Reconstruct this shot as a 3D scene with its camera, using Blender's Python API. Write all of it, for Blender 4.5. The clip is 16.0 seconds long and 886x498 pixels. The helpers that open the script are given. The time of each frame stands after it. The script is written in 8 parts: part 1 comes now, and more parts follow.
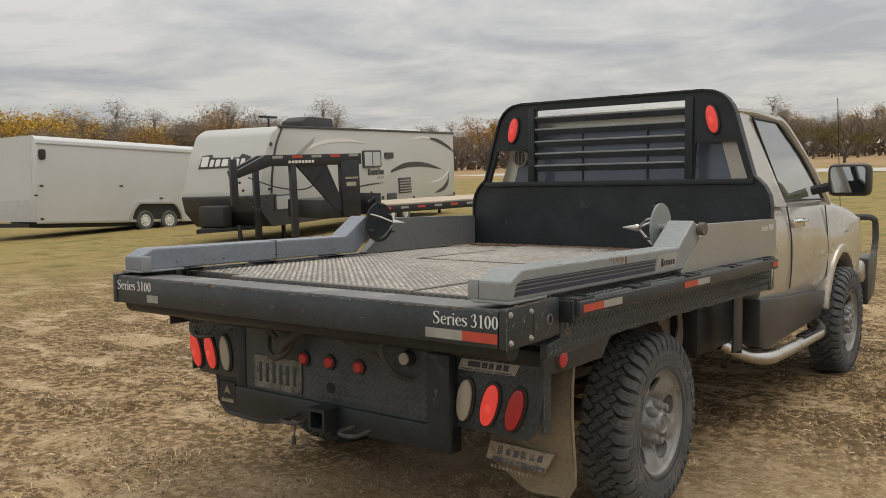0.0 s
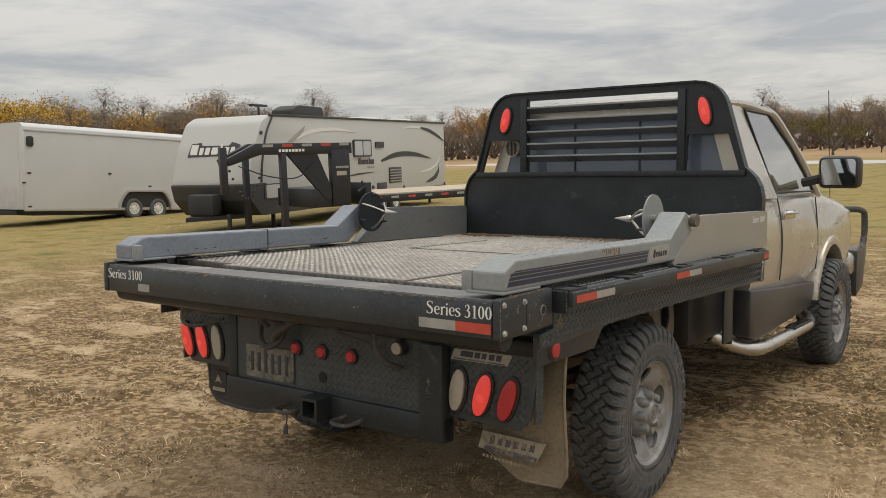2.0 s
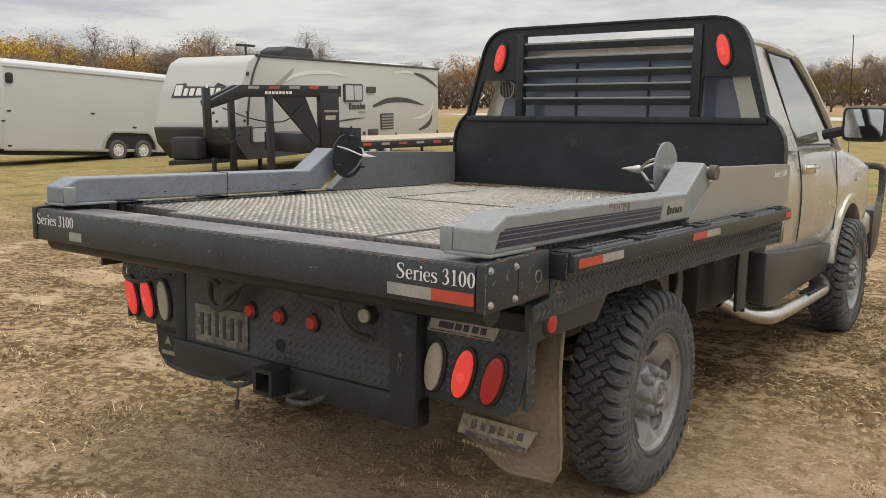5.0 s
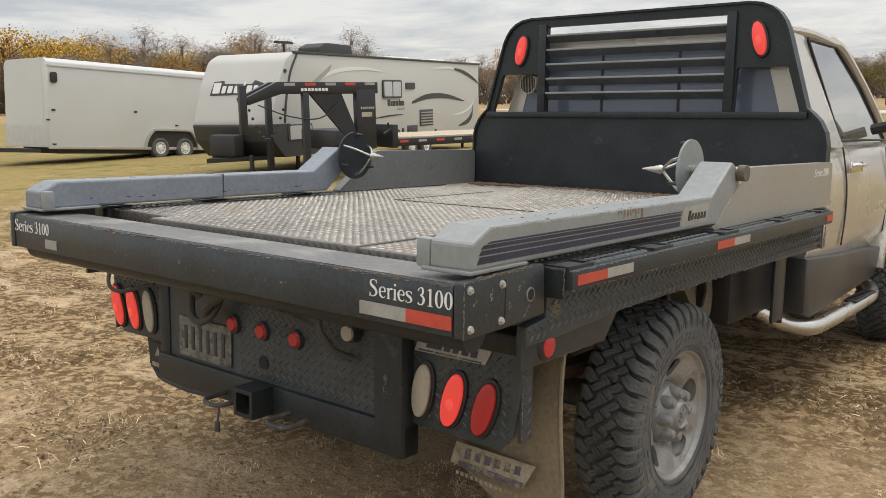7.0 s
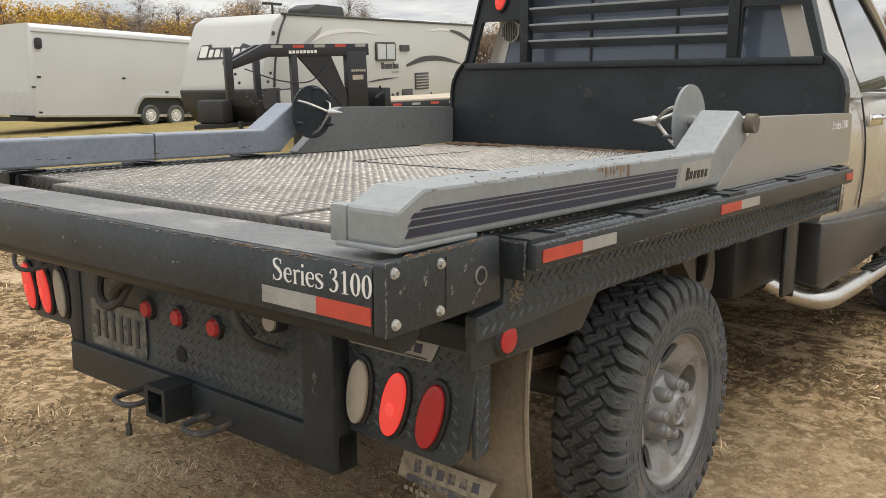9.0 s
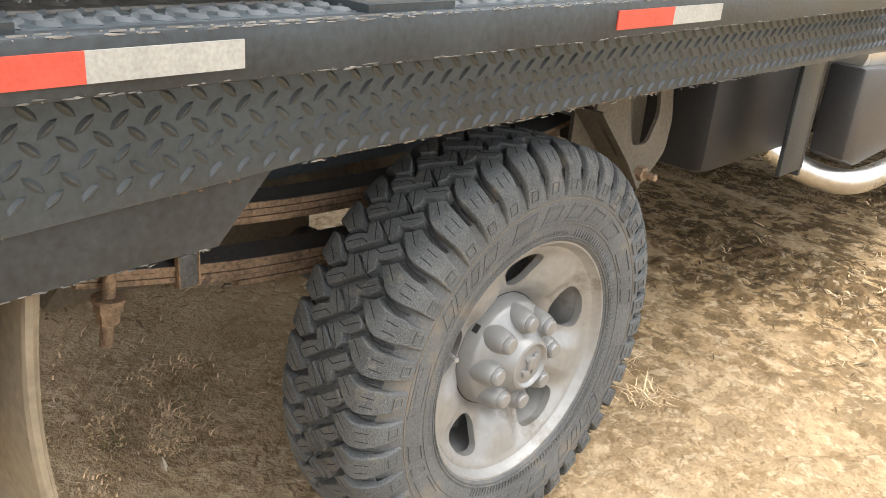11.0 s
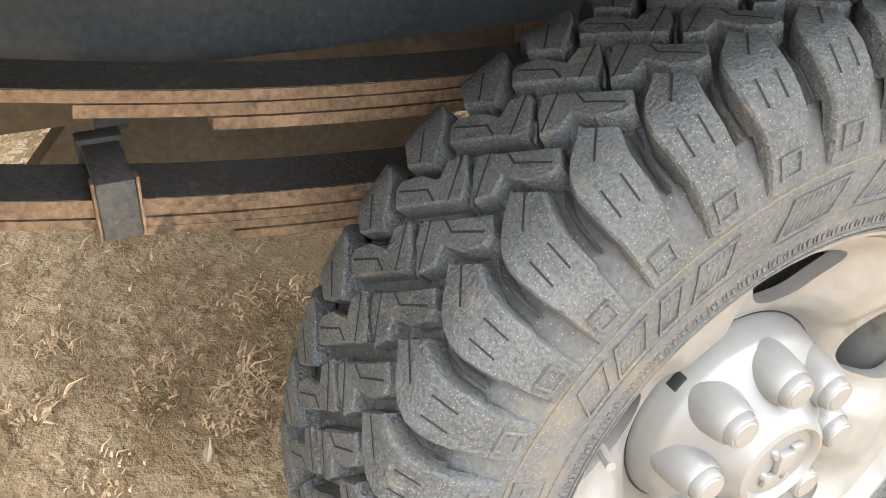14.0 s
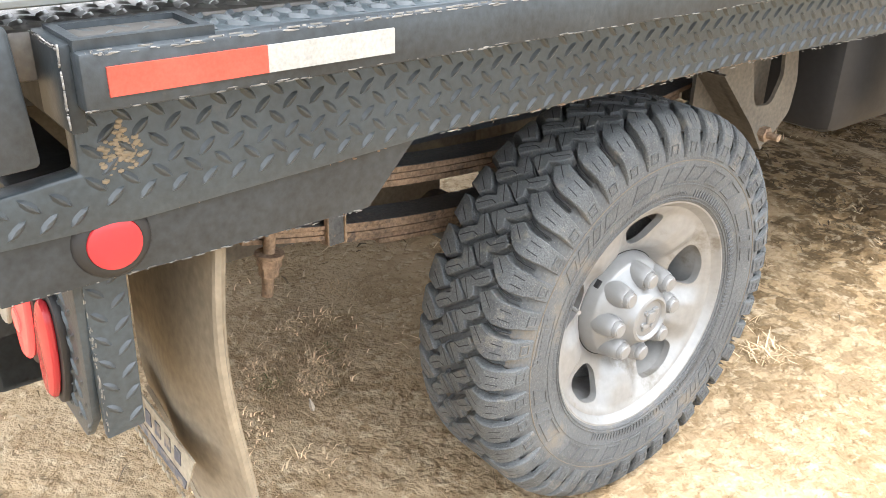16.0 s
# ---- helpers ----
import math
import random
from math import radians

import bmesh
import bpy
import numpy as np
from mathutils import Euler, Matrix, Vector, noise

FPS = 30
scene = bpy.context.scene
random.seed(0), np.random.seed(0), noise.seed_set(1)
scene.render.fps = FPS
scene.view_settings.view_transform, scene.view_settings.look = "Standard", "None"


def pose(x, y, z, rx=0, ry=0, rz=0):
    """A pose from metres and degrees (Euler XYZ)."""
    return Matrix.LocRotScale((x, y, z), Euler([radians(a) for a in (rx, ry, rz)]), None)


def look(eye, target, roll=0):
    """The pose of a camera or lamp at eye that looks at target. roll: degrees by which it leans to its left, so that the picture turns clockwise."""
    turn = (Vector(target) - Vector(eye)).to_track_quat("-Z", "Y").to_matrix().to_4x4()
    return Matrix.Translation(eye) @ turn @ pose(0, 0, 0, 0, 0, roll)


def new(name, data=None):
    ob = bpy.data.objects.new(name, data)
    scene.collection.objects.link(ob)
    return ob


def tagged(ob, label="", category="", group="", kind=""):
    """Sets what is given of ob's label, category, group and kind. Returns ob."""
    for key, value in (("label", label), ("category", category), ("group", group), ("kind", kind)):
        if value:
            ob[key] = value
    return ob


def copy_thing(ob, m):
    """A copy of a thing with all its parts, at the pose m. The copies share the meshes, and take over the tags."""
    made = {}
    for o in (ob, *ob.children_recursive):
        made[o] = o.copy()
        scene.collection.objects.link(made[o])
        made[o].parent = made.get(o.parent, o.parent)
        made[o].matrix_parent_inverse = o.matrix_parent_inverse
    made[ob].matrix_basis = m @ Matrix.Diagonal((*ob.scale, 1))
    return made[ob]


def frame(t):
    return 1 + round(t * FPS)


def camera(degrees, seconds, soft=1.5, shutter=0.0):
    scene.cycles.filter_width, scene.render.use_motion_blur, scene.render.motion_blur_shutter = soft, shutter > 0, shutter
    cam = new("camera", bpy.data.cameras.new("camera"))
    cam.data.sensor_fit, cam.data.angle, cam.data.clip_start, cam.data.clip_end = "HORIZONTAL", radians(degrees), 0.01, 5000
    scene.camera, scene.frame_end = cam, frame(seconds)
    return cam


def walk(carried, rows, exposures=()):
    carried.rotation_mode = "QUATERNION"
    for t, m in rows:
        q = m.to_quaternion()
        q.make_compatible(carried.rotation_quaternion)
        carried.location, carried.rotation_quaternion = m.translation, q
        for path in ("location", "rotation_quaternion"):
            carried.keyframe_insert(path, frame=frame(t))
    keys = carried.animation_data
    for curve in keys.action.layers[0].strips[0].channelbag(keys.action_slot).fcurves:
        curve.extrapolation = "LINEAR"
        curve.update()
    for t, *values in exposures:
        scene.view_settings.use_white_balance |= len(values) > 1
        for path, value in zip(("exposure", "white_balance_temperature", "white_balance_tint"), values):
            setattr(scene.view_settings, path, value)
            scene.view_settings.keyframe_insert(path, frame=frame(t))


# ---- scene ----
cam = camera(54.0, 16.0, soft=0.55)
PATH = [
    (0.0, (2.738, -3.627, 1.609), (1.499, -2.069, 1.412), -2.19),
    (0.5, (2.741, -3.639, 1.617), (1.505, -2.079, 1.418), -2.14),
    (1.0, (2.734, -3.639, 1.614), (1.502, -2.077, 1.409), -2.19),
    (1.5, (2.723, -3.633, 1.605), (1.497, -2.067, 1.394), -1.91),
    (2.0, (2.725, -3.634, 1.61), (1.506, -2.064, 1.389), -1.82),
    (2.5, (2.725, -3.632, 1.605), (1.516, -2.057, 1.364), -1.35),
    (3.0, (2.721, -3.617, 1.595), (1.526, -2.035, 1.331), -1.25),
    (3.5, (2.696, -3.549, 1.579), (1.51, -1.962, 1.3), -1.29),
    (4.0, (2.637, -3.493, 1.587), (1.451, -1.913, 1.275), -0.69),
    (4.2, (2.576, -3.437, 1.58), (1.391, -1.859, 1.255), -0.7),
    (6.3, (2.385, -2.877, 1.545), (1.134, -1.354, 1.206), -0.66),
    (6.5, (2.382, -2.862, 1.548), (1.119, -1.349, 1.206), -0.88),
    (7.0, (2.39, -2.842, 1.55), (1.113, -1.342, 1.206), -1.02),
    (7.5, (2.407, -2.841, 1.548), (1.118, -1.35, 1.205), -1.14),
    (8.0, (2.407, -2.814, 1.536), (1.118, -1.325, 1.188), -1.23),
    (8.5, (2.347, -2.671, 1.507), (1.06, -1.187, 1.129), -2.0),
    (9.0, (2.19, -2.371, 1.466), (0.917, -0.886, 1.046), -1.65),
    (9.5, (2.12, -2.048, 1.416), (0.872, -0.572, 0.903), -1.22),
    (10.0, (2.061, -1.628, 1.365), (0.837, -0.185, 0.717), 1.15),
    (10.2, (2.02, -1.487, 1.334), (0.811, -0.049, 0.648), 1.76),
    (12.3, (1.7164, -0.6833, 1.1207), (0.3040, 0.2944, 0.0962), 0.53),
    (12.5, (1.6499, -0.6442, 1.0953), (0.2164, 0.3026, 0.0713), -0.38),
    (13.0, (1.5076, -0.5321, 1.0202), (0.0466, 0.3427, -0.0287), 0.90),
    (13.5, (1.4334, -0.4806, 0.9774), (-0.0442, 0.3185, -0.1081), 0.89),
    (14.0, (1.4422, -0.4740, 0.9828), (-0.0605, 0.2569, -0.1163), 0.08),
    (14.5, (1.4675, -0.4836, 0.9955), (-0.0480, 0.2173, -0.1055), 0.15),
    (15.0, (1.5795, -0.5959, 1.0602), (0.0579, 0.1199, -0.0226), 0.76),
    (15.5, (1.7806, -0.8594, 1.1958), (0.3255, 0.1154, 0.2302), 0.40),
    (16.0, (1.9969, -1.1432, 1.2874), (0.5731, -0.0769, 0.3731), -1.12),
]
walk(cam, [(t, look(eye, target, roll)) for t, eye, target, roll in PATH],
     exposures=[(0, -0.06, 6850, 10), (4, 0.13, 6800, 10), (6.5, 0.31, 6650, 10), (8.5, 0.38, 6650, 10), (9.5, 0.70, 6600, 10), (10.2, 1.2, 6550, 10), (12.3, 2.45, 6380, 10),
                (14.8, 2.7, 6380, 10), (15.3, 2.75, 6250, 10), (16, 2.4, 6100, 10)])

# ---- world, sun, exposure ----
world = bpy.data.worlds.new("overcast_sky")
scene.world = world
world.use_nodes = True
wn, wl = world.node_tree.nodes, world.node_tree.links
bg = wn["Background"]
sky = wn.new("ShaderNodeTexSky")
sky.sky_type, sky.sun_disc = "NISHITA", False
sky.sun_elevation, sky.sun_rotation = radians(69), radians(24)
co = wn.new("ShaderNodeTexCoord")
sep = wn.new("ShaderNodeSeparateXYZ")
wl.new(co.outputs["Generated"], sep.inputs[0])
# clouds lie on a flat layer: direction divided by its height
hgt = wn.new("ShaderNodeMath")
hgt.operation = "MAXIMUM"
hgt.inputs[1].default_value = 0.0
wl.new(sep.outputs["Z"], hgt.inputs[0])
add = wn.new("ShaderNodeMath")
add.inputs[1].default_value = 0.10
wl.new(hgt.outputs[0], add.inputs[0])
dv = wn.new("ShaderNodeVectorMath")
dv.operation = "DIVIDE"
cmb = wn.new("ShaderNodeCombineXYZ")
for k in range(3):
    wl.new(add.outputs[0], cmb.inputs[k])
wl.new(co.outputs["Generated"], dv.inputs[0])
wl.new(cmb.outputs[0], dv.inputs[1])
cn = wn.new("ShaderNodeTexNoise")
cn.inputs["Scale"].default_value, cn.inputs["Detail"].default_value, cn.inputs["Roughness"].default_value = 1.1, 8.0, 0.6
cn.inputs["Distortion"].default_value = 0.3
wl.new(dv.outputs[0], cn.inputs["Vector"])
ramp = wn.new("ShaderNodeValToRGB")
ramp.color_ramp.elements[0].position, ramp.color_ramp.elements[0].color = 0.38, (0.43, 0.445, 0.475, 1)
ramp.color_ramp.elements[1].position, ramp.color_ramp.elements[1].color = 0.61, (0.66, 0.655, 0.64, 1)
wl.new(cn.outputs["Fac"], ramp.inputs[0])
# an overcast sky is brighter overhead
up = wn.new("ShaderNodeMapRange")
up.inputs["From Min"].default_value, up.inputs["From Max"].default_value = 0.1, 0.9
up.inputs["To Min"].default_value, up.inputs["To Max"].default_value = 1.0, 2.4
wl.new(sep.outputs["Z"], up.inputs["Value"])
br = wn.new("ShaderNodeMix")
br.data_type, br.blend_type = "RGBA", "MULTIPLY"
br.inputs["Factor"].default_value = 1.0
wl.new(ramp.outputs[0], br.inputs["A"])
wl.new(up.outputs[0], br.inputs["B"])
scl = wn.new("ShaderNodeMix")
scl.data_type, scl.blend_type = "RGBA", "MULTIPLY"
scl.inputs["Factor"].default_value, scl.inputs["B"].default_value = 1.0, (0.12, 0.12, 0.12, 1)
wl.new(sky.outputs[0], scl.inputs["A"])
mixs = wn.new("ShaderNodeMix")
mixs.data_type = "RGBA"
mixs.inputs["Factor"].default_value = 0.88
wl.new(scl.outputs["Result"], mixs.inputs["A"])
wl.new(br.outputs["Result"], mixs.inputs["B"])
wl.new(mixs.outputs["Result"], bg.inputs["Color"])
bg.inputs["Strength"].default_value = 1.0

sun = new("sun", bpy.data.lights.new("sun", "SUN"))
sun.data.energy, sun.data.angle, sun.data.color = 1.0, radians(40), (1.0, 0.95, 0.87)
sun.matrix_basis = look((4, 9, 26), (0, 0, 0))


# ---- materials ----
def material(name, colour, rough=0.6, metal=0.0, vary=0.25, scale=6.0, fine=60.0, bump=0.0, dirt=None, dirt_at=0.55, dirt_scale=3.0, coat=0.0, spec=0.5, island=0.0, specks=None):
    """Principled surface: a base colour that varies at two scales, optional dirt in patches, fine relief."""
    m = bpy.data.materials.new(name)
    m.use_nodes = True
    n, l = m.node_tree.nodes, m.node_tree.links
    b = n["Principled BSDF"]
    tc = n.new("ShaderNodeTexCoord")
    big, small = n.new("ShaderNodeTexNoise"), n.new("ShaderNodeTexNoise")
    for t, s in ((big, scale), (small, fine)):
        t.inputs["Scale"].default_value, t.inputs["Detail"].default_value = s, 6.0
        l.new(tc.outputs["Object"], t.inputs["Vector"])
    sm = n.new("ShaderNodeMath")
    sm.operation = "ADD"
    l.new(big.outputs["Fac"], sm.inputs[0])
    l.new(small.outputs["Fac"], sm.inputs[1])
    mr = n.new("ShaderNodeMapRange")
    mr.inputs["From Min"].default_value, mr.inputs["From Max"].default_value = 0.7, 1.3
    mr.inputs["To Min"].default_value, mr.inputs["To Max"].default_value = 1 - vary, 1 + vary
    l.new(sm.outputs[0], mr.inputs["Value"])
    last = mr.outputs[0]
    if island:
        geo = n.new("ShaderNodeNewGeometry")
        ir = n.new("ShaderNodeMapRange")
        ir.inputs["To Min"].default_value, ir.inputs["To Max"].default_value = 1 - island, 1 + island
        l.new(geo.outputs["Random Per Island"], ir.inputs["Value"])
        mm = n.new("ShaderNodeMath")
        mm.operation = "MULTIPLY"
        l.new(last, mm.inputs[0])
        l.new(ir.outputs[0], mm.inputs[1])
        last = mm.outputs[0]
    mx = n.new("ShaderNodeMix")
    mx.data_type, mx.blend_type = "RGBA", "MULTIPLY"
    mx.inputs["Factor"].default_value, mx.inputs["A"].default_value = 1.0, (*colour, 1)
    l.new(last, mx.inputs["B"])
    colour_out = mx.outputs["Result"]
    if dirt:
        dn = n.new("ShaderNodeTexNoise")
        dn.inputs["Scale"].default_value, dn.inputs["Detail"].default_value, dn.inputs["Roughness"].default_value = dirt_scale, 9.0, 0.7
        l.new(tc.outputs["Object"], dn.inputs["Vector"])
        dr = n.new("ShaderNodeValToRGB")
        dr.color_ramp.elements[0].position, dr.color_ramp.elements[1].position = dirt_at, dirt_at + 0.12
        l.new(dn.outputs["Fac"], dr.inputs[0])
        dm = n.new("ShaderNodeMix")
        dm.data_type = "RGBA"
        dm.inputs["B"].default_value = (*dirt, 1)
        l.new(dr.outputs[0], dm.inputs["Factor"])
        l.new(colour_out, dm.inputs["A"])
        colour_out = dm.outputs["Result"]
    if specks:
        # small round flecks of dried mud: (colour, flecks per metre, share of cells, size)
        vo = n.new("ShaderNodeTexVoronoi")
        vo.inputs["Scale"].default_value = specks[1]
        l.new(tc.outputs["Object"], vo.inputs["Vector"])
        near_ = n.new("ShaderNodeMath")
        near_.operation, near_.inputs[1].default_value = "LESS_THAN", specks[3]
        l.new(vo.outputs["Distance"], near_.inputs[0])
        sp_ = n.new("ShaderNodeSeparateColor")
        l.new(vo.outputs["Color"], sp_.inputs[0])
        few = n.new("ShaderNodeMath")
        few.operation, few.inputs[1].default_value = "LESS_THAN", specks[2]
        l.new(sp_.outputs[0], few.inputs[0])
        both_ = n.new("ShaderNodeMath")
        both_.operation = "MULTIPLY"
        l.new(near_.outputs[0], both_.inputs[0])
        l.new(few.outputs[0], both_.inputs[1])
        sm_ = n.new("ShaderNodeMix")
        sm_.data_type = "RGBA"
        sm_.inputs["B"].default_value = (*specks[0], 1)
        l.new(both_.outputs[0], sm_.inputs["Factor"])
        l.new(colour_out, sm_.inputs["A"])
        colour_out = sm_.outputs["Result"]
    l.new(colour_out, b.inputs["Base Color"])
    rr = n.new("ShaderNodeMapRange")
    rr.inputs["To Min"].default_value, rr.inputs["To Max"].default_value = max(0.02, rough - 0.12), min(1.0, rough + 0.12)
    l.new(big.outputs["Fac"], rr.inputs["Value"])
    l.new(rr.outputs[0], b.inputs["Roughness"])
    b.inputs["Metallic"].default_value, b.inputs["Coat Weight"].default_value = metal, coat
    b.inputs["Specular IOR Level"].default_value = spec
    if bump:
        bp = n.new("ShaderNodeBump")
        bp.inputs["Strength"].default_value, bp.inputs["Distance"].default_value = bump, 0.004
        l.new(small.outputs["Fac"], bp.inputs["Height"])
        l.new(bp.outputs[0], b.inputs["Normal"])
    return m


def plain(name, colour, rough=0.5, metal=0.0, emit=None, power=0.0, trans=0.0):
    m = bpy.data.materials.new(name)
    m.use_nodes = True
    b = m.node_tree.nodes["Principled BSDF"]
    b.inputs["Base Color"].default_value = (*colour, 1)
    b.inputs["Roughness"].default_value, b.inputs["Metallic"].default_value = rough, metal
    b.inputs["Transmission Weight"].default_value = trans
    if emit:
        b.inputs["Emission Color"].default_value, b.inputs["Emission Strength"].default_value = (*emit, 1), power
    return m


DUST = (0.30, 0.22, 0.13)
M_BLACK = material("black_paint", (0.023, 0.028, 0.031), 0.42, vary=0.4, dirt=(0.075, 0.075, 0.070), dirt_at=0.61, dirt_scale=7, bump=0.12, fine=90, spec=0.35)
M_BLACKDUST = material("dusty_black_paint", (0.031, 0.037, 0.041), 0.42, vary=0.4, dirt=(0.105, 0.10, 0.088), dirt_at=0.63, dirt_scale=6, bump=0.15, fine=90)
M_TREAD = material("tread_plate_paint", (0.044, 0.055, 0.061), 0.36, vary=0.3, dirt=(0.115, 0.112, 0.105), dirt_at=0.64, dirt_scale=6, bump=0.15, fine=120)
M_LEAFTOP = material("spattered_spring_leaf", (0.110, 0.110, 0.106), 0.6, vary=0.4, fine=150, bump=0.3, dirt=(0.24, 0.19, 0.14), dirt_at=0.58, dirt_scale=46, specks=((0.23, 0.20, 0.165), 330, 0.30, 0.26))
M_TREADLUG = material("worn_tread_paint", (0.054, 0.062, 0.066), 0.40, vary=0.25, dirt=(0.17, 0.165, 0.15), dirt_at=0.66, dirt_scale=9, island=0.12)
M_SLIT = plain("dark_slit", (0.02, 0.02, 0.02), 0.9)
M_CHIP = material("bare_metal_chip", (0.22, 0.212, 0.195), 0.5, 0.4, vary=0.3, scale=30, island=0.4)
M_RUSTCHIP = material("rusty_chip", (0.20, 0.135, 0.088), 0.8, vary=0.3, scale=30, island=0.4)
M_DECK = material("worn_steel_deck", (0.160, 0.146, 0.126), 0.5, 0.3, vary=0.35, scale=2.0, dirt=(0.22, 0.172, 0.125), dirt_at=0.52, dirt_scale=2.2, bump=0.2, fine=80)
M_LUG = material("worn_deck_tread", (0.27, 0.255, 0.23), 0.34, 0.5, vary=0.35, scale=2.2, dirt=(0.21, 0.17, 0.125), dirt_at=0.56, dirt_scale=2.2, island=0.25)
M_ARM = material("grey_arm_paint", (0.255, 0.272, 0.270), 0.46, 0.0, vary=0.12, scale=5, fine=50, dirt=(0.16, 0.145, 0.125), dirt_at=0.63, dirt_scale=11, bump=0.08)
M_PANEL = material("silver_panel_paint", (0.35, 0.342, 0.32), 0.38, 0.3, vary=0.10, scale=2, dirt=(0.24, 0.20, 0.15), dirt_at=0.68, dirt_scale=5)
M_BODY = material("champagne_body_paint", (0.50, 0.465, 0.40), 0.26, 0.35, vary=0.04, scale=2, dirt=(0.42, 0.36, 0.27), dirt_at=0.68, dirt_scale=1.5, coat=0.5)
M_LOWER = material("dark_lower_cladding", (0.046, 0.046, 0.048), 0.36, vary=0.2, scale=3, dirt=(0.16, 0.13, 0.095), dirt_at=0.64)
M_PLASTIC = material("black_plastic", (0.022, 0.022, 0.023), 0.5, vary=0.2, bump=0.08)
M_CHROME = plain("chrome", (0.75, 0.75, 0.74), 0.12, 1.0)
M_STEEL = material("brushed_steel_tube", (0.58, 0.56, 0.52), 0.28, 0.9, vary=0.12, dirt=(0.30, 0.24, 0.16), dirt_at=0.6)
M_RUST = material("rusty_spring_steel", (0.275, 0.188, 0.120), 0.85, vary=0.5, scale=14, fine=130, bump=0.7, dirt=(0.10, 0.078, 0.062), dirt_at=0.545, dirt_scale=26)
M_FRAME = material("dusty_chassis", (0.062, 0.062, 0.062), 0.7, vary=0.35, dirt=(0.24, 0.18, 0.12), dirt_at=0.56, dirt_scale=6, bump=0.2)
M_CHASSIS = material("dust_caked_chassis", (0.125, 0.108, 0.084), 0.85, vary=0.3, scale=7, fine=90, bump=0.15, dirt=(0.21, 0.172, 0.125), dirt_at=0.54, dirt_scale=5)
# left arm: the grey arm paint with its shaded side put into the colour
M_ARMSHADE = material("shaded_arm_paint", (0.225, 0.25, 0.285), 0.42, 0.1, vary=0.15, scale=5, fine=50, dirt=(0.13, 0.12, 0.105), dirt_at=0.64, dirt_scale=11, bump=0.08)
# black slats: the sky's reflection is put into this lighter base colour
M_LOUVRE = material("skylit_slat_paint", (0.085, 0.093, 0.105), 0.32, vary=0.25, scale=6, dirt=(0.15, 0.15, 0.145), dirt_at=0.62, dirt_scale=9)
M_PANELBLK = material("blue_black_panel_paint", (0.075, 0.088, 0.098), 0.45, vary=0.3, scale=4, fine=120, dirt=(0.16, 0.15, 0.135), dirt_at=0.62, dirt_scale=60)
M_RUBBER = material("tyre_rubber", (0.092, 0.097, 0.098), 0.74, vary=0.45, scale=11, fine=330, bump=0.8, dirt=(0.165, 0.152, 0.130), dirt_at=0.55, dirt_scale=24, specks=((0.235, 0.225, 0.205), 620, 0.28, 0.30))
M_RUBBERD = material("dusty_tyre_sidewall", (0.098, 0.101, 0.101), 0.76, vary=0.32, scale=9, fine=210, bump=0.4, dirt=(0.160, 0.138, 0.108), dirt_at=0.55, dirt_scale=9, specks=((0.21, 0.195, 0.17), 380, 0.22, 0.25))
M_RUBBERT = material("dust_caked_rubber", (0.150, 0.128, 0.098), 0.85, vary=0.3, scale=12, fine=200, bump=0.3, dirt=(0.098, 0.098, 0.095), dirt_at=0.53, dirt_scale=13)
M_RIM = material("silver_wheel_paint", (0.285, 0.280, 0.268), 0.45, 0.35, vary=0.12, scale=5, dirt=(0.175, 0.156, 0.128), dirt_at=0.56, dirt_scale=7)
M_CAP = material("silver_hub_cap", (0.245, 0.244, 0.238), 0.40, 0.3, vary=0.06, scale=6, dirt=(0.28, 0.25, 0.20), dirt_at=0.62, dirt_scale=9)
M_FLAP = material("dusty_mud_flap", (0.23, 0.185, 0.125), 0.85, vary=0.25, scale=4, dirt=(0.11, 0.09, 0.065), dirt_at=0.62, dirt_scale=4, bump=0.15)
M_FLAPD = material("dark_mud_flap", (0.05, 0.048, 0.045), 0.8, vary=0.3, scale=4, dirt=(0.14, 0.115, 0.08), dirt_at=0.6, dirt_scale=5)
M_RED = plain("red_lens", (0.48, 0.035, 0.04), 0.25)
M_REDLIT = plain("lit_red_lens", (0.6, 0.06, 0.05), 0.25, emit=(1.0, 0.075, 0.06), power=0.34)
M_REDHOT = plain("lamp_glow", (0.62, 0.075, 0.06), 0.3, emit=(1.0, 0.09, 0.07), power=0.40)
M_LENS = material("dusty_clear_lens", (0.42, 0.38, 0.31), 0.35, vary=0.12, scale=9)
M_TAPER = material("red_reflective_tape", (0.50, 0.07, 0.045), 0.4, vary=0.2, scale=20, fine=260)
M_TAPEW = material("white_reflective_tape", (0.34, 0.332, 0.305), 0.4, vary=0.2, scale=20, fine=260)
M_STKW = material("worn_sticker", (0.31, 0.27, 0.20), 0.8, vary=0.25, scale=20, fine=120, dirt=(0.20, 0.16, 0.11), dirt_at=0.50, dirt_scale=22)
M_STKB = material("worn_sticker_print", (0.085, 0.085, 0.10), 0.8, vary=0.3, scale=20, fine=120, dirt=(0.24, 0.195, 0.14), dirt_at=0.50, dirt_scale=26)
M_WHITE = plain("white_lettering", (0.78, 0.77, 0.74), 0.5)
M_BOLT = material("zinc_bolt", (0.55, 0.55, 0.53), 0.40, 0.6, vary=0.2, scale=60)
# tinted rear glass, base colour lifted to a blue sky reflection
M_GLASS = plain("sky_tinted_glass", (0.13, 0.155, 0.20), 0.04, 0.0)
M_GLASSL = plain("side_glass", (0.52, 0.55, 0.56), 0.05, 0.0)
M_CABGLASS = bpy.data.materials.new("clear_cab_glass")
M_CABGLASS.use_nodes = True
cgn, cgl = M_CABGLASS.node_tree.nodes, M_CABGLASS.node_tree.links
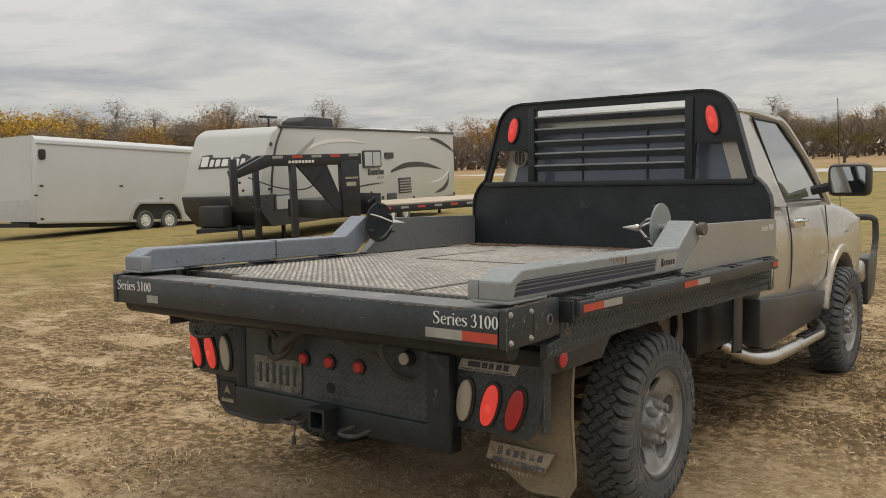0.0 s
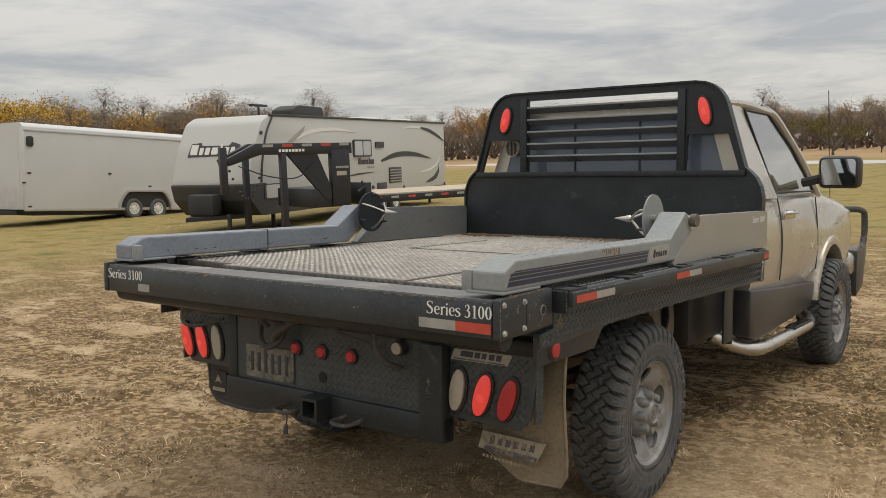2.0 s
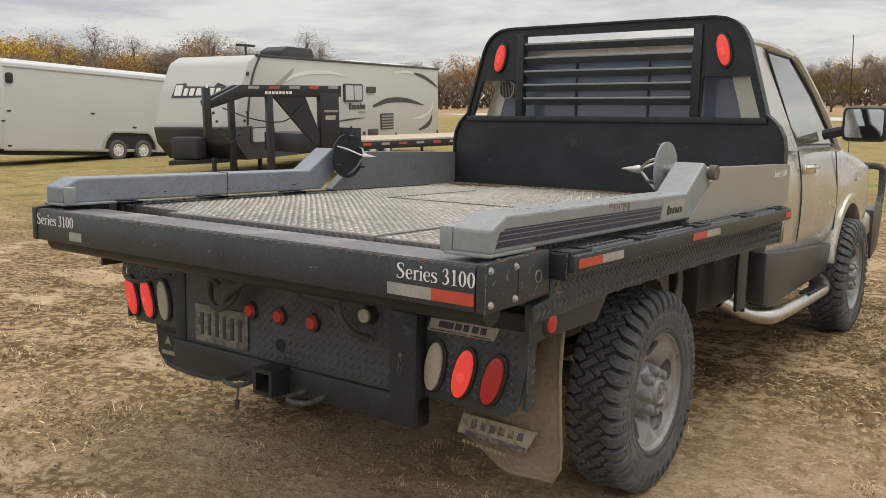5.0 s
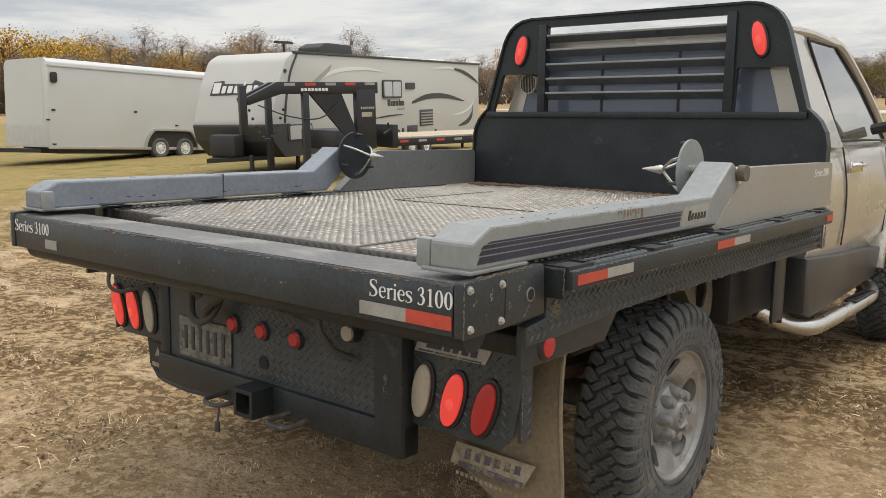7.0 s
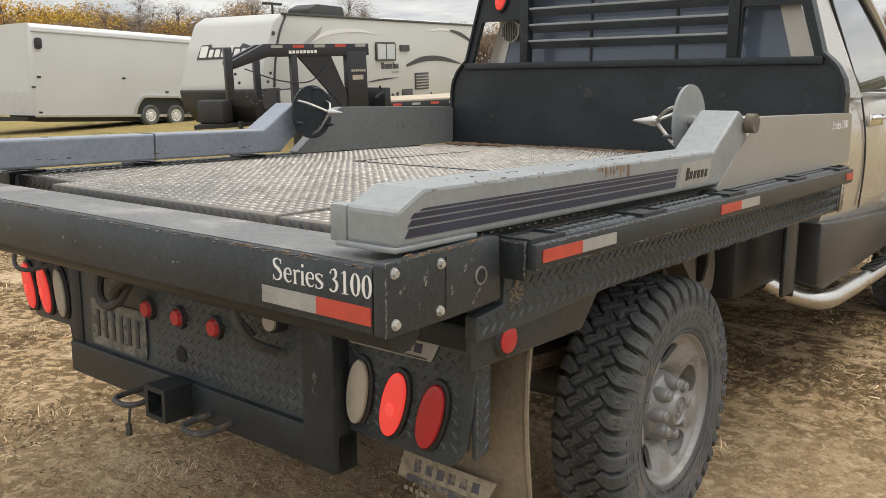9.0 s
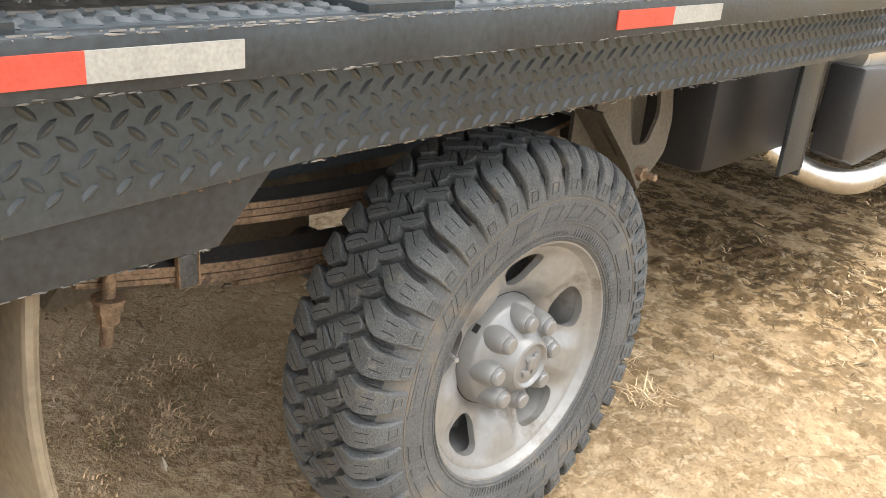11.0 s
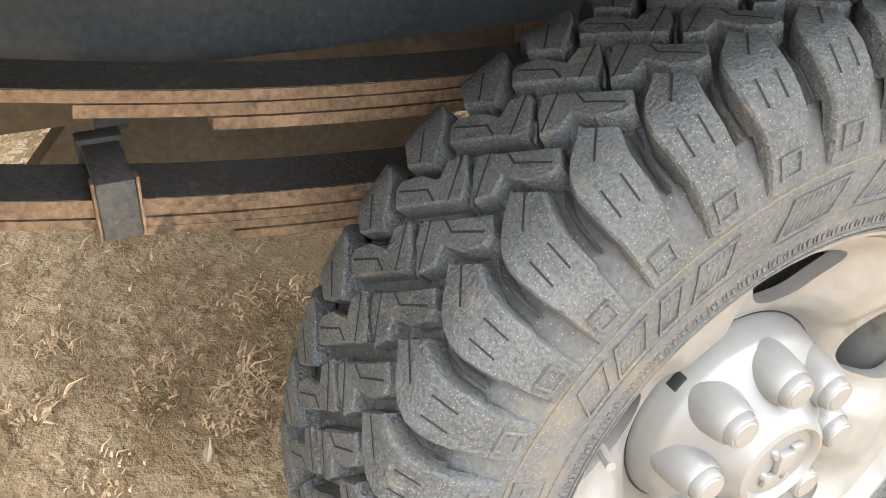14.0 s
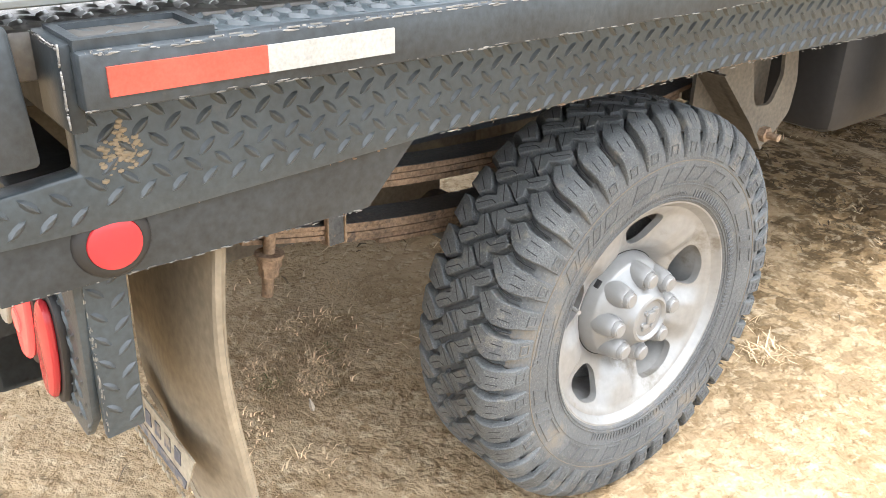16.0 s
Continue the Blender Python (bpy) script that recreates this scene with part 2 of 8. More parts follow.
cg_t, cg_g, cg_m = cgn.new("ShaderNodeBsdfTransparent"), cgn.new("ShaderNodeBsdfGlossy"), cgn.new("ShaderNodeMixShader")
cg_t.inputs["Color"].default_value = (0.80, 0.83, 0.83, 1)
cg_g.inputs["Roughness"].default_value = 0.03
cg_m.inputs[0].default_value = 0.65
cgl.new(cg_t.outputs[0], cg_m.inputs[1])
cgl.new(cg_g.outputs[0], cg_m.inputs[2])
cgl.new(cg_m.outputs[0], cgn["Material Output"].inputs["Surface"])
M_STRIPE = material("dark_blue_stripe", (0.030, 0.035, 0.062), 0.42, vary=0.3, scale=9, fine=120, dirt=(0.11, 0.115, 0.13), dirt_at=0.64, dirt_scale=16)
M_HOSE = material("rubber_hose", (0.06, 0.057, 0.052), 0.6, vary=0.25)


# ---- mesh helpers ----
def finish(bm, sharp=38.0):
    bmesh.ops.recalc_face_normals(bm, faces=bm.faces)
    for f in bm.faces:
        f.smooth = True
    me = bpy.data.meshes.new("mesh")
    bm.to_mesh(me)
    bm.free()
    me.set_sharp_from_angle(angle=radians(sharp))
    return me


def part(name, bm, mat, parent=None, label="", sharp=38.0):
    ob = new(name, finish(bm, sharp))
    ob.data.name = name
    ob.data.materials.append(mat)
    ob.parent = parent
    if label:
        ob["label"] = label
    return ob


def thing(name, label, category, m=None, group="", kind=""):
    ob = new(name)
    ob.empty_display_size = 0.2
    if m is not None:
        ob.matrix_basis = m
    return tagged(ob, label, category, group, kind)


def box(bm, x0, x1, y0, y1, z0, z1, bevel=0.0, m=None):
    v = bmesh.ops.create_cube(bm, size=1.0)["verts"]
    for p in v:
        p.co = Vector(((x0 + x1) / 2 + p.co.x * (x1 - x0), (y0 + y1) / 2 + p.co.y * (y1 - y0), (z0 + z1) / 2 + p.co.z * (z1 - z0)))
    if bevel:
        es = list({e for p in v for e in p.link_edges})
        r = bmesh.ops.bevel(bm, geom=es, offset=bevel, segments=2, affect="EDGES", profile=0.5)
        v = list({p for f in r["faces"] for p in f.verts} | {p for p in v if p.is_valid})
    if m is not None:
        bmesh.ops.transform(bm, matrix=m, verts=[p for p in v if p.is_valid])
    return bm


def cyl(bm, a, b, r, r2=None, n=16, caps=True):
    a, b = Vector(a), Vector(b)
    q = (b - a).to_track_quat("Z", "Y").to_matrix()
    r2 = r if r2 is None else r2
    lo = [bm.verts.new(a + q @ Vector((r * math.cos(k * math.tau / n), r * math.sin(k * math.tau / n), 0))) for k in range(n)]
    hi = [bm.verts.new(b + q @ Vector((r2 * math.cos(k * math.tau / n), r2 * math.sin(k * math.tau / n), 0))) for k in range(n)]
    for k in range(n):
        bm.faces.new((lo[k], lo[(k + 1) % n], hi[(k + 1) % n], hi[k]))
    if caps:
        bm.faces.new(lo[::-1])
        bm.faces.new(hi)
    return bm


def sweep(bm, pts, r, n=10, closed=False):
    """A round tube along points, with smooth mitred corners."""
    pts = [Vector(p) for p in pts]
    rings, up = [], Vector((0.13, 0.21, 0.97))
    for k, p in enumerate(pts):
        d = (pts[min(k + 1, len(pts) - 1)] - pts[max(k - 1, 0)]).normalized()
        s = d.cross(up)
        s = s.normalized() if s.length > 1e-3 else Vector((1, 0, 0))
        t = s.cross(d).normalized()
        rings.append([bm.verts.new(p + r * (math.cos(a * math.tau / n) * s + math.sin(a * math.tau / n) * t)) for a in range(n)])
    for a, b in zip(rings, rings[1:]):
        for k in range(n):
            bm.faces.new((a[k], a[(k + 1) % n], b[(k + 1) % n], b[k]))
    bm.faces.new(rings[0][::-1])
    bm.faces.new(rings[-1])
    return bm


def curve(pts, steps=8):
    """Catmull-Rom points through pts."""
    p = [Vector(q) for q in pts]
    p = [2 * p[0] - p[1]] + p + [2 * p[-1] - p[-2]]
    out = []
    for i in range(1, len(p) - 2):
        for k in range(steps):
            t = k / steps
            out.append(0.5 * ((2 * p[i]) + (p[i + 1] - p[i - 1]) * t + (2 * p[i - 1] - 5 * p[i] + 4 * p[i + 1] - p[i + 2]) * t * t + (3 * p[i] - p[i - 1] - 3 * p[i + 1] + p[i + 2]) * t ** 3))
    return out + [p[-2]]


def prism(bm, outline, axis, lo, hi, bevel=0.0, holes=()):
    """A plate: an outline in the plane across axis, from lo to hi. x: (y, z); y: (x, z); z: (x, y). holes: outlines cut through."""
    def at(a, b, d):
        return {"x": (d, a, b), "y": (a, d, b), "z": (a, b, d)}[axis]
    loops, es = [outline, *holes], []
    for lp in loops:
        vs = [bm.verts.new(at(a, b, lo)) for a, b in lp]
        es += [bm.edges.new((vs[k], vs[(k + 1) % len(vs)])) for k in range(len(vs))]
    fs = [g for g in bmesh.ops.triangle_fill(bm, use_beauty=True, use_dissolve=False, edges=es)["geom"] if isinstance(g, bmesh.types.BMFace)] if holes else [bm.faces.new(list(dict.fromkeys(v for e in es for v in e.verts)))]
    if holes:
        bmesh.ops.recalc_face_normals(bm, faces=fs)
    r = bmesh.ops.extrude_face_region(bm, geom=fs)["geom"]
    vs = [g for g in r if isinstance(g, bmesh.types.BMVert)]
    d = Vector(at(0, 0, hi - lo))
    bmesh.ops.translate(bm, verts=vs, vec=d)
    if bevel:
        allv = set(vs) | {v for f in fs if f.is_valid for v in f.verts}
        sel = [e for e in bm.edges if e.verts[0] in allv and e.verts[1] in allv and len(e.link_faces) == 2 and e.calc_face_angle(0) > 0.9]
        bmesh.ops.bevel(bm, geom=sel, offset=bevel, segments=2, affect="EDGES", profile=0.5)
    return bm


def rounded(pts, r, n=4):
    """An outline with its corners rounded."""
    out = []
    for k, p in enumerate(pts):
        p, a, b = Vector(p), Vector(pts[k - 1]), Vector(pts[(k + 1) % len(pts)])
        ra = min(r, (a - p).length * 0.45)
        rb = min(r, (b - p).length * 0.45)
        s, e = p + (a - p).normalized() * ra, p + (b - p).normalized() * rb
        for i in range(n + 1):
            t = i / n
            q = s.lerp(p, t).lerp(p.lerp(e, t), t)
            out.append((q.x, q.y))
    return out


def oblong(cx, cz, length, width, tilt, n=10):
    """A slot shape: straight sides and round ends. tilt: degrees from upright, leaning to +a."""
    h, r, t = (length - width) / 2, width / 2, radians(tilt)
    o = [(r * math.cos(k * math.pi / n), h + r * math.sin(k * math.pi / n)) for k in range(n + 1)]
    o += [(-a, -b) for a, b in o]
    return [(cx + a * math.cos(t) + b * math.sin(t), cz - a * math.sin(t) + b * math.cos(t)) for a, b in o]


def oval(cx, cz, length, width, tilt, n=28):
    """A lens shape: fuller than an ellipse, pointed-round at both ends. tilt as in oblong."""
    t, o = radians(tilt), []
    for k in range(n):
        c, q = math.cos(k * math.tau / n), math.sin(k * math.tau / n)
        o.append((width / 2 * math.copysign(abs(c) ** 0.92, c), length / 2 * math.copysign(abs(q) ** 0.92, q)))
    return [(cx + a * math.cos(t) + b * math.sin(t), cz - a * math.sin(t) + b * math.cos(t)) for a, b in o]


def lathe(bm, profile, n=64, cx=0.0, cy=0.0, cz=0.0, close=False):
    """Profile of (r, x) turned about the x axis."""
    rings = [[bm.verts.new((cx + x, cy + r * math.cos(k * math.tau / n), cz + r * math.sin(k * math.tau / n))) for k in range(n)] for r, x in profile]
    pairs = list(zip(rings, rings[1:])) + ([(rings[-1], rings[0])] if close else [])
    for a, b in pairs:
        for k in range(n):
            bm.faces.new((a[k], a[(k + 1) % n], b[(k + 1) % n], b[k]))
    return rings


SERIF_S = [(0.42, 0.56, 0.03), (0.40, 0.64, 0.03), (0.30, 0.685, 0.035), (0.20, 0.68, 0.05), (0.11, 0.62, 0.085), (0.10, 0.53, 0.10), (0.17, 0.44, 0.11), (0.30, 0.36, 0.115), (0.40, 0.27, 0.11), (0.42, 0.17, 0.10), (0.36, 0.07, 0.07), (0.25, 0.015, 0.04), (0.15, 0.02, 0.03), (0.08, 0.08, 0.03), (0.06, 0.16, 0.03)]


def serif_glyph(ch):
    """Advance and strokes, each a line of (x, y, width), of one bold serif letter, in parts of the type size."""
    if ch in "Ss":
        k = (1.0, 1.0) if ch == "S" else (0.78, 0.66)
        ends = [[(0.425, 0.54, 0.022), (0.43, 0.70, 0.022)], [(0.06, 0.17, 0.022), (0.05, -0.005, 0.022)]]
        return 0.54 * k[0] - (0.0 if ch == "S" else 0.02), [[(x * k[0], y * k[1], w * (1.0 if ch == "S" else 0.82)) for x, y, w in st] for st in [SERIF_S] + ends]
    if ch == "e":
        return 0.42, [[(0.08, 0.262, 0.03), (0.36, 0.262, 0.03)], [(0.355, 0.262, 0.06), (0.35, 0.36, 0.06), (0.29, 0.43, 0.04), (0.22, 0.45, 0.03), (0.14, 0.42, 0.06), (0.08, 0.33, 0.09), (0.07, 0.22, 0.10), (0.10, 0.11, 0.09), (0.17, 0.04, 0.06), (0.25, 0.02, 0.045), (0.33, 0.05, 0.03), (0.37, 0.11, 0.02)]]
    if ch in "ri":
        base = [[(0.12, 0.0, 0.095), (0.12, 0.44, 0.095)], [(0.03, 0.012, 0.025), (0.22, 0.012, 0.025)], [(0.03, 0.405, 0.02), (0.13, 0.437, 0.03)]]
        if ch == "r":
            return 0.35, base + [[(0.15, 0.30, 0.03), (0.19, 0.39, 0.04), (0.25, 0.43, 0.06), (0.30, 0.42, 0.08), (0.315, 0.385, 0.08)]]
        return 0.24, base + [[(0.12, 0.56, 0.06), (0.12, 0.585, 0.095), (0.12, 0.635, 0.095), (0.12, 0.66, 0.06)]]
    if ch == "3":
        return 0.46, [[(0.08, 0.54, 0.05), (0.11, 0.62, 0.03), (0.19, 0.68, 0.035), (0.28, 0.66, 0.075), (0.32, 0.56, 0.095), (0.29, 0.45, 0.075), (0.18, 0.375, 0.03)], [(0.18, 0.378, 0.03), (0.30, 0.34, 0.075), (0.36, 0.24, 0.105), (0.34, 0.12, 0.095), (0.26, 0.03, 0.06), (0.16, 0.01, 0.04), (0.09, 0.04, 0.06), (0.065, 0.08, 0.07)]]
    if ch == "1":
        return 0.44, [[(0.23, 0.0, 0.10), (0.23, 0.69, 0.10)], [(0.09, 0.012, 0.025), (0.37, 0.012, 0.025)], [(0.09, 0.60, 0.025), (0.24, 0.685, 0.035)]]
    if ch == "0":
        return 0.46, [[(0.22 + 0.145 * math.cos(k * math.tau / 24), 0.345 + 0.325 * math.sin(k * math.tau / 24), 0.032 + 0.080 * abs(math.cos(k * math.tau / 24)) ** 1.5) for k in range(25)]]
    return 0.20, []


def serif_letters(name, text, em, m, mat, parent, label, shear=0.0):
    """Bold serif lettering as thin raised strokes, centred on m."""
    glyphs = [serif_glyph(c) for c in text]
    x0, bm, lift = -sum(g[0] for g in glyphs) / 2, bmesh.new(), 0.0
    for adv, strokes in glyphs:
        for st in strokes:
            p = [Vector((x, y, w)) for x, y, w in (curve(st, 4) if len(st) > 3 else st)]
            lift = (lift + 0.00013) % 0.0007
            rows = []
            for k, q in enumerate(p):
                d = (p[min(k + 1, len(p) - 1)] - p[max(k - 1, 0)]).xy.normalized()
                for sgn in (1, -1):
                    x, y = q.x - sgn * d.y * q.z / 2, q.y + sgn * d.x * q.z / 2 - 0.345
                    rows.append([bm.verts.new(((x0 + x + shear * y) * em, y * em, z)) for z in (0.0, 0.0008 + lift)])
            for k in range(0, len(rows) - 2, 2):
                (a, at), (b, bt), (c, ct), (e, et) = rows[k], rows[k + 1], rows[k + 2], rows[k + 3]
                for f in ((at, bt, et, ct), (a, at, ct, c), (b, e, et, bt)):
                    bm.faces.new(f)
        x0 += adv
    bmesh.ops.transform(bm, matrix=m, verts=bm.verts)
    return part(name, bm, mat, parent, label, 30)


M_PANELR = material("rust_stained_panel", (0.20, 0.205, 0.205), 0.45, 0.2, vary=0.15, scale=2, dirt=(0.13, 0.075, 0.045), dirt_at=0.56, dirt_scale=3.5)


def chips(name, label, mat, parent, p0, p1, count, normal, seed, big=0.016, wide=0.0022):
    """Small flakes of bare or rusty metal along an edge from p0 to p1, lying on the face with that normal."""
    rn, bm = random.Random(seed), bmesh.new()
    p0, p1, nv = Vector(p0), Vector(p1), Vector(normal).normalized()
    d = (p1 - p0).normalized()
    w = nv.cross(d)
    for _ in range(count):
        c = p0.lerp(p1, rn.random()) + w * rn.gauss(0, wide)
        L, W = rn.uniform(0.1, 1.0) ** 2 * big, rn.uniform(0.0007, wide)
        pts = [(-L, -W * 0.4), (-L * 0.3, -W), (L * 0.6, -W * rn.uniform(0.4, 1)), (L, W * 0.2), (L * 0.2, W * rn.uniform(0.5, 1.2)), (-L * 0.7, W * 0.8)]
        lo = [bm.verts.new(c + d * a + w * b - nv * 0.001) for a, b in pts]
        hi = [bm.verts.new(c + d * a * 0.95 + w * b * 0.9 + nv * 0.0006) for a, b in pts]
        for k in range(6):
            bm.faces.new((lo[k], lo[(k + 1) % 6], hi[(k + 1) % 6], hi[k]))
        bm.faces.new(hi)
    return tagged(part(name, bm, mat, parent, label), kind="stuff")


def tread_lugs(bm, place, u0, u1, v0, v1, pitch=0.0345, length=0.028, width=0.0100, height=0.0028, keep=None):
    """Raised lens-shaped lugs of tread plate, turned by turns, over a flat stretch. place(u, v, h) gives the point."""
    nu, nv = max(1, round((u1 - u0) / pitch)), max(1, round((v1 - v0) / pitch))
    for i in range(2 * nu):
        for j in range(nv):
            u, v = u0 + (i + 0.5) * (u1 - u0) / nu / 2, v0 + (j + (0.30 if i % 2 else 0.80)) * (v1 - v0) / nv
            if v > v1 - width * 0.8 or v < v0 + width * 0.8 or (keep and not keep(u, v)):
                continue
            a = radians(42 if i % 2 else -42)
            c, s, L, W = math.cos(a), math.sin(a), length / 2, width / 2
            base = [(L, 0), (L * 0.5, W * 0.85), (0, W), (-L * 0.5, W * 0.85), (-L, 0), (-L * 0.5, -W * 0.85), (0, -W), (L * 0.5, -W * 0.85)]
            lo = [bm.verts.new(place(u + c * x - s * y, v + s * x + c * y, 0)) for x, y in base]
            e = [bm.verts.new(place(u + c * x - s * y, v + s * x + c * y, k * height)) for x, y, k in ((L * 0.72, 0, 0.8), (0, W * 0.3, 1.0), (-L * 0.72, 0, 0.8), (0, -W * 0.3, 1.0))]
            for q in ((lo[0], lo[1], e[0]), (lo[1], lo[2], e[1], e[0]), (lo[2], lo[3], e[2], e[1]), (lo[3], lo[4], e[2]), (lo[4], lo[5], e[2]), (lo[5], lo[6], e[3], e[2]), (lo[6], lo[7], e[0], e[3]), (lo[7], lo[0], e[0]), (e[0], e[1], e[2], e[3])):
                bm.faces.new(q)
    return bm

# ---- ground ----
def ground_z(x, y):
    """The yard: it falls gently past the truck's nose and lies lower out by the trailers."""
    r = math.hypot(x - 0.5, y - 1.0)
    t = min(1.0, max(0.0, (r - 5.0) / 13.0))
    t = t * t * (3 - 2 * t)
    near = -0.025 - 0.033 * min(5.0, max(-1.5, y))
    return near * (1 - t) - 0.27 * t


TRUCK = pose(0, 0, 0, -2.513, 0.237, 0.819)   # the truck stands nose-down on the slope
WHEEL_Z = 0.379


# ---- wheels ----
MID = -0.0995          # the tread's centre line, from the outer rim flange


def tyre_mesh():
    bm = bmesh.new()
    half = [(0.236, 0.000), (0.244, 0.008), (0.252, 0.0115), (0.268, 0.0135), (0.285, 0.0165), (0.305, 0.0190), (0.335, 0.0190), (0.352, 0.0150), (0.368, 0.0060), (0.383, -0.008), (0.394, -0.026), (0.397, -0.050)]
    prof = half + [(0.398, MID)] + [(r, 2 * MID - x) for r, x in reversed(half)]
    lathe(bm, prof, 128)
    return bm


PITCHES = 41
PITCH = math.tau * 0.40 / PITCHES
TURN = 0.149           # the inner half of the tread is the outer one turned half round


def lug(bm, stations, s, depth=0.020, flip=False):
    """A rubber lug bent over the shoulder: stations of (x, r, lo, hi, nx, nr), lo to hi along the tread from s."""
    rows = []
    for x, r, lo, hi, nx, nr in stations:
        e = min(0.0020, (hi - lo) * 0.2)
        row = []
        for q, d in ((lo, -depth), (lo + 0.0012, -0.0024), (lo + 0.0012 + e, 0.0), (hi - 0.0012 - e, 0.0), (hi - 0.0012, -0.0024), (hi, -depth)):
            rr, xx, a = r + nr * d, x + nx * d, ((TURN - q if flip else q) + s) / 0.40
            if flip:
                xx = 2 * MID - xx
            row.append(bm.verts.new((xx, rr * math.cos(a), rr * math.sin(a))))
        rows.append(row)
    for a, b in zip(rows, rows[1:]):
        for k in range(5):
            bm.faces.new((a[k], a[k + 1], b[k + 1], b[k]))
    bm.faces.new(rows[0])
    bm.faces.new(rows[-1][::-1])


def block(bm, outline, s, top=0.4165, base=0.394):
    """A tread block with an eased edge: outline of (x, s) points on the crown, moved in or out along its own corners."""
    n = len(outline)
    area = sum(outline[k][0] * outline[(k + 1) % n][1] - outline[(k + 1) % n][0] * outline[k][1] for k in range(n))
    sign = 1.0 if area > 0 else -1.0

    def ring(r, grow):
        pts = []
        for k in range(n):
            p, a, b = Vector(outline[k]), Vector(outline[k - 1]), Vector(outline[(k + 1) % n])
            d0, d1 = (p - a).normalized(), (b - p).normalized()
            n0, n1 = Vector((d0.y, -d0.x)) * sign, Vector((d1.y, -d1.x)) * sign
            m = n0 + n1
            m = m / max(0.5, m.dot(n0)) if m.length > 1e-6 else n0
            q = p + m * grow
            t = (s + q.y) / 0.40
            pts.append(bm.verts.new((q.x, r * math.cos(t), r * math.sin(t))))
        return pts
    rings = [ring(base, -0.0010), ring(top - 0.0020, -0.0020), ring(top, -0.0036)]
    for a, b in zip(rings, rings[1:]):
        for k in range(n):
            bm.faces.new((a[k], a[(k + 1) % n], b[(k + 1) % n], b[k]))
    bm.faces.new(rings[-1])


def groove(bm, pts, s, w=0.0017, r=0.4170):
    """A narrow slit along a line of (x, s) or (x, s, r) points on the tread."""
    for p, q in zip(pts, pts[1:]):
        (xa, qa), (xb, qb) = p[:2], q[:2]
        ra, rb = (p[2], q[2]) if len(p) > 2 else (r, r)
        d = math.hypot(xb - xa, qb - qa)
        ox, oq = -(qb - qa) / d * w / 2, (xb - xa) / d * w / 2
        vs = []
        for x, c, rr in ((xa + ox, qa + oq, ra), (xb + ox, qb + oq, rb), (xb - ox, qb - oq, rb), (xa - ox, qa - oq, ra)):
            a = (s + c) / 0.40
            vs.append(bm.verts.new((x, rr * math.cos(a), rr * math.sin(a))))
        bm.faces.new(vs)


SHOULDER = [(-0.0575, 0.4165, 0.0010, 0.0050, 0, 1), (-0.0500, 0.4165, -0.0035, 0.0135, 0, 1), (-0.0420, 0.4165, -0.0095, 0.0235, 0, 1), (-0.0345, 0.4165, -0.0140, 0.0305, 0.02, 1), (-0.0240, 0.4160, -0.0090, 0.0375, 0.05, 1),
            (-0.0130, 0.4145, -0.0050, 0.0412, 0.15, 0.99), (-0.0010, 0.4080, -0.0030, 0.0422, 0.6, 0.8), (0.0080, 0.3985, -0.0022, 0.0422, 0.76, 0.65), (0.0165, 0.3850, -0.0015, 0.0418, 0.85, 0.53)]
STEP = [(0.0155, 0.3850, 0.0002, 0.0405, 0.85, 0.5), (0.0200, 0.3730, 0.0010, 0.0412, 0.93, 0.35), (0.0226, 0.3550, 0.0015, 0.0420, 1.0, 0.1), (0.0222, 0.3345, 0.0020, 0.0432, 1.0, 0.0)]
RIB = [(-0.034, 0.4050, -0.0245, -0.0205, 0, 1), (-0.020, 0.4040, -0.0165, -0.0125, 0, 1), (-0.004, 0.3985, -0.0135, -0.0095, 0.5, 0.86), (0.0105, 0.3830, -0.0125, -0.0085, 0.7, 0.7)]
HOOK = [(-0.1013, 0.0735), (-0.1118, 0.0600), (-0.1060, 0.0535), (-0.0968, 0.0480), (-0.0560, 0.0185), (-0.0400, 0.0290), (-0.0400, 0.0400), (-0.0540, 0.0540), (-0.0720, 0.0600), (-0.0660, 0.0735), (-0.0782, 0.0875)]


def turned(pts):
    return [(2 * MID - p[0], TURN - p[1]) for p in pts]


def tread_mesh():
    """Mud-terrain pattern: two rows of interlocking hooked blocks between chunky shoulder lugs."""
    bm = bmesh.new()
    ledge = [(-0.1030, 0.0765), (-0.0995, 0.0725), (-0.0790, 0.0880), (-0.0810, 0.0925)]
    for i in range(PITCHES):
        s = i * PITCH
        for flip in (False, True):
            lug(bm, SHOULDER, s, 0.020, flip)
            lug(bm, STEP, s, 0.010, flip)
        lug(bm, RIB, s, 0.010)
        block(bm, HOOK, s)
        block(bm, turned(HOOK), s)
        block(bm, ledge, s, 0.4105)
        block(bm, turned(ledge), s, 0.4105)
    return bm


def slit_mesh():
    bm = bmesh.new()
    cuts = [[(-0.0455, -0.0029), (-0.0223, 0.0159)], [(-0.0999, 0.0527), (-0.0781, 0.0823)], [(-0.0873, 0.0454), (-0.0740, 0.0480), (-0.0640, 0.0415), (-0.0485, 0.0321)]]
    for i in range(PITCHES):
        s = i * PITCH
        for c in cuts:
            groove(bm, c, s)
            groove(bm, turned(c), s)
        for q in (0.0105, 0.0265):
            groove(bm, [(-0.0045, q, 0.4115), (0.0105, q + 0.002, 0.3965)], s, 0.0016)
        groove(bm, [(-0.033, -0.0222, 0.4058), (-0.020, -0.0143, 0.4048), (-0.0035, -0.0113, 0.3996), (0.0095, -0.0105, 0.3855)], s, 0.0013)
    return bm


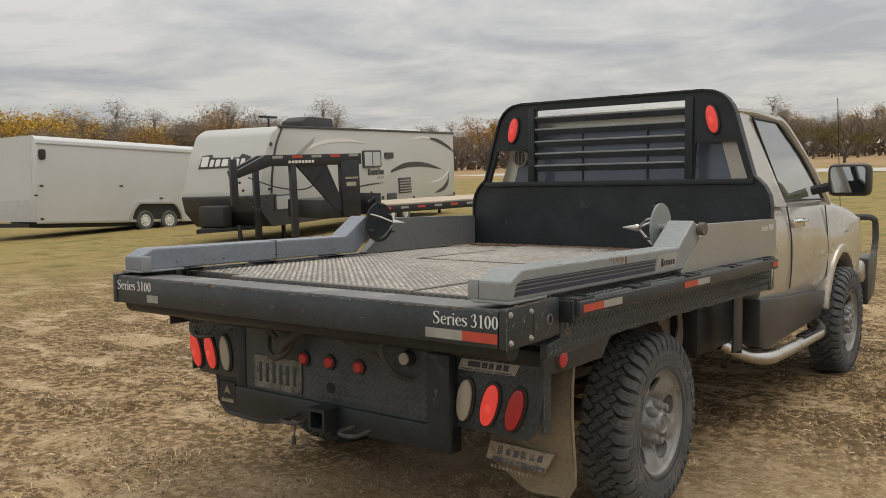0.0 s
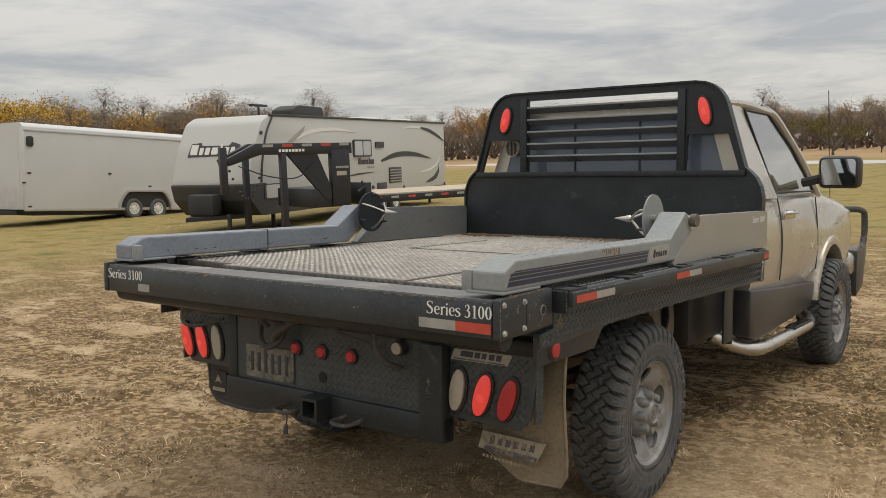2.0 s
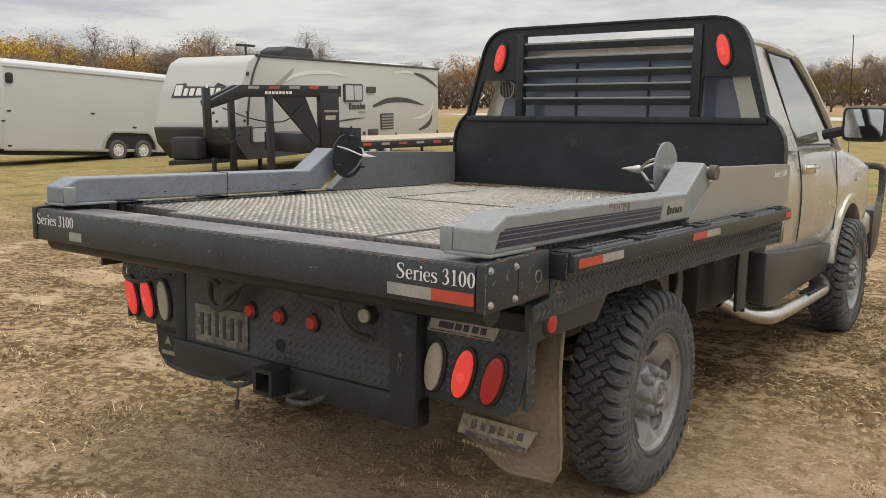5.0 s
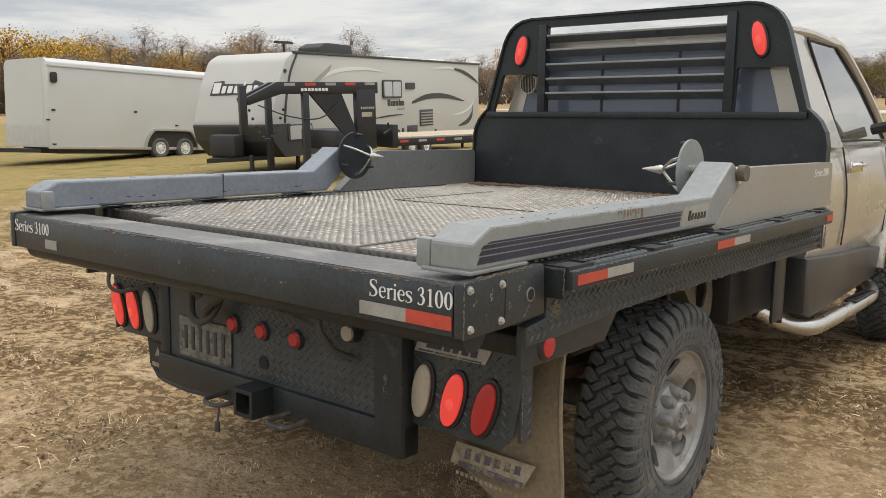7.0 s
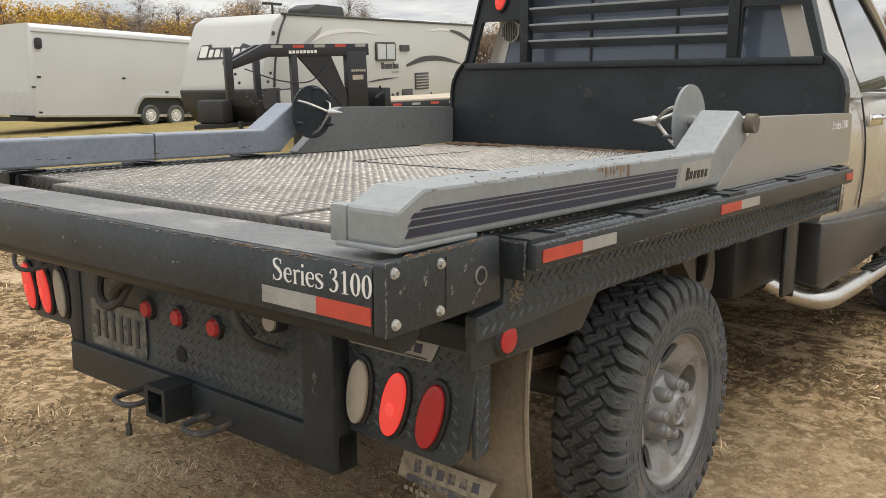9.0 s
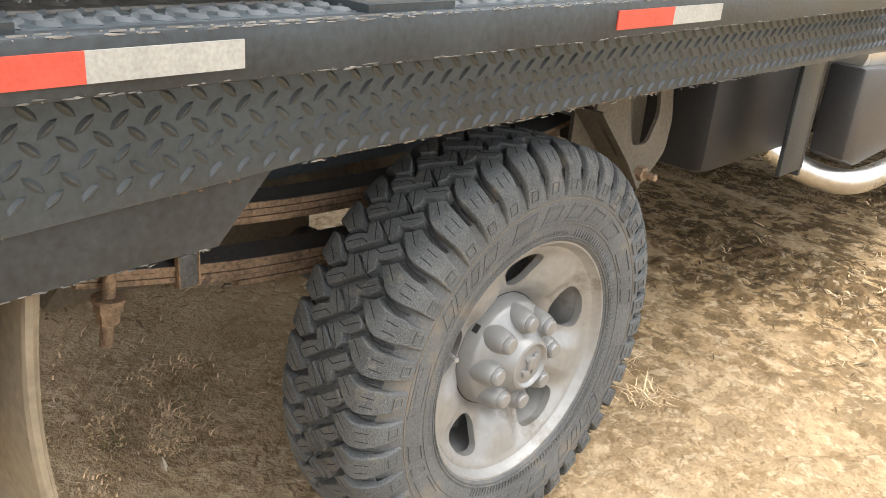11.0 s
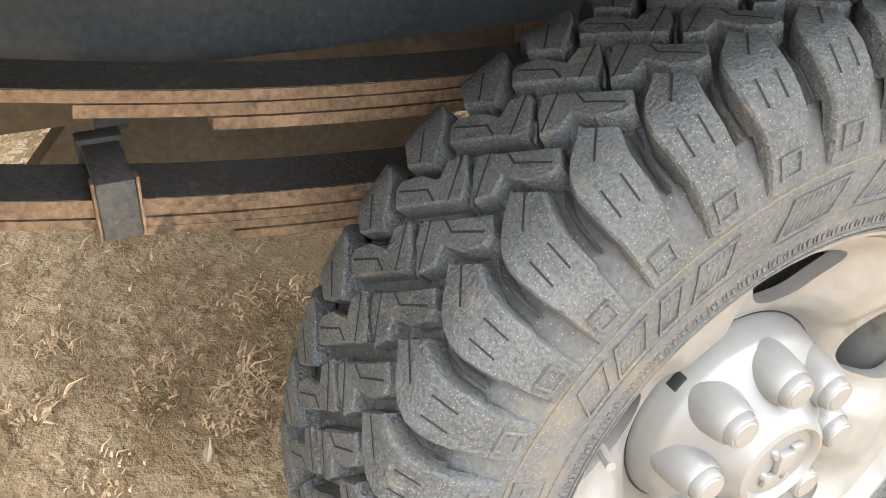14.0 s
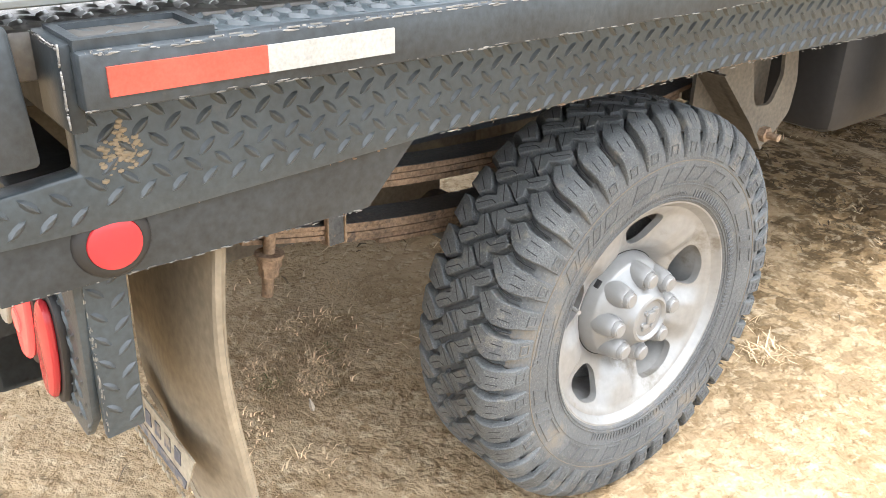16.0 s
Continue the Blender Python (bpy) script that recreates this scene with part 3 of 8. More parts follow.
def sidewall_marks():
    """Raised frames and plain raised shapes where the maker's name stands."""
    bm = bmesh.new()

    def pad(a0, a1, r0, r1, h, x0=None, skew=0.0):
        pts = []
        for a, r in ((a0, r0), (a1, r0), (a1, r1), (a0, r1)):
            x = x0 if x0 is not None else (0.0165 if r < 0.30 else 0.0188)
            pts.append((x, r, a + skew * (r - 0.300)))
        lo = [bm.verts.new((x - 0.003, r * math.cos(a), r * math.sin(a))) for x, r, a in pts]
        hi = [bm.verts.new((x + h, r * math.cos(a), r * math.sin(a))) for x, r, a in pts]
        for k in range(4):
            bm.faces.new((lo[k], lo[(k + 1) % 4], hi[(k + 1) % 4], hi[k]))
        bm.faces.new(hi)

    def ring_box(a0, a1, r0, r1, h, x0=None, skew=0.0, t=0.0022):
        ta = t / 0.31
        for b0, b1, s0, s1 in ((a0, a1, r0, r0 + t), (a0, a1, r1 - t, r1), (a0, a0 + ta, r0 + t, r1 - t), (a1 - ta, a1, r0 + t, r1 - t)):
            pad(b0, b1, s0, s1, h, x0, skew)
    # a raised frame on every step of the shoulder
    for i in range(PITCHES):
        a = (i * PITCH + 0.0215) / 0.40
        ring_box(a - 0.026, a + 0.026, 0.3440, 0.3640, 0.0014, 0.0226, 0.0, 0.0018)
    # plain letter-sized raised frames, hatched inside, in one long group round the upper half and one round the lower
    for turn in (0, 180):
        for mid, w in ((143.5, 5.5), (136.0, 6.0), (128.7, 4.0), (121.0, 6.5), (104.0, 10.0), (89.5, 8.5), (76.0, 8.0), (62.5, 8.5), (49.0, 8.5), (29.0, 11.0), (19.5, 3.0), (11.5, 6.5)):
            a0, a1 = radians(mid - w / 2 + turn), radians(mid + w / 2 + turn)
            ring_box(a0, a1, 0.2860, 0.3180, 0.0022, None, -1.7, 0.0024)
            for k in range(1, int(w * 1.1)):
                a = a0 + (a1 - a0) * k / int(w * 1.1)
                pad(a, a + 0.004, 0.2885, 0.3155, 0.0010, None, -1.7)
    # small boxed print
    for mid in (168, -20):
        a0, a1 = radians(mid - 9), radians(mid + 9)
        ring_box(a0, a1, 0.2905, 0.3235, 0.0016, None, 0.0, 0.0020)
        for k in range(9):
            a = a0 + (a1 - a0) * (k + 0.7) / 9.6
            pad(a, a + 0.019, 0.3020, 0.3120, 0.0014)
    # fine ribs in a ring beside the rim, and a ring of tiny dashes
    for k in range(96):
        a = radians(70 - k * 2.0)
        pad(a, a + 0.012, 0.2555, 0.2700, 0.0022, 0.0128)
    for k in range(110):
        a = radians(76 + k * 1.05)
        pad(a, a + (0.009 if k % 3 else 0.004), 0.2580, 0.2632 + 0.002 * (k % 2), 0.0012, 0.0128)
    return bm


def rim_mesh():
    bm = bmesh.new()
    lathe(bm, [(0.222, -0.215), (0.205, -0.190), (0.205, -0.075), (0.214, -0.040), (0.2215, -0.018), (0.2285, -0.0095), (0.2335, -0.0045), (0.2360, 0.0020), (0.2385, 0.0055), (0.2425, 0.0060), (0.2440, 0.0025), (0.240, -0.004)], 112)
    return bm


def disc_mesh():
    """The wheel's pressed face: five broad spokes, valleys between them that lead down to five openings, a well round the hub."""
    bm, NA = bmesh.new(), 300
    RS = [0.085, 0.10, 0.112, 0.120, 0.126] + [0.131 + 0.0044 * k for k in range(19)] + [0.2145, 0.219, 0.2235, 0.227]
    level = [(0.085, -0.076), (0.112, -0.072), (0.120, -0.064), (0.132, -0.048), (0.150, -0.032), (0.172, -0.0225), (0.195, -0.0175), (0.215, -0.0150), (0.227, -0.0105)]

    def at(a):
        return abs(((math.degrees(a) - 15 + 36) % 72) - 36)

    def opening(a, r):
        dr = (r - 0.173) / 0.036
        return abs(dr) < 1 and at(a) < (14.0 + 5.0 * dr) * (1 - dr ** 4) ** 0.5

    def face_x(a, r):
        base = float(np.interp(r, [p[0] for p in level], [p[1] for p in level]))
        k = min(1.0, max(0.0, (r - 0.122) / 0.096))
        v = min(1.0, max(0.0, (30 - at(a)) / 15))
        return base - 0.019 * v * v * (3 - 2 * v) * math.sin(math.pi * k) ** 0.8
    grid = [[bm.verts.new((face_x(k * math.tau / NA, r), r * math.cos(k * math.tau / NA), r * math.sin(k * math.tau / NA))) for k in range(NA)] for r in RS]
    for i in range(len(RS) - 1):
        for k in range(NA):
            if not opening((k + 0.5) * math.tau / NA, (RS[i] + RS[i + 1]) / 2):
                bm.faces.new((grid[i][k], grid[i][(k + 1) % NA], grid[i + 1][(k + 1) % NA], grid[i + 1][k]))
    bmesh.ops.delete(bm, geom=[v for v in bm.verts if not v.link_faces], context="VERTS")
    inner = [v for v in bm.verts if v.is_boundary and 0.09 < math.hypot(v.co.y, v.co.z) < 0.222]
    for _ in range(16):
        new_co = {v: sum((e.other_vert(v).co for e in v.link_edges if e.is_boundary), Vector()) / max(1, sum(e.is_boundary for e in v.link_edges)) for v in inner}
        for v, c in new_co.items():
            v.co = v.co.lerp(c, 0.5)
    keep = set(inner)
    r = bmesh.ops.extrude_edge_only(bm, edges=[e for e in bm.edges if e.is_boundary and e.verts[0] in keep and e.verts[1] in keep])
    bmesh.ops.translate(bm, verts=[g for g in r["geom"] if isinstance(g, bmesh.types.BMVert)], vec=(-0.016, 0, 0))
    return bm


def cap_mesh():
    bm = bmesh.new()
    lathe(bm, [(0.1130, -0.078), (0.1140, -0.066), (0.1125, -0.062), (0.1075, -0.042), (0.1040, -0.0355), (0.0990, -0.0315), (0.0780, -0.0140), (0.0620, -0.0020), (0.0560, 0.0035), (0.0525, 0.0105), (0.0490, 0.0165), (0.0440, 0.0185), (0.0410, 0.0160), (0.0385, 0.0120), (0.0300, 0.0125), (0.0001, 0.0150)], 72)
    return bm


def lug_cover(bm, a, R=0.0815):
    """A bullet-shaped nut cover that leans into the cap, with a short round tip."""
    y, z = R * math.cos(a), R * math.sin(a)
    lathe(bm, [(0.0262, -0.050), (0.0258, -0.034), (0.0246, -0.020), (0.0224, -0.007), (0.0200, 0.0010), (0.0190, 0.0028), (0.0172, 0.0022), (0.0166, 0.0090), (0.0152, 0.0118), (0.0132, 0.0115), (0.0120, 0.0132), (0.0001, 0.0138)], 28, 0, y, z)


def make_wheel(parent, m, name="wheel", detail=True):
    w = part(name, rim_mesh(), M_RIM, parent, "silver steel wheel with a mud-terrain tyre", 40)
    w.matrix_basis = m
    part("tyre", tyre_mesh(), M_RUBBERD, w, "dusty black mud-terrain tyre", 50)
    for r, x, h in ((0.2475, 0.0085, 0.0030), (0.2530, 0.0105, 0.0028), (0.2795, 0.0145, 0.0024), (0.3270, 0.0180, 0.0020)):
        bm = bmesh.new()
        lathe(bm, [(r - 0.0018, x - 0.004), (r - 0.0008, x + h), (r + 0.0008, x + h), (r + 0.0018, x - 0.002)], 128)
        part("sidewall_ring", bm, M_RUBBERT if r > 0.3 else M_RUBBERD, w)
    tagged(part("tread", tread_mesh(), M_RUBBER, w, "chunky worn tread blocks", 24), kind="stuff")
    tagged(part("tread_slit", slit_mesh(), M_SLIT, w, "narrow slits in the blocks", 30), kind="stuff")
    tagged(part("sidewall_marking", sidewall_marks(), M_RUBBERD, w, "raised plain shapes on the sidewall", 30), kind="stuff")
    part("wheel_disc", disc_mesh(), M_RIM, w, "pressed silver disc with five openings", 45)
    seam = bmesh.new()
    lathe(seam, [(0.1130, -0.080), (0.1142, -0.0680), (0.1160, -0.0680), (0.1165, -0.080)], 64)
    part("cap_seam", seam, M_SLIT, w, "dark gap round the hub cap")
    part("hub_cap", cap_mesh(), M_CAP, w, "silver plastic hub cap", 35)
    for k in range(8):
        bm = bmesh.new()
        lug_cover(bm, math.radians(45 * k))
        part("lug_cover", bm, M_CAP, w, "", 40)
    bm = bmesh.new()
    box(bm, 0.011, 0.0215, -0.010, 0.012, -0.008, 0.018, 0.004)
    box(bm, 0.011, 0.0195, 0.006, 0.022, 0.006, 0.022, 0.003)
    box(bm, 0.011, 0.0190, -0.020, 0.000, -0.022, -0.006, 0.003)
    for a in (0.6, 2.2, 3.6, 5.2):
        cyl(bm, (0.011, 0.020 * math.cos(a), 0.020 * math.sin(a)), (0.018, 0.020 * math.cos(a), 0.020 * math.sin(a)), 0.006, 0.004, 8)
    part("emblem", bm, M_CAP, w, "plain raised emblem")
    bm = bmesh.new()
    cyl(bm, (-0.16, 0, 0), (-0.100, 0, 0), 0.185, n=40)
    part("brake_drum", bm, M_LEAFTOP, w)
    bm = bmesh.new()
    box(bm, -0.062, -0.050, -0.0085, 0.0085, 0.104, 0.1125, 0.001, Matrix.Rotation(math.radians(138 - 90), 4, "X"))
    part("cap_slot", bm, M_SLIT, w, "small dark pry slot in the cap's edge")
    bm = bmesh.new()
    a = math.radians(158)
    sweep(bm, [(-0.03, 0.212 * math.cos(a), 0.212 * math.sin(a)), (-0.008, 0.216 * math.cos(a), 0.216 * math.sin(a)), (0.012, 0.222 * math.cos(a), 0.222 * math.sin(a))], 0.0045, 8)
    part("valve_stem", bm, M_RIM, w)
    return w


# ---- the pickup truck ----
truck = thing("pickup_truck", "champagne regular-cab pickup truck, dusty, standing on dirt", "truck", TRUCK)


def mirror_y(pts):
    return [(-a, b) for a, b in reversed(pts)]


# lower body: cross-sections swept along the truck
def body_section(y):
    """Half-width at heights along the side, at a station y."""
    flare = math.exp(-((y - 3.56) / 0.50) ** 2) * 0.030
    nose = max(0.0, (y - 4.25) / 0.35)
    shrink = 1 - 0.10 * nose ** 2
    top = 1.36 if y < 3.55 else 1.36 - 0.115 * (y - 3.55) - 0.10 * nose ** 2
    pts = [(0.90, 0.55), (0.955, 0.72), (0.985 + flare, 0.80), (1.000 + flare, 0.95), (1.000 + flare * 0.6, 1.08), (0.985, 1.20), (0.955, top - 0.045), (0.90, top)]
    fine = []
    for (xa, za), (xb, zb) in zip(pts, pts[1:]):
        fine += [(xa + (xb - xa) * k / 3, za + (zb - za) * k / 3) for k in range(3)]
    return [(x * shrink, z) for x, z in fine + pts[-1:]], top


def body_shell():
    bm = bmesh.new()
    ys = [1.66, 1.70, 2.0, 2.4, 2.8, 3.0] + [3.06 + 0.04 * k for k in range(26)] + [4.14, 4.2, 4.3, 4.4, 4.48, 4.54]
    rows = []
    for y in ys:
        side, top = body_section(y)
        crown = [(0.70, top + 0.012), (0.35, top + 0.045), (0.0, top + 0.05)] if y > 3.5 else [(0.70, top), (0.35, top), (0.0, top)]
        half = side + crown
        rows.append([bm.verts.new((x, y, z)) for x, z in half] + [bm.verts.new((-x, y, z)) for x, z in half[-2::-1]])
    for i, (a, b) in enumerate(zip(rows, rows[1:])):
        ym = (ys[i] + ys[i + 1]) / 2
        for k in range(len(a) - 1):
            zm = (a[k].co.z + a[k + 1].co.z) / 2
            # wheel arch: cut where the opening lies
            if math.hypot((ym - 3.56) / 0.46, (zm - 0.44) / 0.54) < 1 and abs(a[k].co.x) > 0.8:
                continue
            bm.faces.new((a[k], a[k + 1], b[k + 1], b[k]))
    bm.faces.new(rows[0])
    bm.faces.new(rows[-1][::-1])
    return bm


part("body", body_shell(), M_BODY, truck, "champagne metallic painted lower body", 45)
for s in (1, -1):
    bm = bmesh.new()
    prism(bm, [(1.60, 0.50), (1.60, 0.785), (2.2, 0.745), (3.12, 0.70), (3.09, 0.62), (3.02, 0.52), (1.72, 0.46)], "x", s * 0.90, s * 1.012, 0.012)
    part("rocker_cladding", bm, M_LOWER, truck, "dust-covered dark lower cladding")
# wheel arches and lips
for s in (1, -1):
    bm = bmesh.new()
    arc = [(3.56 + 0.505 * math.cos(t), 0.44 + 0.585 * math.sin(t)) for t in np.linspace(0.08, math.pi - 0.22, 26)]
    arc2 = [(3.56 + 0.440 * math.cos(t), 0.44 + 0.515 * math.sin(t)) for t in np.linspace(math.pi - 0.22, 0.08, 26)]
    prism(bm, arc + arc2, "x", s * 0.93, s * 1.040, 0.006)
    part("wheel_arch", bm, M_BODY, truck, "flared front wheel arch")
    bm = bmesh.new()
    prism(bm, [(3.56 + 0.49 * math.cos(t), 0.44 + 0.565 * math.sin(t)) for t in np.linspace(0, math.pi, 18)], "x", s * 0.50, s * 0.80)
    part("wheel_well", bm, M_PLASTIC, truck)


# the cab's upper part: roof, pillars and glass
def greenhouse():
    belt = [(0.965, 1.66), (0.965, 3.10), (0.90, 3.55)]
    roof_z = 1.985
    bm = bmesh.new()
    # roof as a crowned sheet
    xs = [-0.745, -0.70, -0.55, -0.3, 0, 0.3, 0.55, 0.70, 0.745]
    ys = [1.74, 1.80, 2.0, 2.3, 2.6, 2.78, 2.86]
    top = []
    for y in ys:
        row = []
        for x in xs:
            k = abs(x) / 0.745
            e = max(0.0, (1.80 - y) / 0.06) * 0.03 + max(0.0, (y - 2.6) / 0.26) * 0.035
            row.append(bm.verts.new((x * (1 - 0.03 * (y > 2.7)), y, roof_z + 0.03 * (1 - k ** 2) - 0.03 * (k > 0.99) - e)))
        top.append(row)
    for a, b in zip(top, top[1:]):
        for k in range(len(xs) - 1):
            bm.faces.new((a[k], a[k + 1], b[k + 1], b[k]))
    r = bmesh.ops.extrude_face_region(bm, geom=list(bm.faces))
    bmesh.ops.translate(bm, verts=[g for g in r["geom"] if isinstance(g, bmesh.types.BMVert)], vec=(0, 0, -0.05))
    part("roof", bm, M_BODY, truck, "champagne cab roof", 50)

    def beam(a, b, w, d, bm):
        """A flat pillar from a to b: w along y, d across."""
        a, b = Vector(a), Vector(b)
        vs = []
        for p, ww in ((a, w[0]), (b, w[1])):
            for dy, dx in ((-ww / 2, -d / 2), (ww / 2, -d / 2), (ww / 2, d / 2), (-ww / 2, d / 2)):
                vs.append(bm.verts.new(p + Vector((dx, dy, 0))))
        for q in ((0, 1, 5, 4), (1, 2, 6, 5), (2, 3, 7, 6), (3, 0, 4, 7), (3, 2, 1, 0), (4, 5, 6, 7)):
            bm.faces.new([vs[k] for k in q])
    for s in (1, -1):
        bm = bmesh.new()
        beam((s * 0.945, 1.97, 1.34), (s * 0.735, 1.91, 1.965), (0.56, 0.32), 0.05, bm)
        part("rear_pillar", bm, M_BODY, truck)
        bm = bmesh.new()
        sweep(bm, curve([(s * 0.915, 3.50, 1.34), (s * 0.85, 3.22, 1.62), (s * 0.765, 2.88, 1.90), (s * 0.73, 2.72, 1.965)], 6), 0.032, 8)
        part("front_pillar", bm, M_BODY, truck)
        bm = bmesh.new()
        sweep(bm, curve([(s * 0.742, 1.76, 1.955), (s * 0.752, 2.2, 1.965), (s * 0.745, 2.74, 1.945)], 6), 0.028, 8)
        part("roof_rail", bm, M_BODY, truck)
        # side window: pane, black trim
        pane = [(0.938, 2.28, 1.375), (0.780, 2.10, 1.925), (0.770, 2.66, 1.925), (0.835, 3.02, 1.70), (0.925, 3.34, 1.375)]
        bm = bmesh.new()
        bm.faces.new([bm.verts.new((s * x, y, z)) for x, y, z in pane])
        part("side_window", bm, M_CABGLASS, truck, "clear side window pane")
        bm = bmesh.new()
        loop = [Vector((s * (x + 0.004), y, z)) for x, y, z in pane]
        for a, b in zip(loop, loop[1:] + loop[:1]):
            cyl(bm, a, b, 0.008, n=6)
        part("window_seal", bm, M_PLASTIC, truck)
    # windscreen
    bm = bmesh.new()
    bm.faces.new([bm.verts.new(p) for p in ((-0.88, 3.52, 1.37), (0.88, 3.52, 1.37), (0.73, 2.80, 1.955), (-0.73, 2.80, 1.955))])
    part("windscreen", bm, M_CABGLASS, truck)
    # back wall with its window
    bm = bmesh.new()
    o = rounded([(-0.96, 1.30), (0.96, 1.30), (0.955, 1.40), (0.745, 1.975), (-0.745, 1.975), (-0.955, 1.40)], 0.05)
    h = rounded([(-0.82, 1.45), (0.82, 1.45), (0.70, 1.87), (-0.70, 1.87)], 0.05)
    prism(bm, o, "y", 1.67, 1.71, 0.0, [h])
    part("back_wall", bm, M_BODY, truck, "champagne cab back wall")
    bm = bmesh.new()
    prism(bm, h, "y", 1.675, 1.685)
    part("rear_window", bm, M_GLASS, truck, "dark tinted rear window")
    for x in (-0.24, 0.24):
        part("rear_window_divider", box(bmesh.new(), x - 0.006, x + 0.006, 1.666, 1.672, 1.46, 1.86), M_PLASTIC, truck)
    bm = bmesh.new()
    box(bm, -0.42, 0.42, 1.73, 1.77, 1.955, 1.995, 0.01)
    rb = part("roof_brake_lamp", bm, M_LENS, truck, "long roof lamp housing")
    bm = bmesh.new()
    for x0, x1 in ((-0.14, -0.09), (-0.075, -0.03), (-0.02, 0.03), (0.04, 0.10), (0.12, 0.17)):
        box(bm, x0, x1, 1.727, 1.731, 1.966, 1.986)
    part("lamp_bar", bm, M_PLASTIC, rb, "plain dark bars on the lamp")


greenhouse()
# black interior mass so the cab is not hollow
bm = bmesh.new()
box(bm, -0.86, 0.86, 1.76, 3.2, 1.20, 1.36)
for x in (-0.45, 0.45):
    box(bm, x - 0.22, x + 0.22, 2.0, 2.14, 1.3, 1.78, 0.05)
    box(bm, x - 0.12, x + 0.12, 2.02, 2.12, 1.78, 1.90, 0.04)
part("seats", bm, M_PLASTIC, truck, "dark cloth bench seats")
# door: seams, handle, badge bars
for s in (1, -1):
    bm = bmesh.new()
    pts = [(s * 0.994, 2.26, 0.79), (s * 1.005, 2.26, 0.95), (s * 1.003, 2.26, 1.10), (s * 0.988, 2.26, 1.22), (s * 0.966, 2.255, 1.34)]
    part("door_seam", sweep(bm, curve(pts, 3), 0.0045, 6), M_PLASTIC, truck)
    bm = bmesh.new()
    pts = [(s * 0.998, 3.16, 0.72), (s * 1.012, 3.16, 0.95), (s * 1.006, 3.17, 1.10), (s * 0.988, 3.20, 1.22), (s * 0.966, 3.24, 1.33)]
    sweep(bm, curve(pts, 3), 0.0045, 6)
    part("door_seam", bm, M_PLASTIC, truck)
    hd = part("door_handle", box(bmesh.new(), s * 0.985, s * 1.005, 2.32, 2.57, 1.195, 1.255, 0.008), M_CHROME, truck, "chrome door handle")
    part("handle_grip", sweep(bmesh.new(), curve([(s * 1.00, 2.34, 1.235), (s * 1.03, 2.38, 1.24), (s * 1.035, 2.46, 1.24), (s * 1.03, 2.52, 1.238), (s * 1.00, 2.55, 1.235)], 5), 0.012, 8), M_CHROME, hd)
    bm = bmesh.new()
    for k in range(7):
        box(bm, s * 1.003, s * 1.0105, 2.98 + 0.068 * k, 2.98 + 0.068 * k + 0.048, 0.955, 1.0, 0.002)
    part("badge", bm, M_CHROME, truck, "plain metal badge bars on the door")
    bm = bmesh.new()
    box(bm, s * 1.0, s * 1.008, 3.66, 3.80, 1.10, 1.118, 0.002)
    part("fender_badge", bm, M_PLASTIC, truck)
    # towing mirror
    bm = bmesh.new()
    sweep(bm, [(s * 0.93, 3.02, 1.44), (s * 1.06, 3.0, 1.47), (s * 1.12, 2.99, 1.48)], 0.035, 8)
    mir = part("mirror", bm, M_PLASTIC, truck, "black folding tow mirror")
    bm = bmesh.new()
    box(bm, s * 1.05, s * 1.33, 2.93, 3.08, 1.40, 1.63, 0.04)
    part("mirror_housing", bm, M_PLASTIC, mir)
    bm = bmesh.new()
    prism(bm, rounded([(s * 1.075, 1.425), (s * 1.305, 1.425), (s * 1.305, 1.608), (s * 1.075, 1.608)], 0.03), "y", 2.9265, 2.9295)
    part("mirror_glass", bm, plain("mirror_glass", (0.55, 0.57, 0.58), 0.03, 1.0) if s > 0 else bpy.data.materials["mirror_glass"], mir)
    # side step tube
    bm = bmesh.new()
    sweep(bm, curve([(s * 0.80, 1.52, 0.50), (s * 0.90, 1.60, 0.44), (s * 1.00, 1.75, 0.40), (s * 1.02, 2.1, 0.395), (s * 1.02, 2.7, 0.40), (s * 1.01, 2.98, 0.405), (s * 0.96, 3.10, 0.44), (s * 0.84, 3.14, 0.50)], 7), 0.042, 14)
    st = part("step_tube", bm, M_STEEL, truck, "polished steel side step tube")
    bm = bmesh.new()
    box(bm, s * 0.985, s * 1.055, 2.45, 2.90, 0.432, 0.449, 0.006)
    for k in range(9):
        box(bm, s * 0.99, s * 1.05, 2.48 + k * 0.045, 2.50 + k * 0.045, 0.449, 0.454)
    part("step_pad", bm, M_PLASTIC, st)
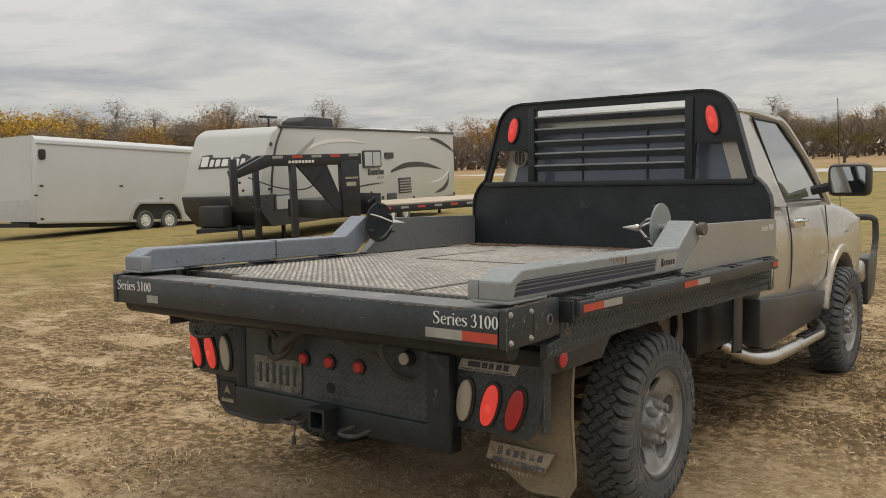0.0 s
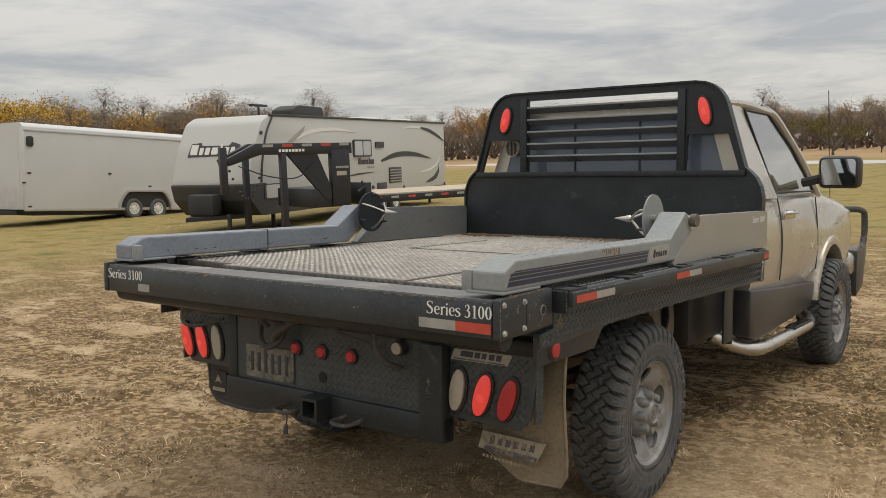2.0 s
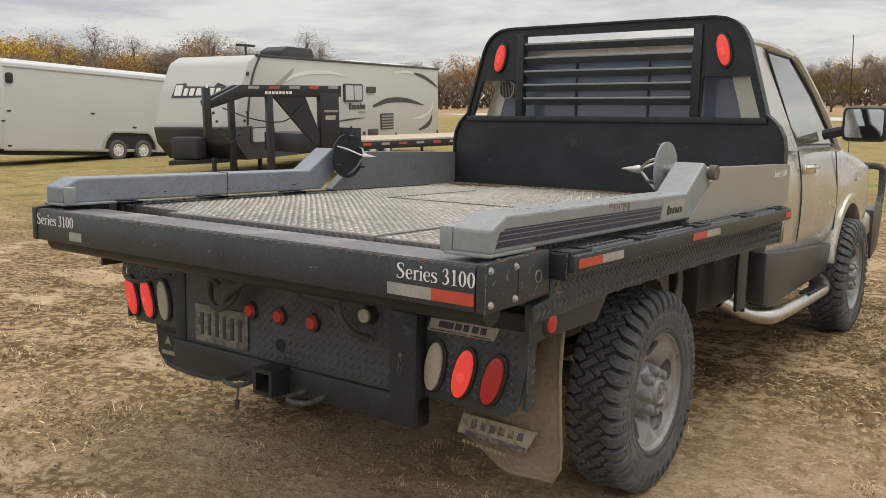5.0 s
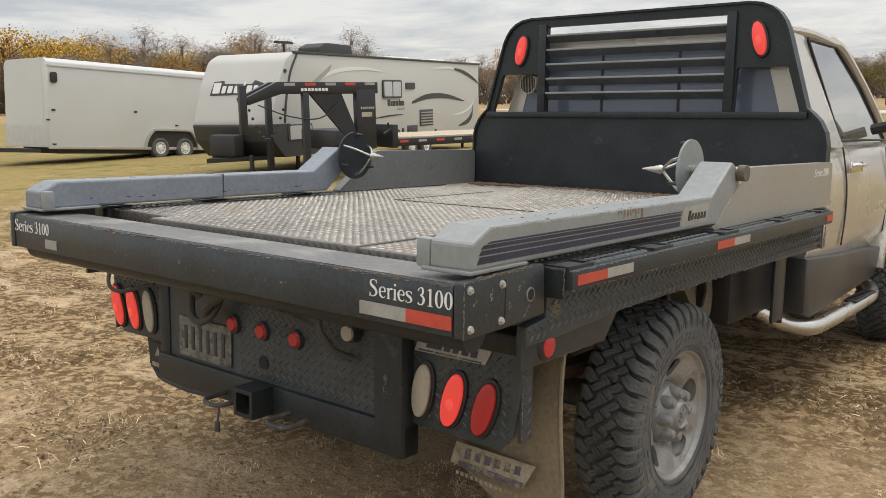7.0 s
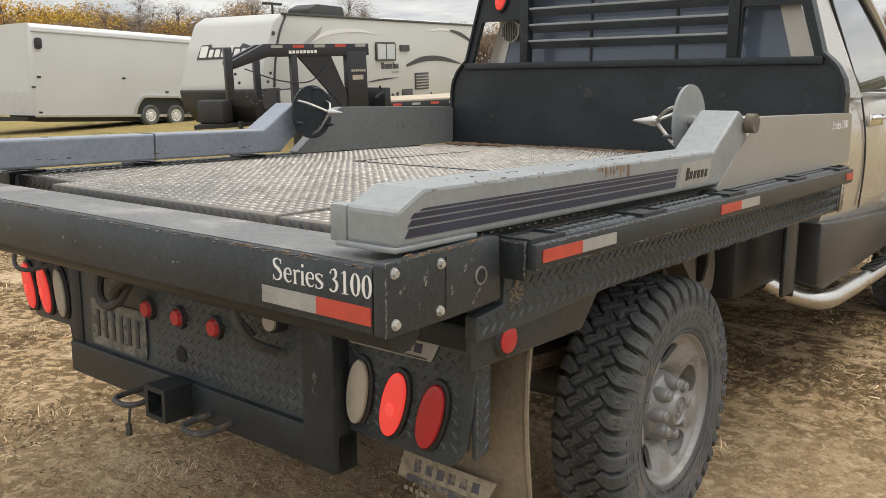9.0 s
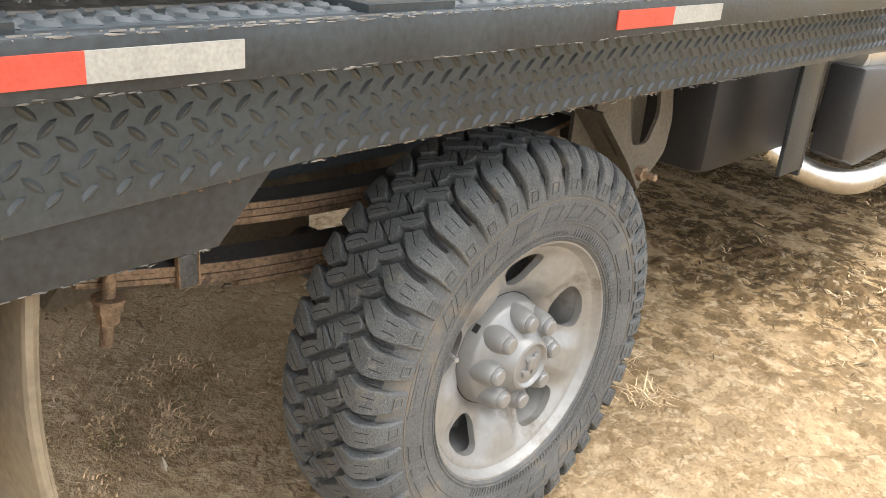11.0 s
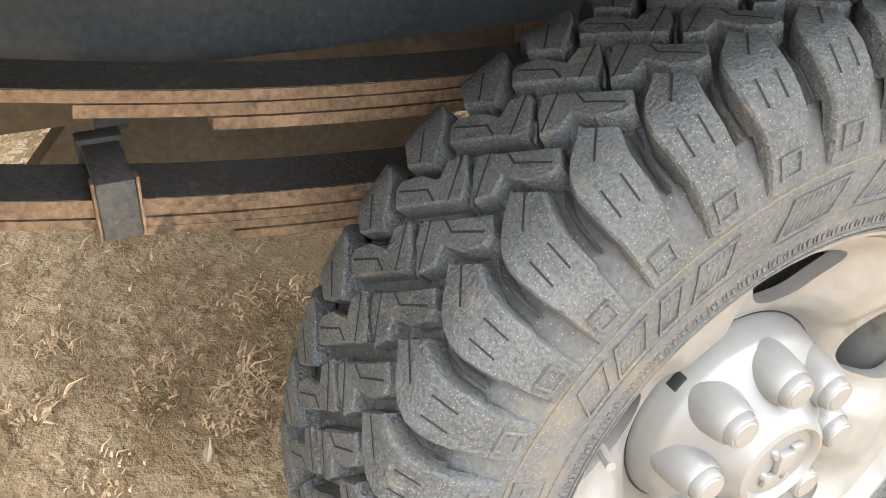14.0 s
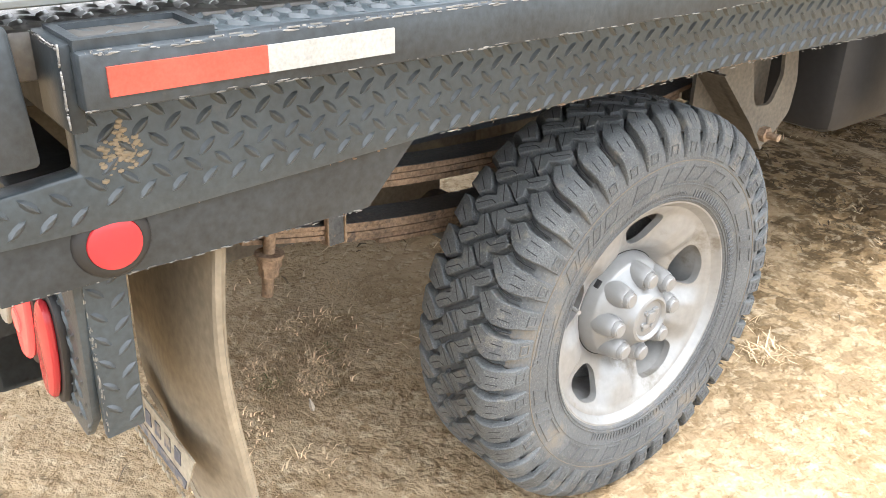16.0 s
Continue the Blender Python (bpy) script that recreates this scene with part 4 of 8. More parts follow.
# front end: grille, bumper, brush guard, lamps
bm = bmesh.new()
box(bm, -0.98, 0.98, 4.50, 4.66, 0.62, 0.82, 0.04)
part("front_bumper", bm, M_STEEL, truck, "steel front bumper")
bm = bmesh.new()
box(bm, -0.55, 0.55, 4.52, 4.58, 0.86, 1.22, 0.03)
part("grille", bm, M_CHROME, truck)
for s in (1, -1):
    bm = bmesh.new()
    box(bm, s * 0.58, s * 0.86, 4.50, 4.56, 0.90, 1.12, 0.03)
    part("headlamp", bm, M_LENS, truck)
    bm = bmesh.new()
    sweep(bm, curve([(s * 0.90, 4.62, 0.80), (s * 0.96, 4.86, 0.82), (s * 0.97, 5.0, 0.90), (s * 0.97, 5.02, 1.10), (s * 0.95, 4.98, 1.18), (s * 0.80, 4.98, 1.19), (s * 0.4, 4.98, 1.19)], 6), 0.028, 8)
    part("brush_guard", bm, M_FRAME, truck, "dark steel brush guard")
    bm = bmesh.new()
    prism(bm, rounded([(4.62, 0.42), (4.88, 0.50), (5.0, 0.84), (4.9, 0.86), (4.60, 0.84)], 0.03), "x", s * 0.90, s * 1.0, 0.01)
    part("bumper_wing", bm, M_LOWER, truck)
part("antenna", sweep(bmesh.new(), [(0.86, 4.18, 1.22), (0.86, 4.10, 1.6), (0.86, 4.0, 2.2)], 0.0035, 6), M_PLASTIC, truck, "thin whip antenna")
# chassis
for s in (1, -1):
    bm = bmesh.new()
    box(bm, s * 0.40, s * 0.47, -1.0, 4.5, 0.548, 0.82, 0.01)
    part("frame_rail", bm, M_CHASSIS, truck, "dusty steel frame rail")
bm = bmesh.new()
cyl(bm, (-0.85, 0, 0.385), (0.85, 0, 0.385), 0.055, n=20)
lathe(bm, [(0.06, -0.2), (0.16, -0.12), (0.18, 0.0), (0.16, 0.12), (0.06, 0.2)], 24, 0, 0, 0.385)
part("rear_axle", bm, M_FRAME, truck)
bm = bmesh.new()
cyl(bm, (-0.85, 3.56, 0.43), (0.85, 3.56, 0.43), 0.05, n=16)
part("front_axle", bm, M_FRAME, truck)
part("fuel_tank", box(bmesh.new(), -0.85, -0.45, 0.9, 2.4, 0.52, 0.80, 0.06), M_FRAME, truck)
part("exhaust_tank", box(bmesh.new(), 0.46, 0.86, 1.0, 1.60, 0.50, 0.86, 0.05), M_PLASTIC, truck, "black box under the cab corner")
part("floor_pan", box(bmesh.new(), -0.9, 0.9, 1.66, 3.1, 0.55, 0.62), M_FRAME, truck)
# leaf springs: a main pack, a helper pack above it, clamp, threaded rod, front hanger
def leaf_strip(bm, s, pts, w0, w1, t):
    """A flat leaf along (y, z) points of its top, from w0 to w1 across, t thick."""
    vs = []
    for k, (y, z) in enumerate(pts):
        (ya, za), (yb, zb) = pts[max(k - 1, 0)], pts[min(k + 1, len(pts) - 1)]
        d = math.hypot(yb - ya, zb - za)
        ny, nz = (zb - za) / d * t, -(yb - ya) / d * t
        vs.append([bm.verts.new(p) for p in ((s * w0, y, z), (s * w1, y, z), (s * w1, y + ny, z + nz), (s * w0, y + ny, z + nz))])
    for a, b in zip(vs, vs[1:]):
        for k in range(4):
            bm.faces.new((a[k], a[(k + 1) % 4], b[(k + 1) % 4], b[k]))
    bm.faces.new(vs[0])
    bm.faces.new(vs[-1])


for s in (1, -1):
    for j, (L, t) in enumerate(((0.80, 0.0085), (0.80, 0.0085), (0.66, 0.0085), (0.50, 0.0085), (0.38, 0.0090))):
        bm = bmesh.new()
        leaf_strip(bm, s, [(y, 0.545 - j * 0.0100 + 0.064 * (y / 0.593) ** 2) for y in np.linspace(-L, L, 25)], 0.650 + 0.0012 * (j % 2), 0.722 - 0.0016 * (j % 2), t)
        part("spring_leaf", bm, M_RUST if j else M_LEAFTOP, truck, "rusty leaf of the spring pack" if j else "spattered black top leaf")
        if j == 0:
            bm = bmesh.new()
            leaf_strip(bm, s, [(y, 0.5446 + 0.064 * (y / 0.593) ** 2) for y in np.linspace(-L, L, 25)], 0.7221, 0.7234, 0.0078)
            part("leaf_edge", bm, M_RUST, truck, "rusty edge of the top leaf")
    top = [(y, 0.651 + 0.052 * (y / 0.573) ** 2) for y in np.linspace(-0.555, 0.555, 21)]
    tail = [(-0.618, 0.632), (-0.612, 0.662), (-0.597, 0.686), (-0.578, 0.698)]
    for j, ends in enumerate((tail + top + [(-y, z) for y, z in reversed(tail)], [p for p in top if abs(p[0]) < 0.545], [p for p in top if abs(p[0]) < 0.39])):
        bm = bmesh.new()
        leaf_strip(bm, s, [(y, z - 0.0140 * j) for y, z in ends], 0.652, 0.721 - 0.001 * j, 0.0115)
        part("helper_leaf", bm, M_RUST if j else M_LEAFTOP, truck, "rusty helper leaf" if j else "black helper leaf with a curled end")
        if j == 0:
            bm = bmesh.new()
            leaf_strip(bm, s, [(y, z - 0.0008) for y, z in top], 0.7211, 0.7224, 0.0105)
            part("leaf_edge", bm, M_RUST, truck, "rusty edge of the helper leaf")
    bm = bmesh.new()
    box(bm, s * 0.7235, s * 0.7295, -0.496, -0.462, 0.550, 0.606, 0.002)
    box(bm, s * 0.645, s * 0.7295, -0.496, -0.462, 0.600, 0.607, 0.002)
    cl = part("spring_clamp", bm, M_LEAFTOP, truck, "steel clamp round the spring leaves")
    for yy in (-0.499, -0.462):
        part("clamp_flange", box(bmesh.new(), s * 0.719, s * 0.7330, yy, yy + 0.003, 0.552, 0.610, 0.001), M_RUST, cl)
    bm = bmesh.new()
    box(bm, s * 0.624, s * 0.646, -0.500, -0.458, 0.570, 0.612, 0.003)
    cyl(bm, (s * 0.620, -0.479, 0.614), (s * 0.620, -0.450, 0.614), 0.008, n=6)
    part("clamp_lug", bm, M_FRAME, cl)
    bm = bmesh.new()
    cyl(bm, (s * 0.738, -0.630, 0.496), (s * 0.735, -0.610, 0.650), 0.0105, n=14)
    rod = part("shackle_rod", bm, M_RUST, truck, "rusty threaded rod")
    part("washer", cyl(bmesh.new(), (s * 0.7370, -0.6195, 0.571), (s * 0.7370, -0.619, 0.577), 0.026, n=18), M_RUST, rod)
    part("nut", cyl(bmesh.new(), (s * 0.7370, -0.6215, 0.552), (s * 0.7370, -0.6195, 0.571), 0.0215, n=6), M_RUST, rod)
    part("nut", cyl(bmesh.new(), (s * 0.7372, -0.6240, 0.534), (s * 0.7370, -0.622, 0.551), 0.0175, n=6), M_RUST, rod)
    bm = bmesh.new()
    prism(bm, rounded([(0.45, 0.87), (0.445, 0.76), (0.585, 0.622), (0.645, 0.548), (0.69, 0.548), (0.775, 0.618), (0.785, 0.70), (0.74, 0.87)], 0.02, 3), "x", s * 0.845, s * 0.855, 0.0, [rounded([(0.565, 0.82), (0.60, 0.70), (0.615, 0.657), (0.685, 0.652), (0.72, 0.72), (0.70, 0.82)], 0.02, 3)])
    prism(bm, [(0.445, 0.76), (0.453, 0.762), (0.593, 0.624), (0.653, 0.553), (0.645, 0.548), (0.585, 0.622)], "x", s * 0.78, s * 0.872)
    box(bm, s * 0.78, s * 0.79, 0.46, 0.76, 0.62, 0.87)
    hg = part("spring_hanger", bm, M_CHASSIS, truck, "dusty rusted front spring hanger bracket")
    part("hanger_bolt", cyl(bmesh.new(), (s * 0.850, 0.664, 0.583), (s * 0.905, 0.664, 0.583), 0.009, n=10), M_RUST, hg)
    part("hanger_nut", cyl(bmesh.new(), (s * 0.855, 0.664, 0.583), (s * 0.874, 0.664, 0.583), 0.019, n=6), M_RUST, hg)
    bm = bmesh.new()
    cyl(bm, (s * 0.64, 0.655, 0.585), (s * 0.78, 0.655, 0.585), 0.030, n=16)
    part("spring_eye", bm, M_RUST, hg)
    # dusty bracket between rail and axle
    bm = bmesh.new()
    prism(bm, rounded([(-0.60, 0.40), (-0.40, 0.63), (0.02, 0.63), (0.02, 0.40)], 0.02, 3), "x", s * 0.36, s * 0.40, 0.0)
    part("axle_bracket", bm, M_CHASSIS, truck, "dusty tan steel bracket at the axle")
    bm = bmesh.new()
    prism(bm, rounded([(0.07, 0.66), (0.07, 0.50), (0.16, 0.41), (0.52, 0.41), (0.60, 0.66)], 0.02, 3), "x", s * 0.472, s * 0.490, 0.0)
    box(bm, s * 0.490, s * 0.56, 0.07, 0.085, 0.43, 0.66, 0.002)
    part("spring_seat_plate", bm, M_CHASSIS, truck, "dusty brown steel plate beside the axle")

wheels = make_wheel(truck, pose(1.056, 0.023, WHEEL_Z))
for m in (pose(-1.056, 0.023, WHEEL_Z, 0, 0, 180), pose(1.085, 3.56, 0.425, 40, 0, 0), pose(-1.085, 3.56, 0.425, 0, 0, 180)):
    copy_thing(wheels, m)

# ---- the bale bed on the truck ----
bed = thing("bale_bed", "black steel flatbed with hydraulic bale arms, fixed on the pickup", "flatbed", TRUCK)
DECK_Z = 1.065

# deck plates with tread
plates = [(-1.085, -0.60, -0.985, 1.53, DECK_Z - 0.004), (-0.597, 0.50, -1.11, 1.53, DECK_Z + 0.004), (0.503, 1.085, -1.10, 1.53, DECK_Z - 0.001)]
for k, (x0, x1, y0, y1, z) in enumerate(plates):
    bm = bmesh.new()
    box(bm, x0, x1, y0, y1, z - 0.05, z, 0.006)
    dk = part("deck_plate", bm, M_DECK, bed, "worn bare steel tread plate deck")
    bm = bmesh.new()
    tread_lugs(bm, lambda u, v, h, z=z: (u, v, z + h), x0 + 0.01, x1 - 0.01, y0 + 0.015, y1, 0.0345, 0.028, 0.0100, 0.0035)
    tagged(part("deck_tread", bm, M_LUG, dk, "worn shiny raised treads", 20), kind="stuff")
    bm = bmesh.new()
    tread_lugs(bm, lambda u, v, h, y0=y0: (u, y0 - h, v), x0 + 0.01, x1 - 0.01, z - 0.046, z - 0.004, 0.0345, 0.028, 0.0100, 0.003)
    tagged(part("edge_tread", bm, M_TREAD, dk, "black painted tread on the folded edge", 20), kind="stuff")
# cover plate seams on the deck
bm = bmesh.new()
box(bm, -0.50, 0.30, 0.155, 0.165, DECK_Z + 0.003, DECK_Z + 0.0085)
box(bm, -0.50, -0.49, 0.165, 0.95, DECK_Z + 0.003, DECK_Z + 0.0085)
part("hatch_seam", bm, M_FRAME, bed)
# sub frame
for x in (-0.43, 0.43):
    part("sill", box(bmesh.new(), x - 0.05, x + 0.05, -1.0, 1.55, 0.82, DECK_Z - 0.05, 0.006), M_FRAME, bed, "black steel long sill")
for s in (1, -1):
    part("inner_panel", box(bmesh.new(), min(s * 0.600, s * 0.615), max(s * 0.600, s * 0.615), -0.544, 1.48, 0.658, 1.005, 0.003), M_PANELBLK, bed, "flat black panel above the leaf spring")
for y in (-0.95, -0.45, 0.05, 0.55, 1.05, 1.5):
    part("crossmember", box(bmesh.new(), -1.05, 1.05, y - 0.03, y + 0.03, 0.93, DECK_Z - 0.054, 0.004), M_FRAME, bed, "black steel cross member")

# sides: folded tread skirt, stand-off rail, stake pockets, tapes
for s in (1, -1):
    bm = bmesh.new()
    out = [(-1.10, 0.862), (-1.10, 0.915), (-1.005, 0.925), (-1.005, 1.035), (-1.0, 1.06), (1.50, 1.06), (1.50, 0.868), (0.3, 0.882), (-0.55, 0.882), (-0.95, 0.862)]
    prism(bm, out, "x", s * 1.086, s * 1.118, 0.004)
    sk = part("skirt", bm, M_TREAD, bed, "black tread plate side skirt")
    bm = bmesh.new()
    tread_lugs(bm, lambda u, v, h, s=s: (s * (1.118 + h), u, v), -1.0, 1.49, 0.885, 1.055, 0.0345, 0.028, 0.0100, 0.0038)
    tread_lugs(bm, lambda u, v, h, s=s: (s * (1.118 + h), u, v), -1.095, -1.005, 0.868, 0.912, 0.0345, 0.028, 0.0100, 0.0038)
    tread_lugs(bm, lambda u, v, h, s=s: (s * u, v, 1.062 + h), 1.094, 1.166, -0.99, 1.28, 0.0345, 0.028, 0.0100, 0.0045)
    tagged(part("skirt_tread", bm, M_TREADLUG, sk, "raised black painted treads", 20), kind="stuff")
    bm = bmesh.new()
    box(bm, s * 1.172, s * 1.200, -1.012, 1.30, 1.008, 1.062, 0.004)
    rl = part("side_rail", bm, M_BLACKDUST, bed, "black flat steel side rail with chipped paint")
    part("edge_strip", box(bmesh.new(), min(s * 1.119, s * 1.171), max(s * 1.119, s * 1.171), -1.0, 1.29, 1.022, 1.062, 0.006), M_TREAD, sk, "rolled tread plate edge")
    for y in (-0.945, -0.45, 0.10, 0.68, 1.22):
        bm = bmesh.new()
        prism(bm, [(s * 1.098, y - 0.066), (s * 1.186, y - 0.066), (s * 1.186, y + 0.066), (s * 1.098, y + 0.066)], "z", 1.055, 1.071, 0.0, [[(s * 1.110, y - 0.056), (s * 1.174, y - 0.056), (s * 1.174, y + 0.056), (s * 1.110, y + 0.056)]])
        pk = part("stake_pocket", bm, M_BLACKDUST, rl, "flat steel stake pocket rim")
        part("pocket_hole", box(bmesh.new(), min(s * 1.111, s * 1.173), max(s * 1.111, s * 1.173), y - 0.055, y + 0.055, 1.060, 1.0655), M_HOSE, pk)
    bm = bmesh.new()
    box(bm, s * 1.09, s * 1.178, -1.022, -1.006, 0.985, 1.067, 0.003)
    part("rail_end", bm, M_BLACK, rl)
    for y, a, b in ((-0.99, 0.157, 0.152), (0.09 - 0.152, 0.152, 0.152), (1.20, 0.09, 0.0)):
        part("reflector", box(bmesh.new(), s * 1.200, s * 1.2025, y, y + a, 1.0215, 1.0485), M_TAPER, rl, "red reflective tape")
        if b:
            part("reflector", box(bmesh.new(), s * 1.200, s * 1.2025, y + a, y + a + b, 1.0215, 1.0485), M_TAPEW, rl, "white reflective tape")
    for q, (za, nn) in enumerate(((1.0105, 70), (1.0600, 90))):
        chips("paint_chip", "chipped paint along the rail", M_CHIP, rl, (s * 1.200, -1.01, za), (s * 1.200, 1.29, za), nn * 3, (s, 0, 0), 11 + q, 0.009, 0.0008)
    chips("paint_chip", "chipped paint on the rail's end", M_CHIP, rl, (s * 1.178, -1.0225, 0.99), (s * 1.178, -1.0225, 1.066), 60, (0, -1, 0), 14, 0.005, 0.0011)
    chips("paint_chip", "chipped paint on the rail's end", M_CHIP, rl, (s * 1.095, -1.0225, 1.064), (s * 1.178, -1.0225, 1.064), 40, (0, -1, 0), 15, 0.005, 0.0011)
    chips("paint_chip", "bare edge of the rail's top", M_CHIP, rl, (s * 1.197, -1.01, 1.0625), (s * 1.197, 1.29, 1.0625), 260, (0, 0, 1), 16, 0.010, 0.0009)
    chips("rust_chip", "rusty lower edge of the skirt", M_RUSTCHIP, sk, (s * 1.118, -0.55, 0.884), (s * 1.118, 0.3, 0.884), 90, (s, 0, 0), 17, 0.008, 0.0012)
    chips("paint_chip", "bare lower edge of the skirt", M_CHIP, sk, (s * 1.1185, -0.55, 0.8835), (s * 1.1185, 1.4, 0.876), 150, (s, 0, 0), 18, 0.010, 0.0011)
    bm = bmesh.new()
    for _ in range(90):
        y, z, r = random.gauss(-0.962, 0.011), random.gauss(0.944, 0.011), random.uniform(0.0012, 0.0035)
        v = bmesh.ops.create_icosphere(bm, subdivisions=1, radius=r)["verts"]
        for q in v:
            q.co = Vector((q.co.x * 0.8 + s * 1.1185, q.co.y * 1.4 + y, q.co.z + z))
    tagged(part("mud_spatter", bm, M_FLAP, sk, "dried lump of mud"), kind="stuff")
    # lamp side plate and marker lamp
    bm = bmesh.new()
    prism(bm, [(-1.10, 0.795), (-1.10, 0.872), (-0.572, 0.884), (-0.653, 0.797)], "x", s * 1.088, s * 1.104, 0.003)
    sp = part("side_plate", bm, M_BLACKDUST, bed, "black side plate with rust runs")
    chips("rust_run", "brown rust runs under the skirt", M_RUSTCHIP, sp, (s * 1.104, -0.80, 0.872), (s * 1.104, -0.62, 0.876), 110, (s, 0, 0), 21, 0.007, 0.0022)
    chips("rust_run", "rust spot under the skirt", M_RUSTCHIP, sp, (s * 1.104, -0.905, 0.864), (s * 1.104, -0.88, 0.866), 40, (s, 0, 0), 22, 0.004, 0.0018)
    chips("paint_chip", "bare lower edge of the plate", M_CHIP, sp, (s * 1.104, -1.09, 0.797), (s * 1.104, -0.66, 0.797), 60, (s, 0, 0), 23, 0.006, 0.0008)
    bm = bmesh.new()
    lathe(bm, [(0.0001, 0.012), (0.020, 0.0118), (0.029, 0.0085), (0.031, 0.0)], 28, 0, -0.981, 0.841)
    if s < 0:
        bmesh.ops.scale(bm, vec=(-1, 1, 1), verts=bm.verts)
    bmesh.ops.translate(bm, verts=bm.verts, vec=(s * 1.108, 0, 0))
    part("marker_lamp", bm, M_RED, sp, "round red side marker lamp")
    bm = bmesh.new()
    lathe(bm, [(0.030, 0.010), (0.033, 0.010), (0.041, 0.004), (0.043, 0.0)], 28, 0, -0.981, 0.841)
    if s < 0:
        bmesh.ops.scale(bm, vec=(-1, 1, 1), verts=bm.verts)
    bmesh.ops.translate(bm, verts=bm.verts, vec=(s * 1.104, 0, 0))
    part("lamp_grommet", bm, M_PLASTIC, sp)
    # silver side panels
    bm = bmesh.new()
    y0, y1 = (0.09, 0.42) if s > 0 else (0.32, 0.62)
    prism(bm, rounded([(y0, 1.068), (y1, 1.285), (1.53, 1.278), (1.53, 1.068)], 0.03, 3), "x", s * 1.062, s * 1.118, 0.0)
    pn = part("side_panel", bm, M_PANEL if s > 0 else M_PANELR, bed, "silver painted boxed side panel", 30)
    if s > 0:
        serif_letters("panel_lettering", "Series 3100", 0.050, Matrix.Translation((1.1185, 1.36, 1.235)) @ Euler((radians(90), 0, radians(90))).to_matrix().to_4x4(), M_WHITE, pn, "white serif lettering Series 3100", 0.2)
    # cab corner bracket
    bm = bmesh.new()
    box(bm, s * 0.985, s * 0.998, 1.17, 1.32, 0.52, 0.885, 0.002)
    box(bm, s * 0.94, s * 0.998, 1.30, 1.315, 0.50, 0.885, 0.002)
    part("corner_bracket", bm, M_BLACKDUST, bed, "thin steel bracket below the skirt")
    bm = bmesh.new()
    sweep(bm, curve([(s * 1.12, 1.42, 1.03), (s * 1.135, 1.40, 0.98), (s * 1.13, 1.40, 0.90), (s * 1.122, 1.43, 0.87)], 5), 0.006, 6)
    part("chain_hook", bm, M_STEEL, bed)

# headache rack
half = [(1.078, 1.062), (1.078, 1.36), (1.066, 1.42), (1.038, 1.473), (1.006, 1.507), (0.972, 1.535), (0.870, 1.885), (0.856, 1.930), (0.836, 1.972), (0.808, 2.010), (0.770, 2.040), (0.725, 2.059), (0.66, 2.068)]
outline = half + mirror_y(half)
ctr = [(-0.548, 1.521), (0.548, 1.521), (0.546, 2.015), (-0.546, 2.015)]
win_r = rounded([(0.602, 1.516), (0.940, 1.516), (0.868, 1.745), (0.612, 1.745)], 0.012, 2)
rk_bm = prism(bmesh.new(), outline, "y", 1.545, 1.575, 0.0, [ctr, win_r, mirror_y(win_r)])
rack = part("headache_rack", rk_bm, M_BLACK, bed, "black steel headache rack behind the cab")
bm = bmesh.new()
for a, b in zip(outline, outline[1:]):
    va, vb = Vector((a[0], 0, a[1])), Vector((b[0], 0, b[1]))
    d = (vb - va).normalized()
    nrm = Vector((d.z, 0, -d.x)) * 0.006
    q = [va - nrm, vb - nrm, vb + nrm, va + nrm]
    lo = [bm.verts.new((p.x, 1.53, p.z)) for p in q]
    hi = [bm.verts.new((p.x, 1.60, p.z)) for p in q]
    for k in range(4):
        bm.faces.new((lo[k], lo[(k + 1) % 4], hi[(k + 1) % 4], hi[k]))
    bm.faces.new(lo)
    bm.faces.new(hi[::-1])
part("rack_rim", bm, M_BLACK, rack, "folded rim of the rack")
for x in (-0.575, 0.575):
    part("rack_post", box(bmesh.new(), x - 0.026, x + 0.026, 1.528, 1.546, 1.515, 2.03, 0.005), M_BLACK, rack)
part("rack_bar", box(bmesh.new(), -0.98, 0.98, 1.526, 1.546, 1.485, 1.520, 0.005), M_BLACK, rack)
for z in (1.945, 1.862, 1.778, 1.694, 1.610):
    bm = bmesh.new()
    prism(bm, [(1.535, z + 0.018), (1.540, z + 0.024), (1.578, z - 0.014), (1.573, z - 0.020)], "x", -0.548, 0.548)
    part("louvre", bm, M_LOUVRE, rack, "slanted black louvre slat", 20)
    # grey strip along each slat, painted as its lit top edge
    part("louvre_glint", box(bmesh.new(), -0.548, 0.548, 1.5335, 1.5415, z + 0.014, z + 0.026, 0.003), M_ARM, rack)
for s in (1, -1):
    bm = bmesh.new()
    prism(bm, oval(s * 0.723, 1.885, 0.172, 0.068, -s * 13), "y", 1.514, 1.545, 0.010)
    part("rack_lamp", bm, M_REDLIT, rack, "lit oval red brake lamp")
    bm = bmesh.new()
    prism(bm, oval(s * 0.723, 1.885, 0.194, 0.090, -s * 13), "y", 1.528, 1.546, 0.004)
    part("lamp_grommet", bm, M_PLASTIC, rack)
    bm = bmesh.new()
    prism(bm, oblong(s * 0.723, 1.875, 0.05, 0.026, -s * 13), "y", 1.509, 1.513, 0.002)
    part("lamp_bulb", bm, M_REDHOT, rack, "bright filament glow")
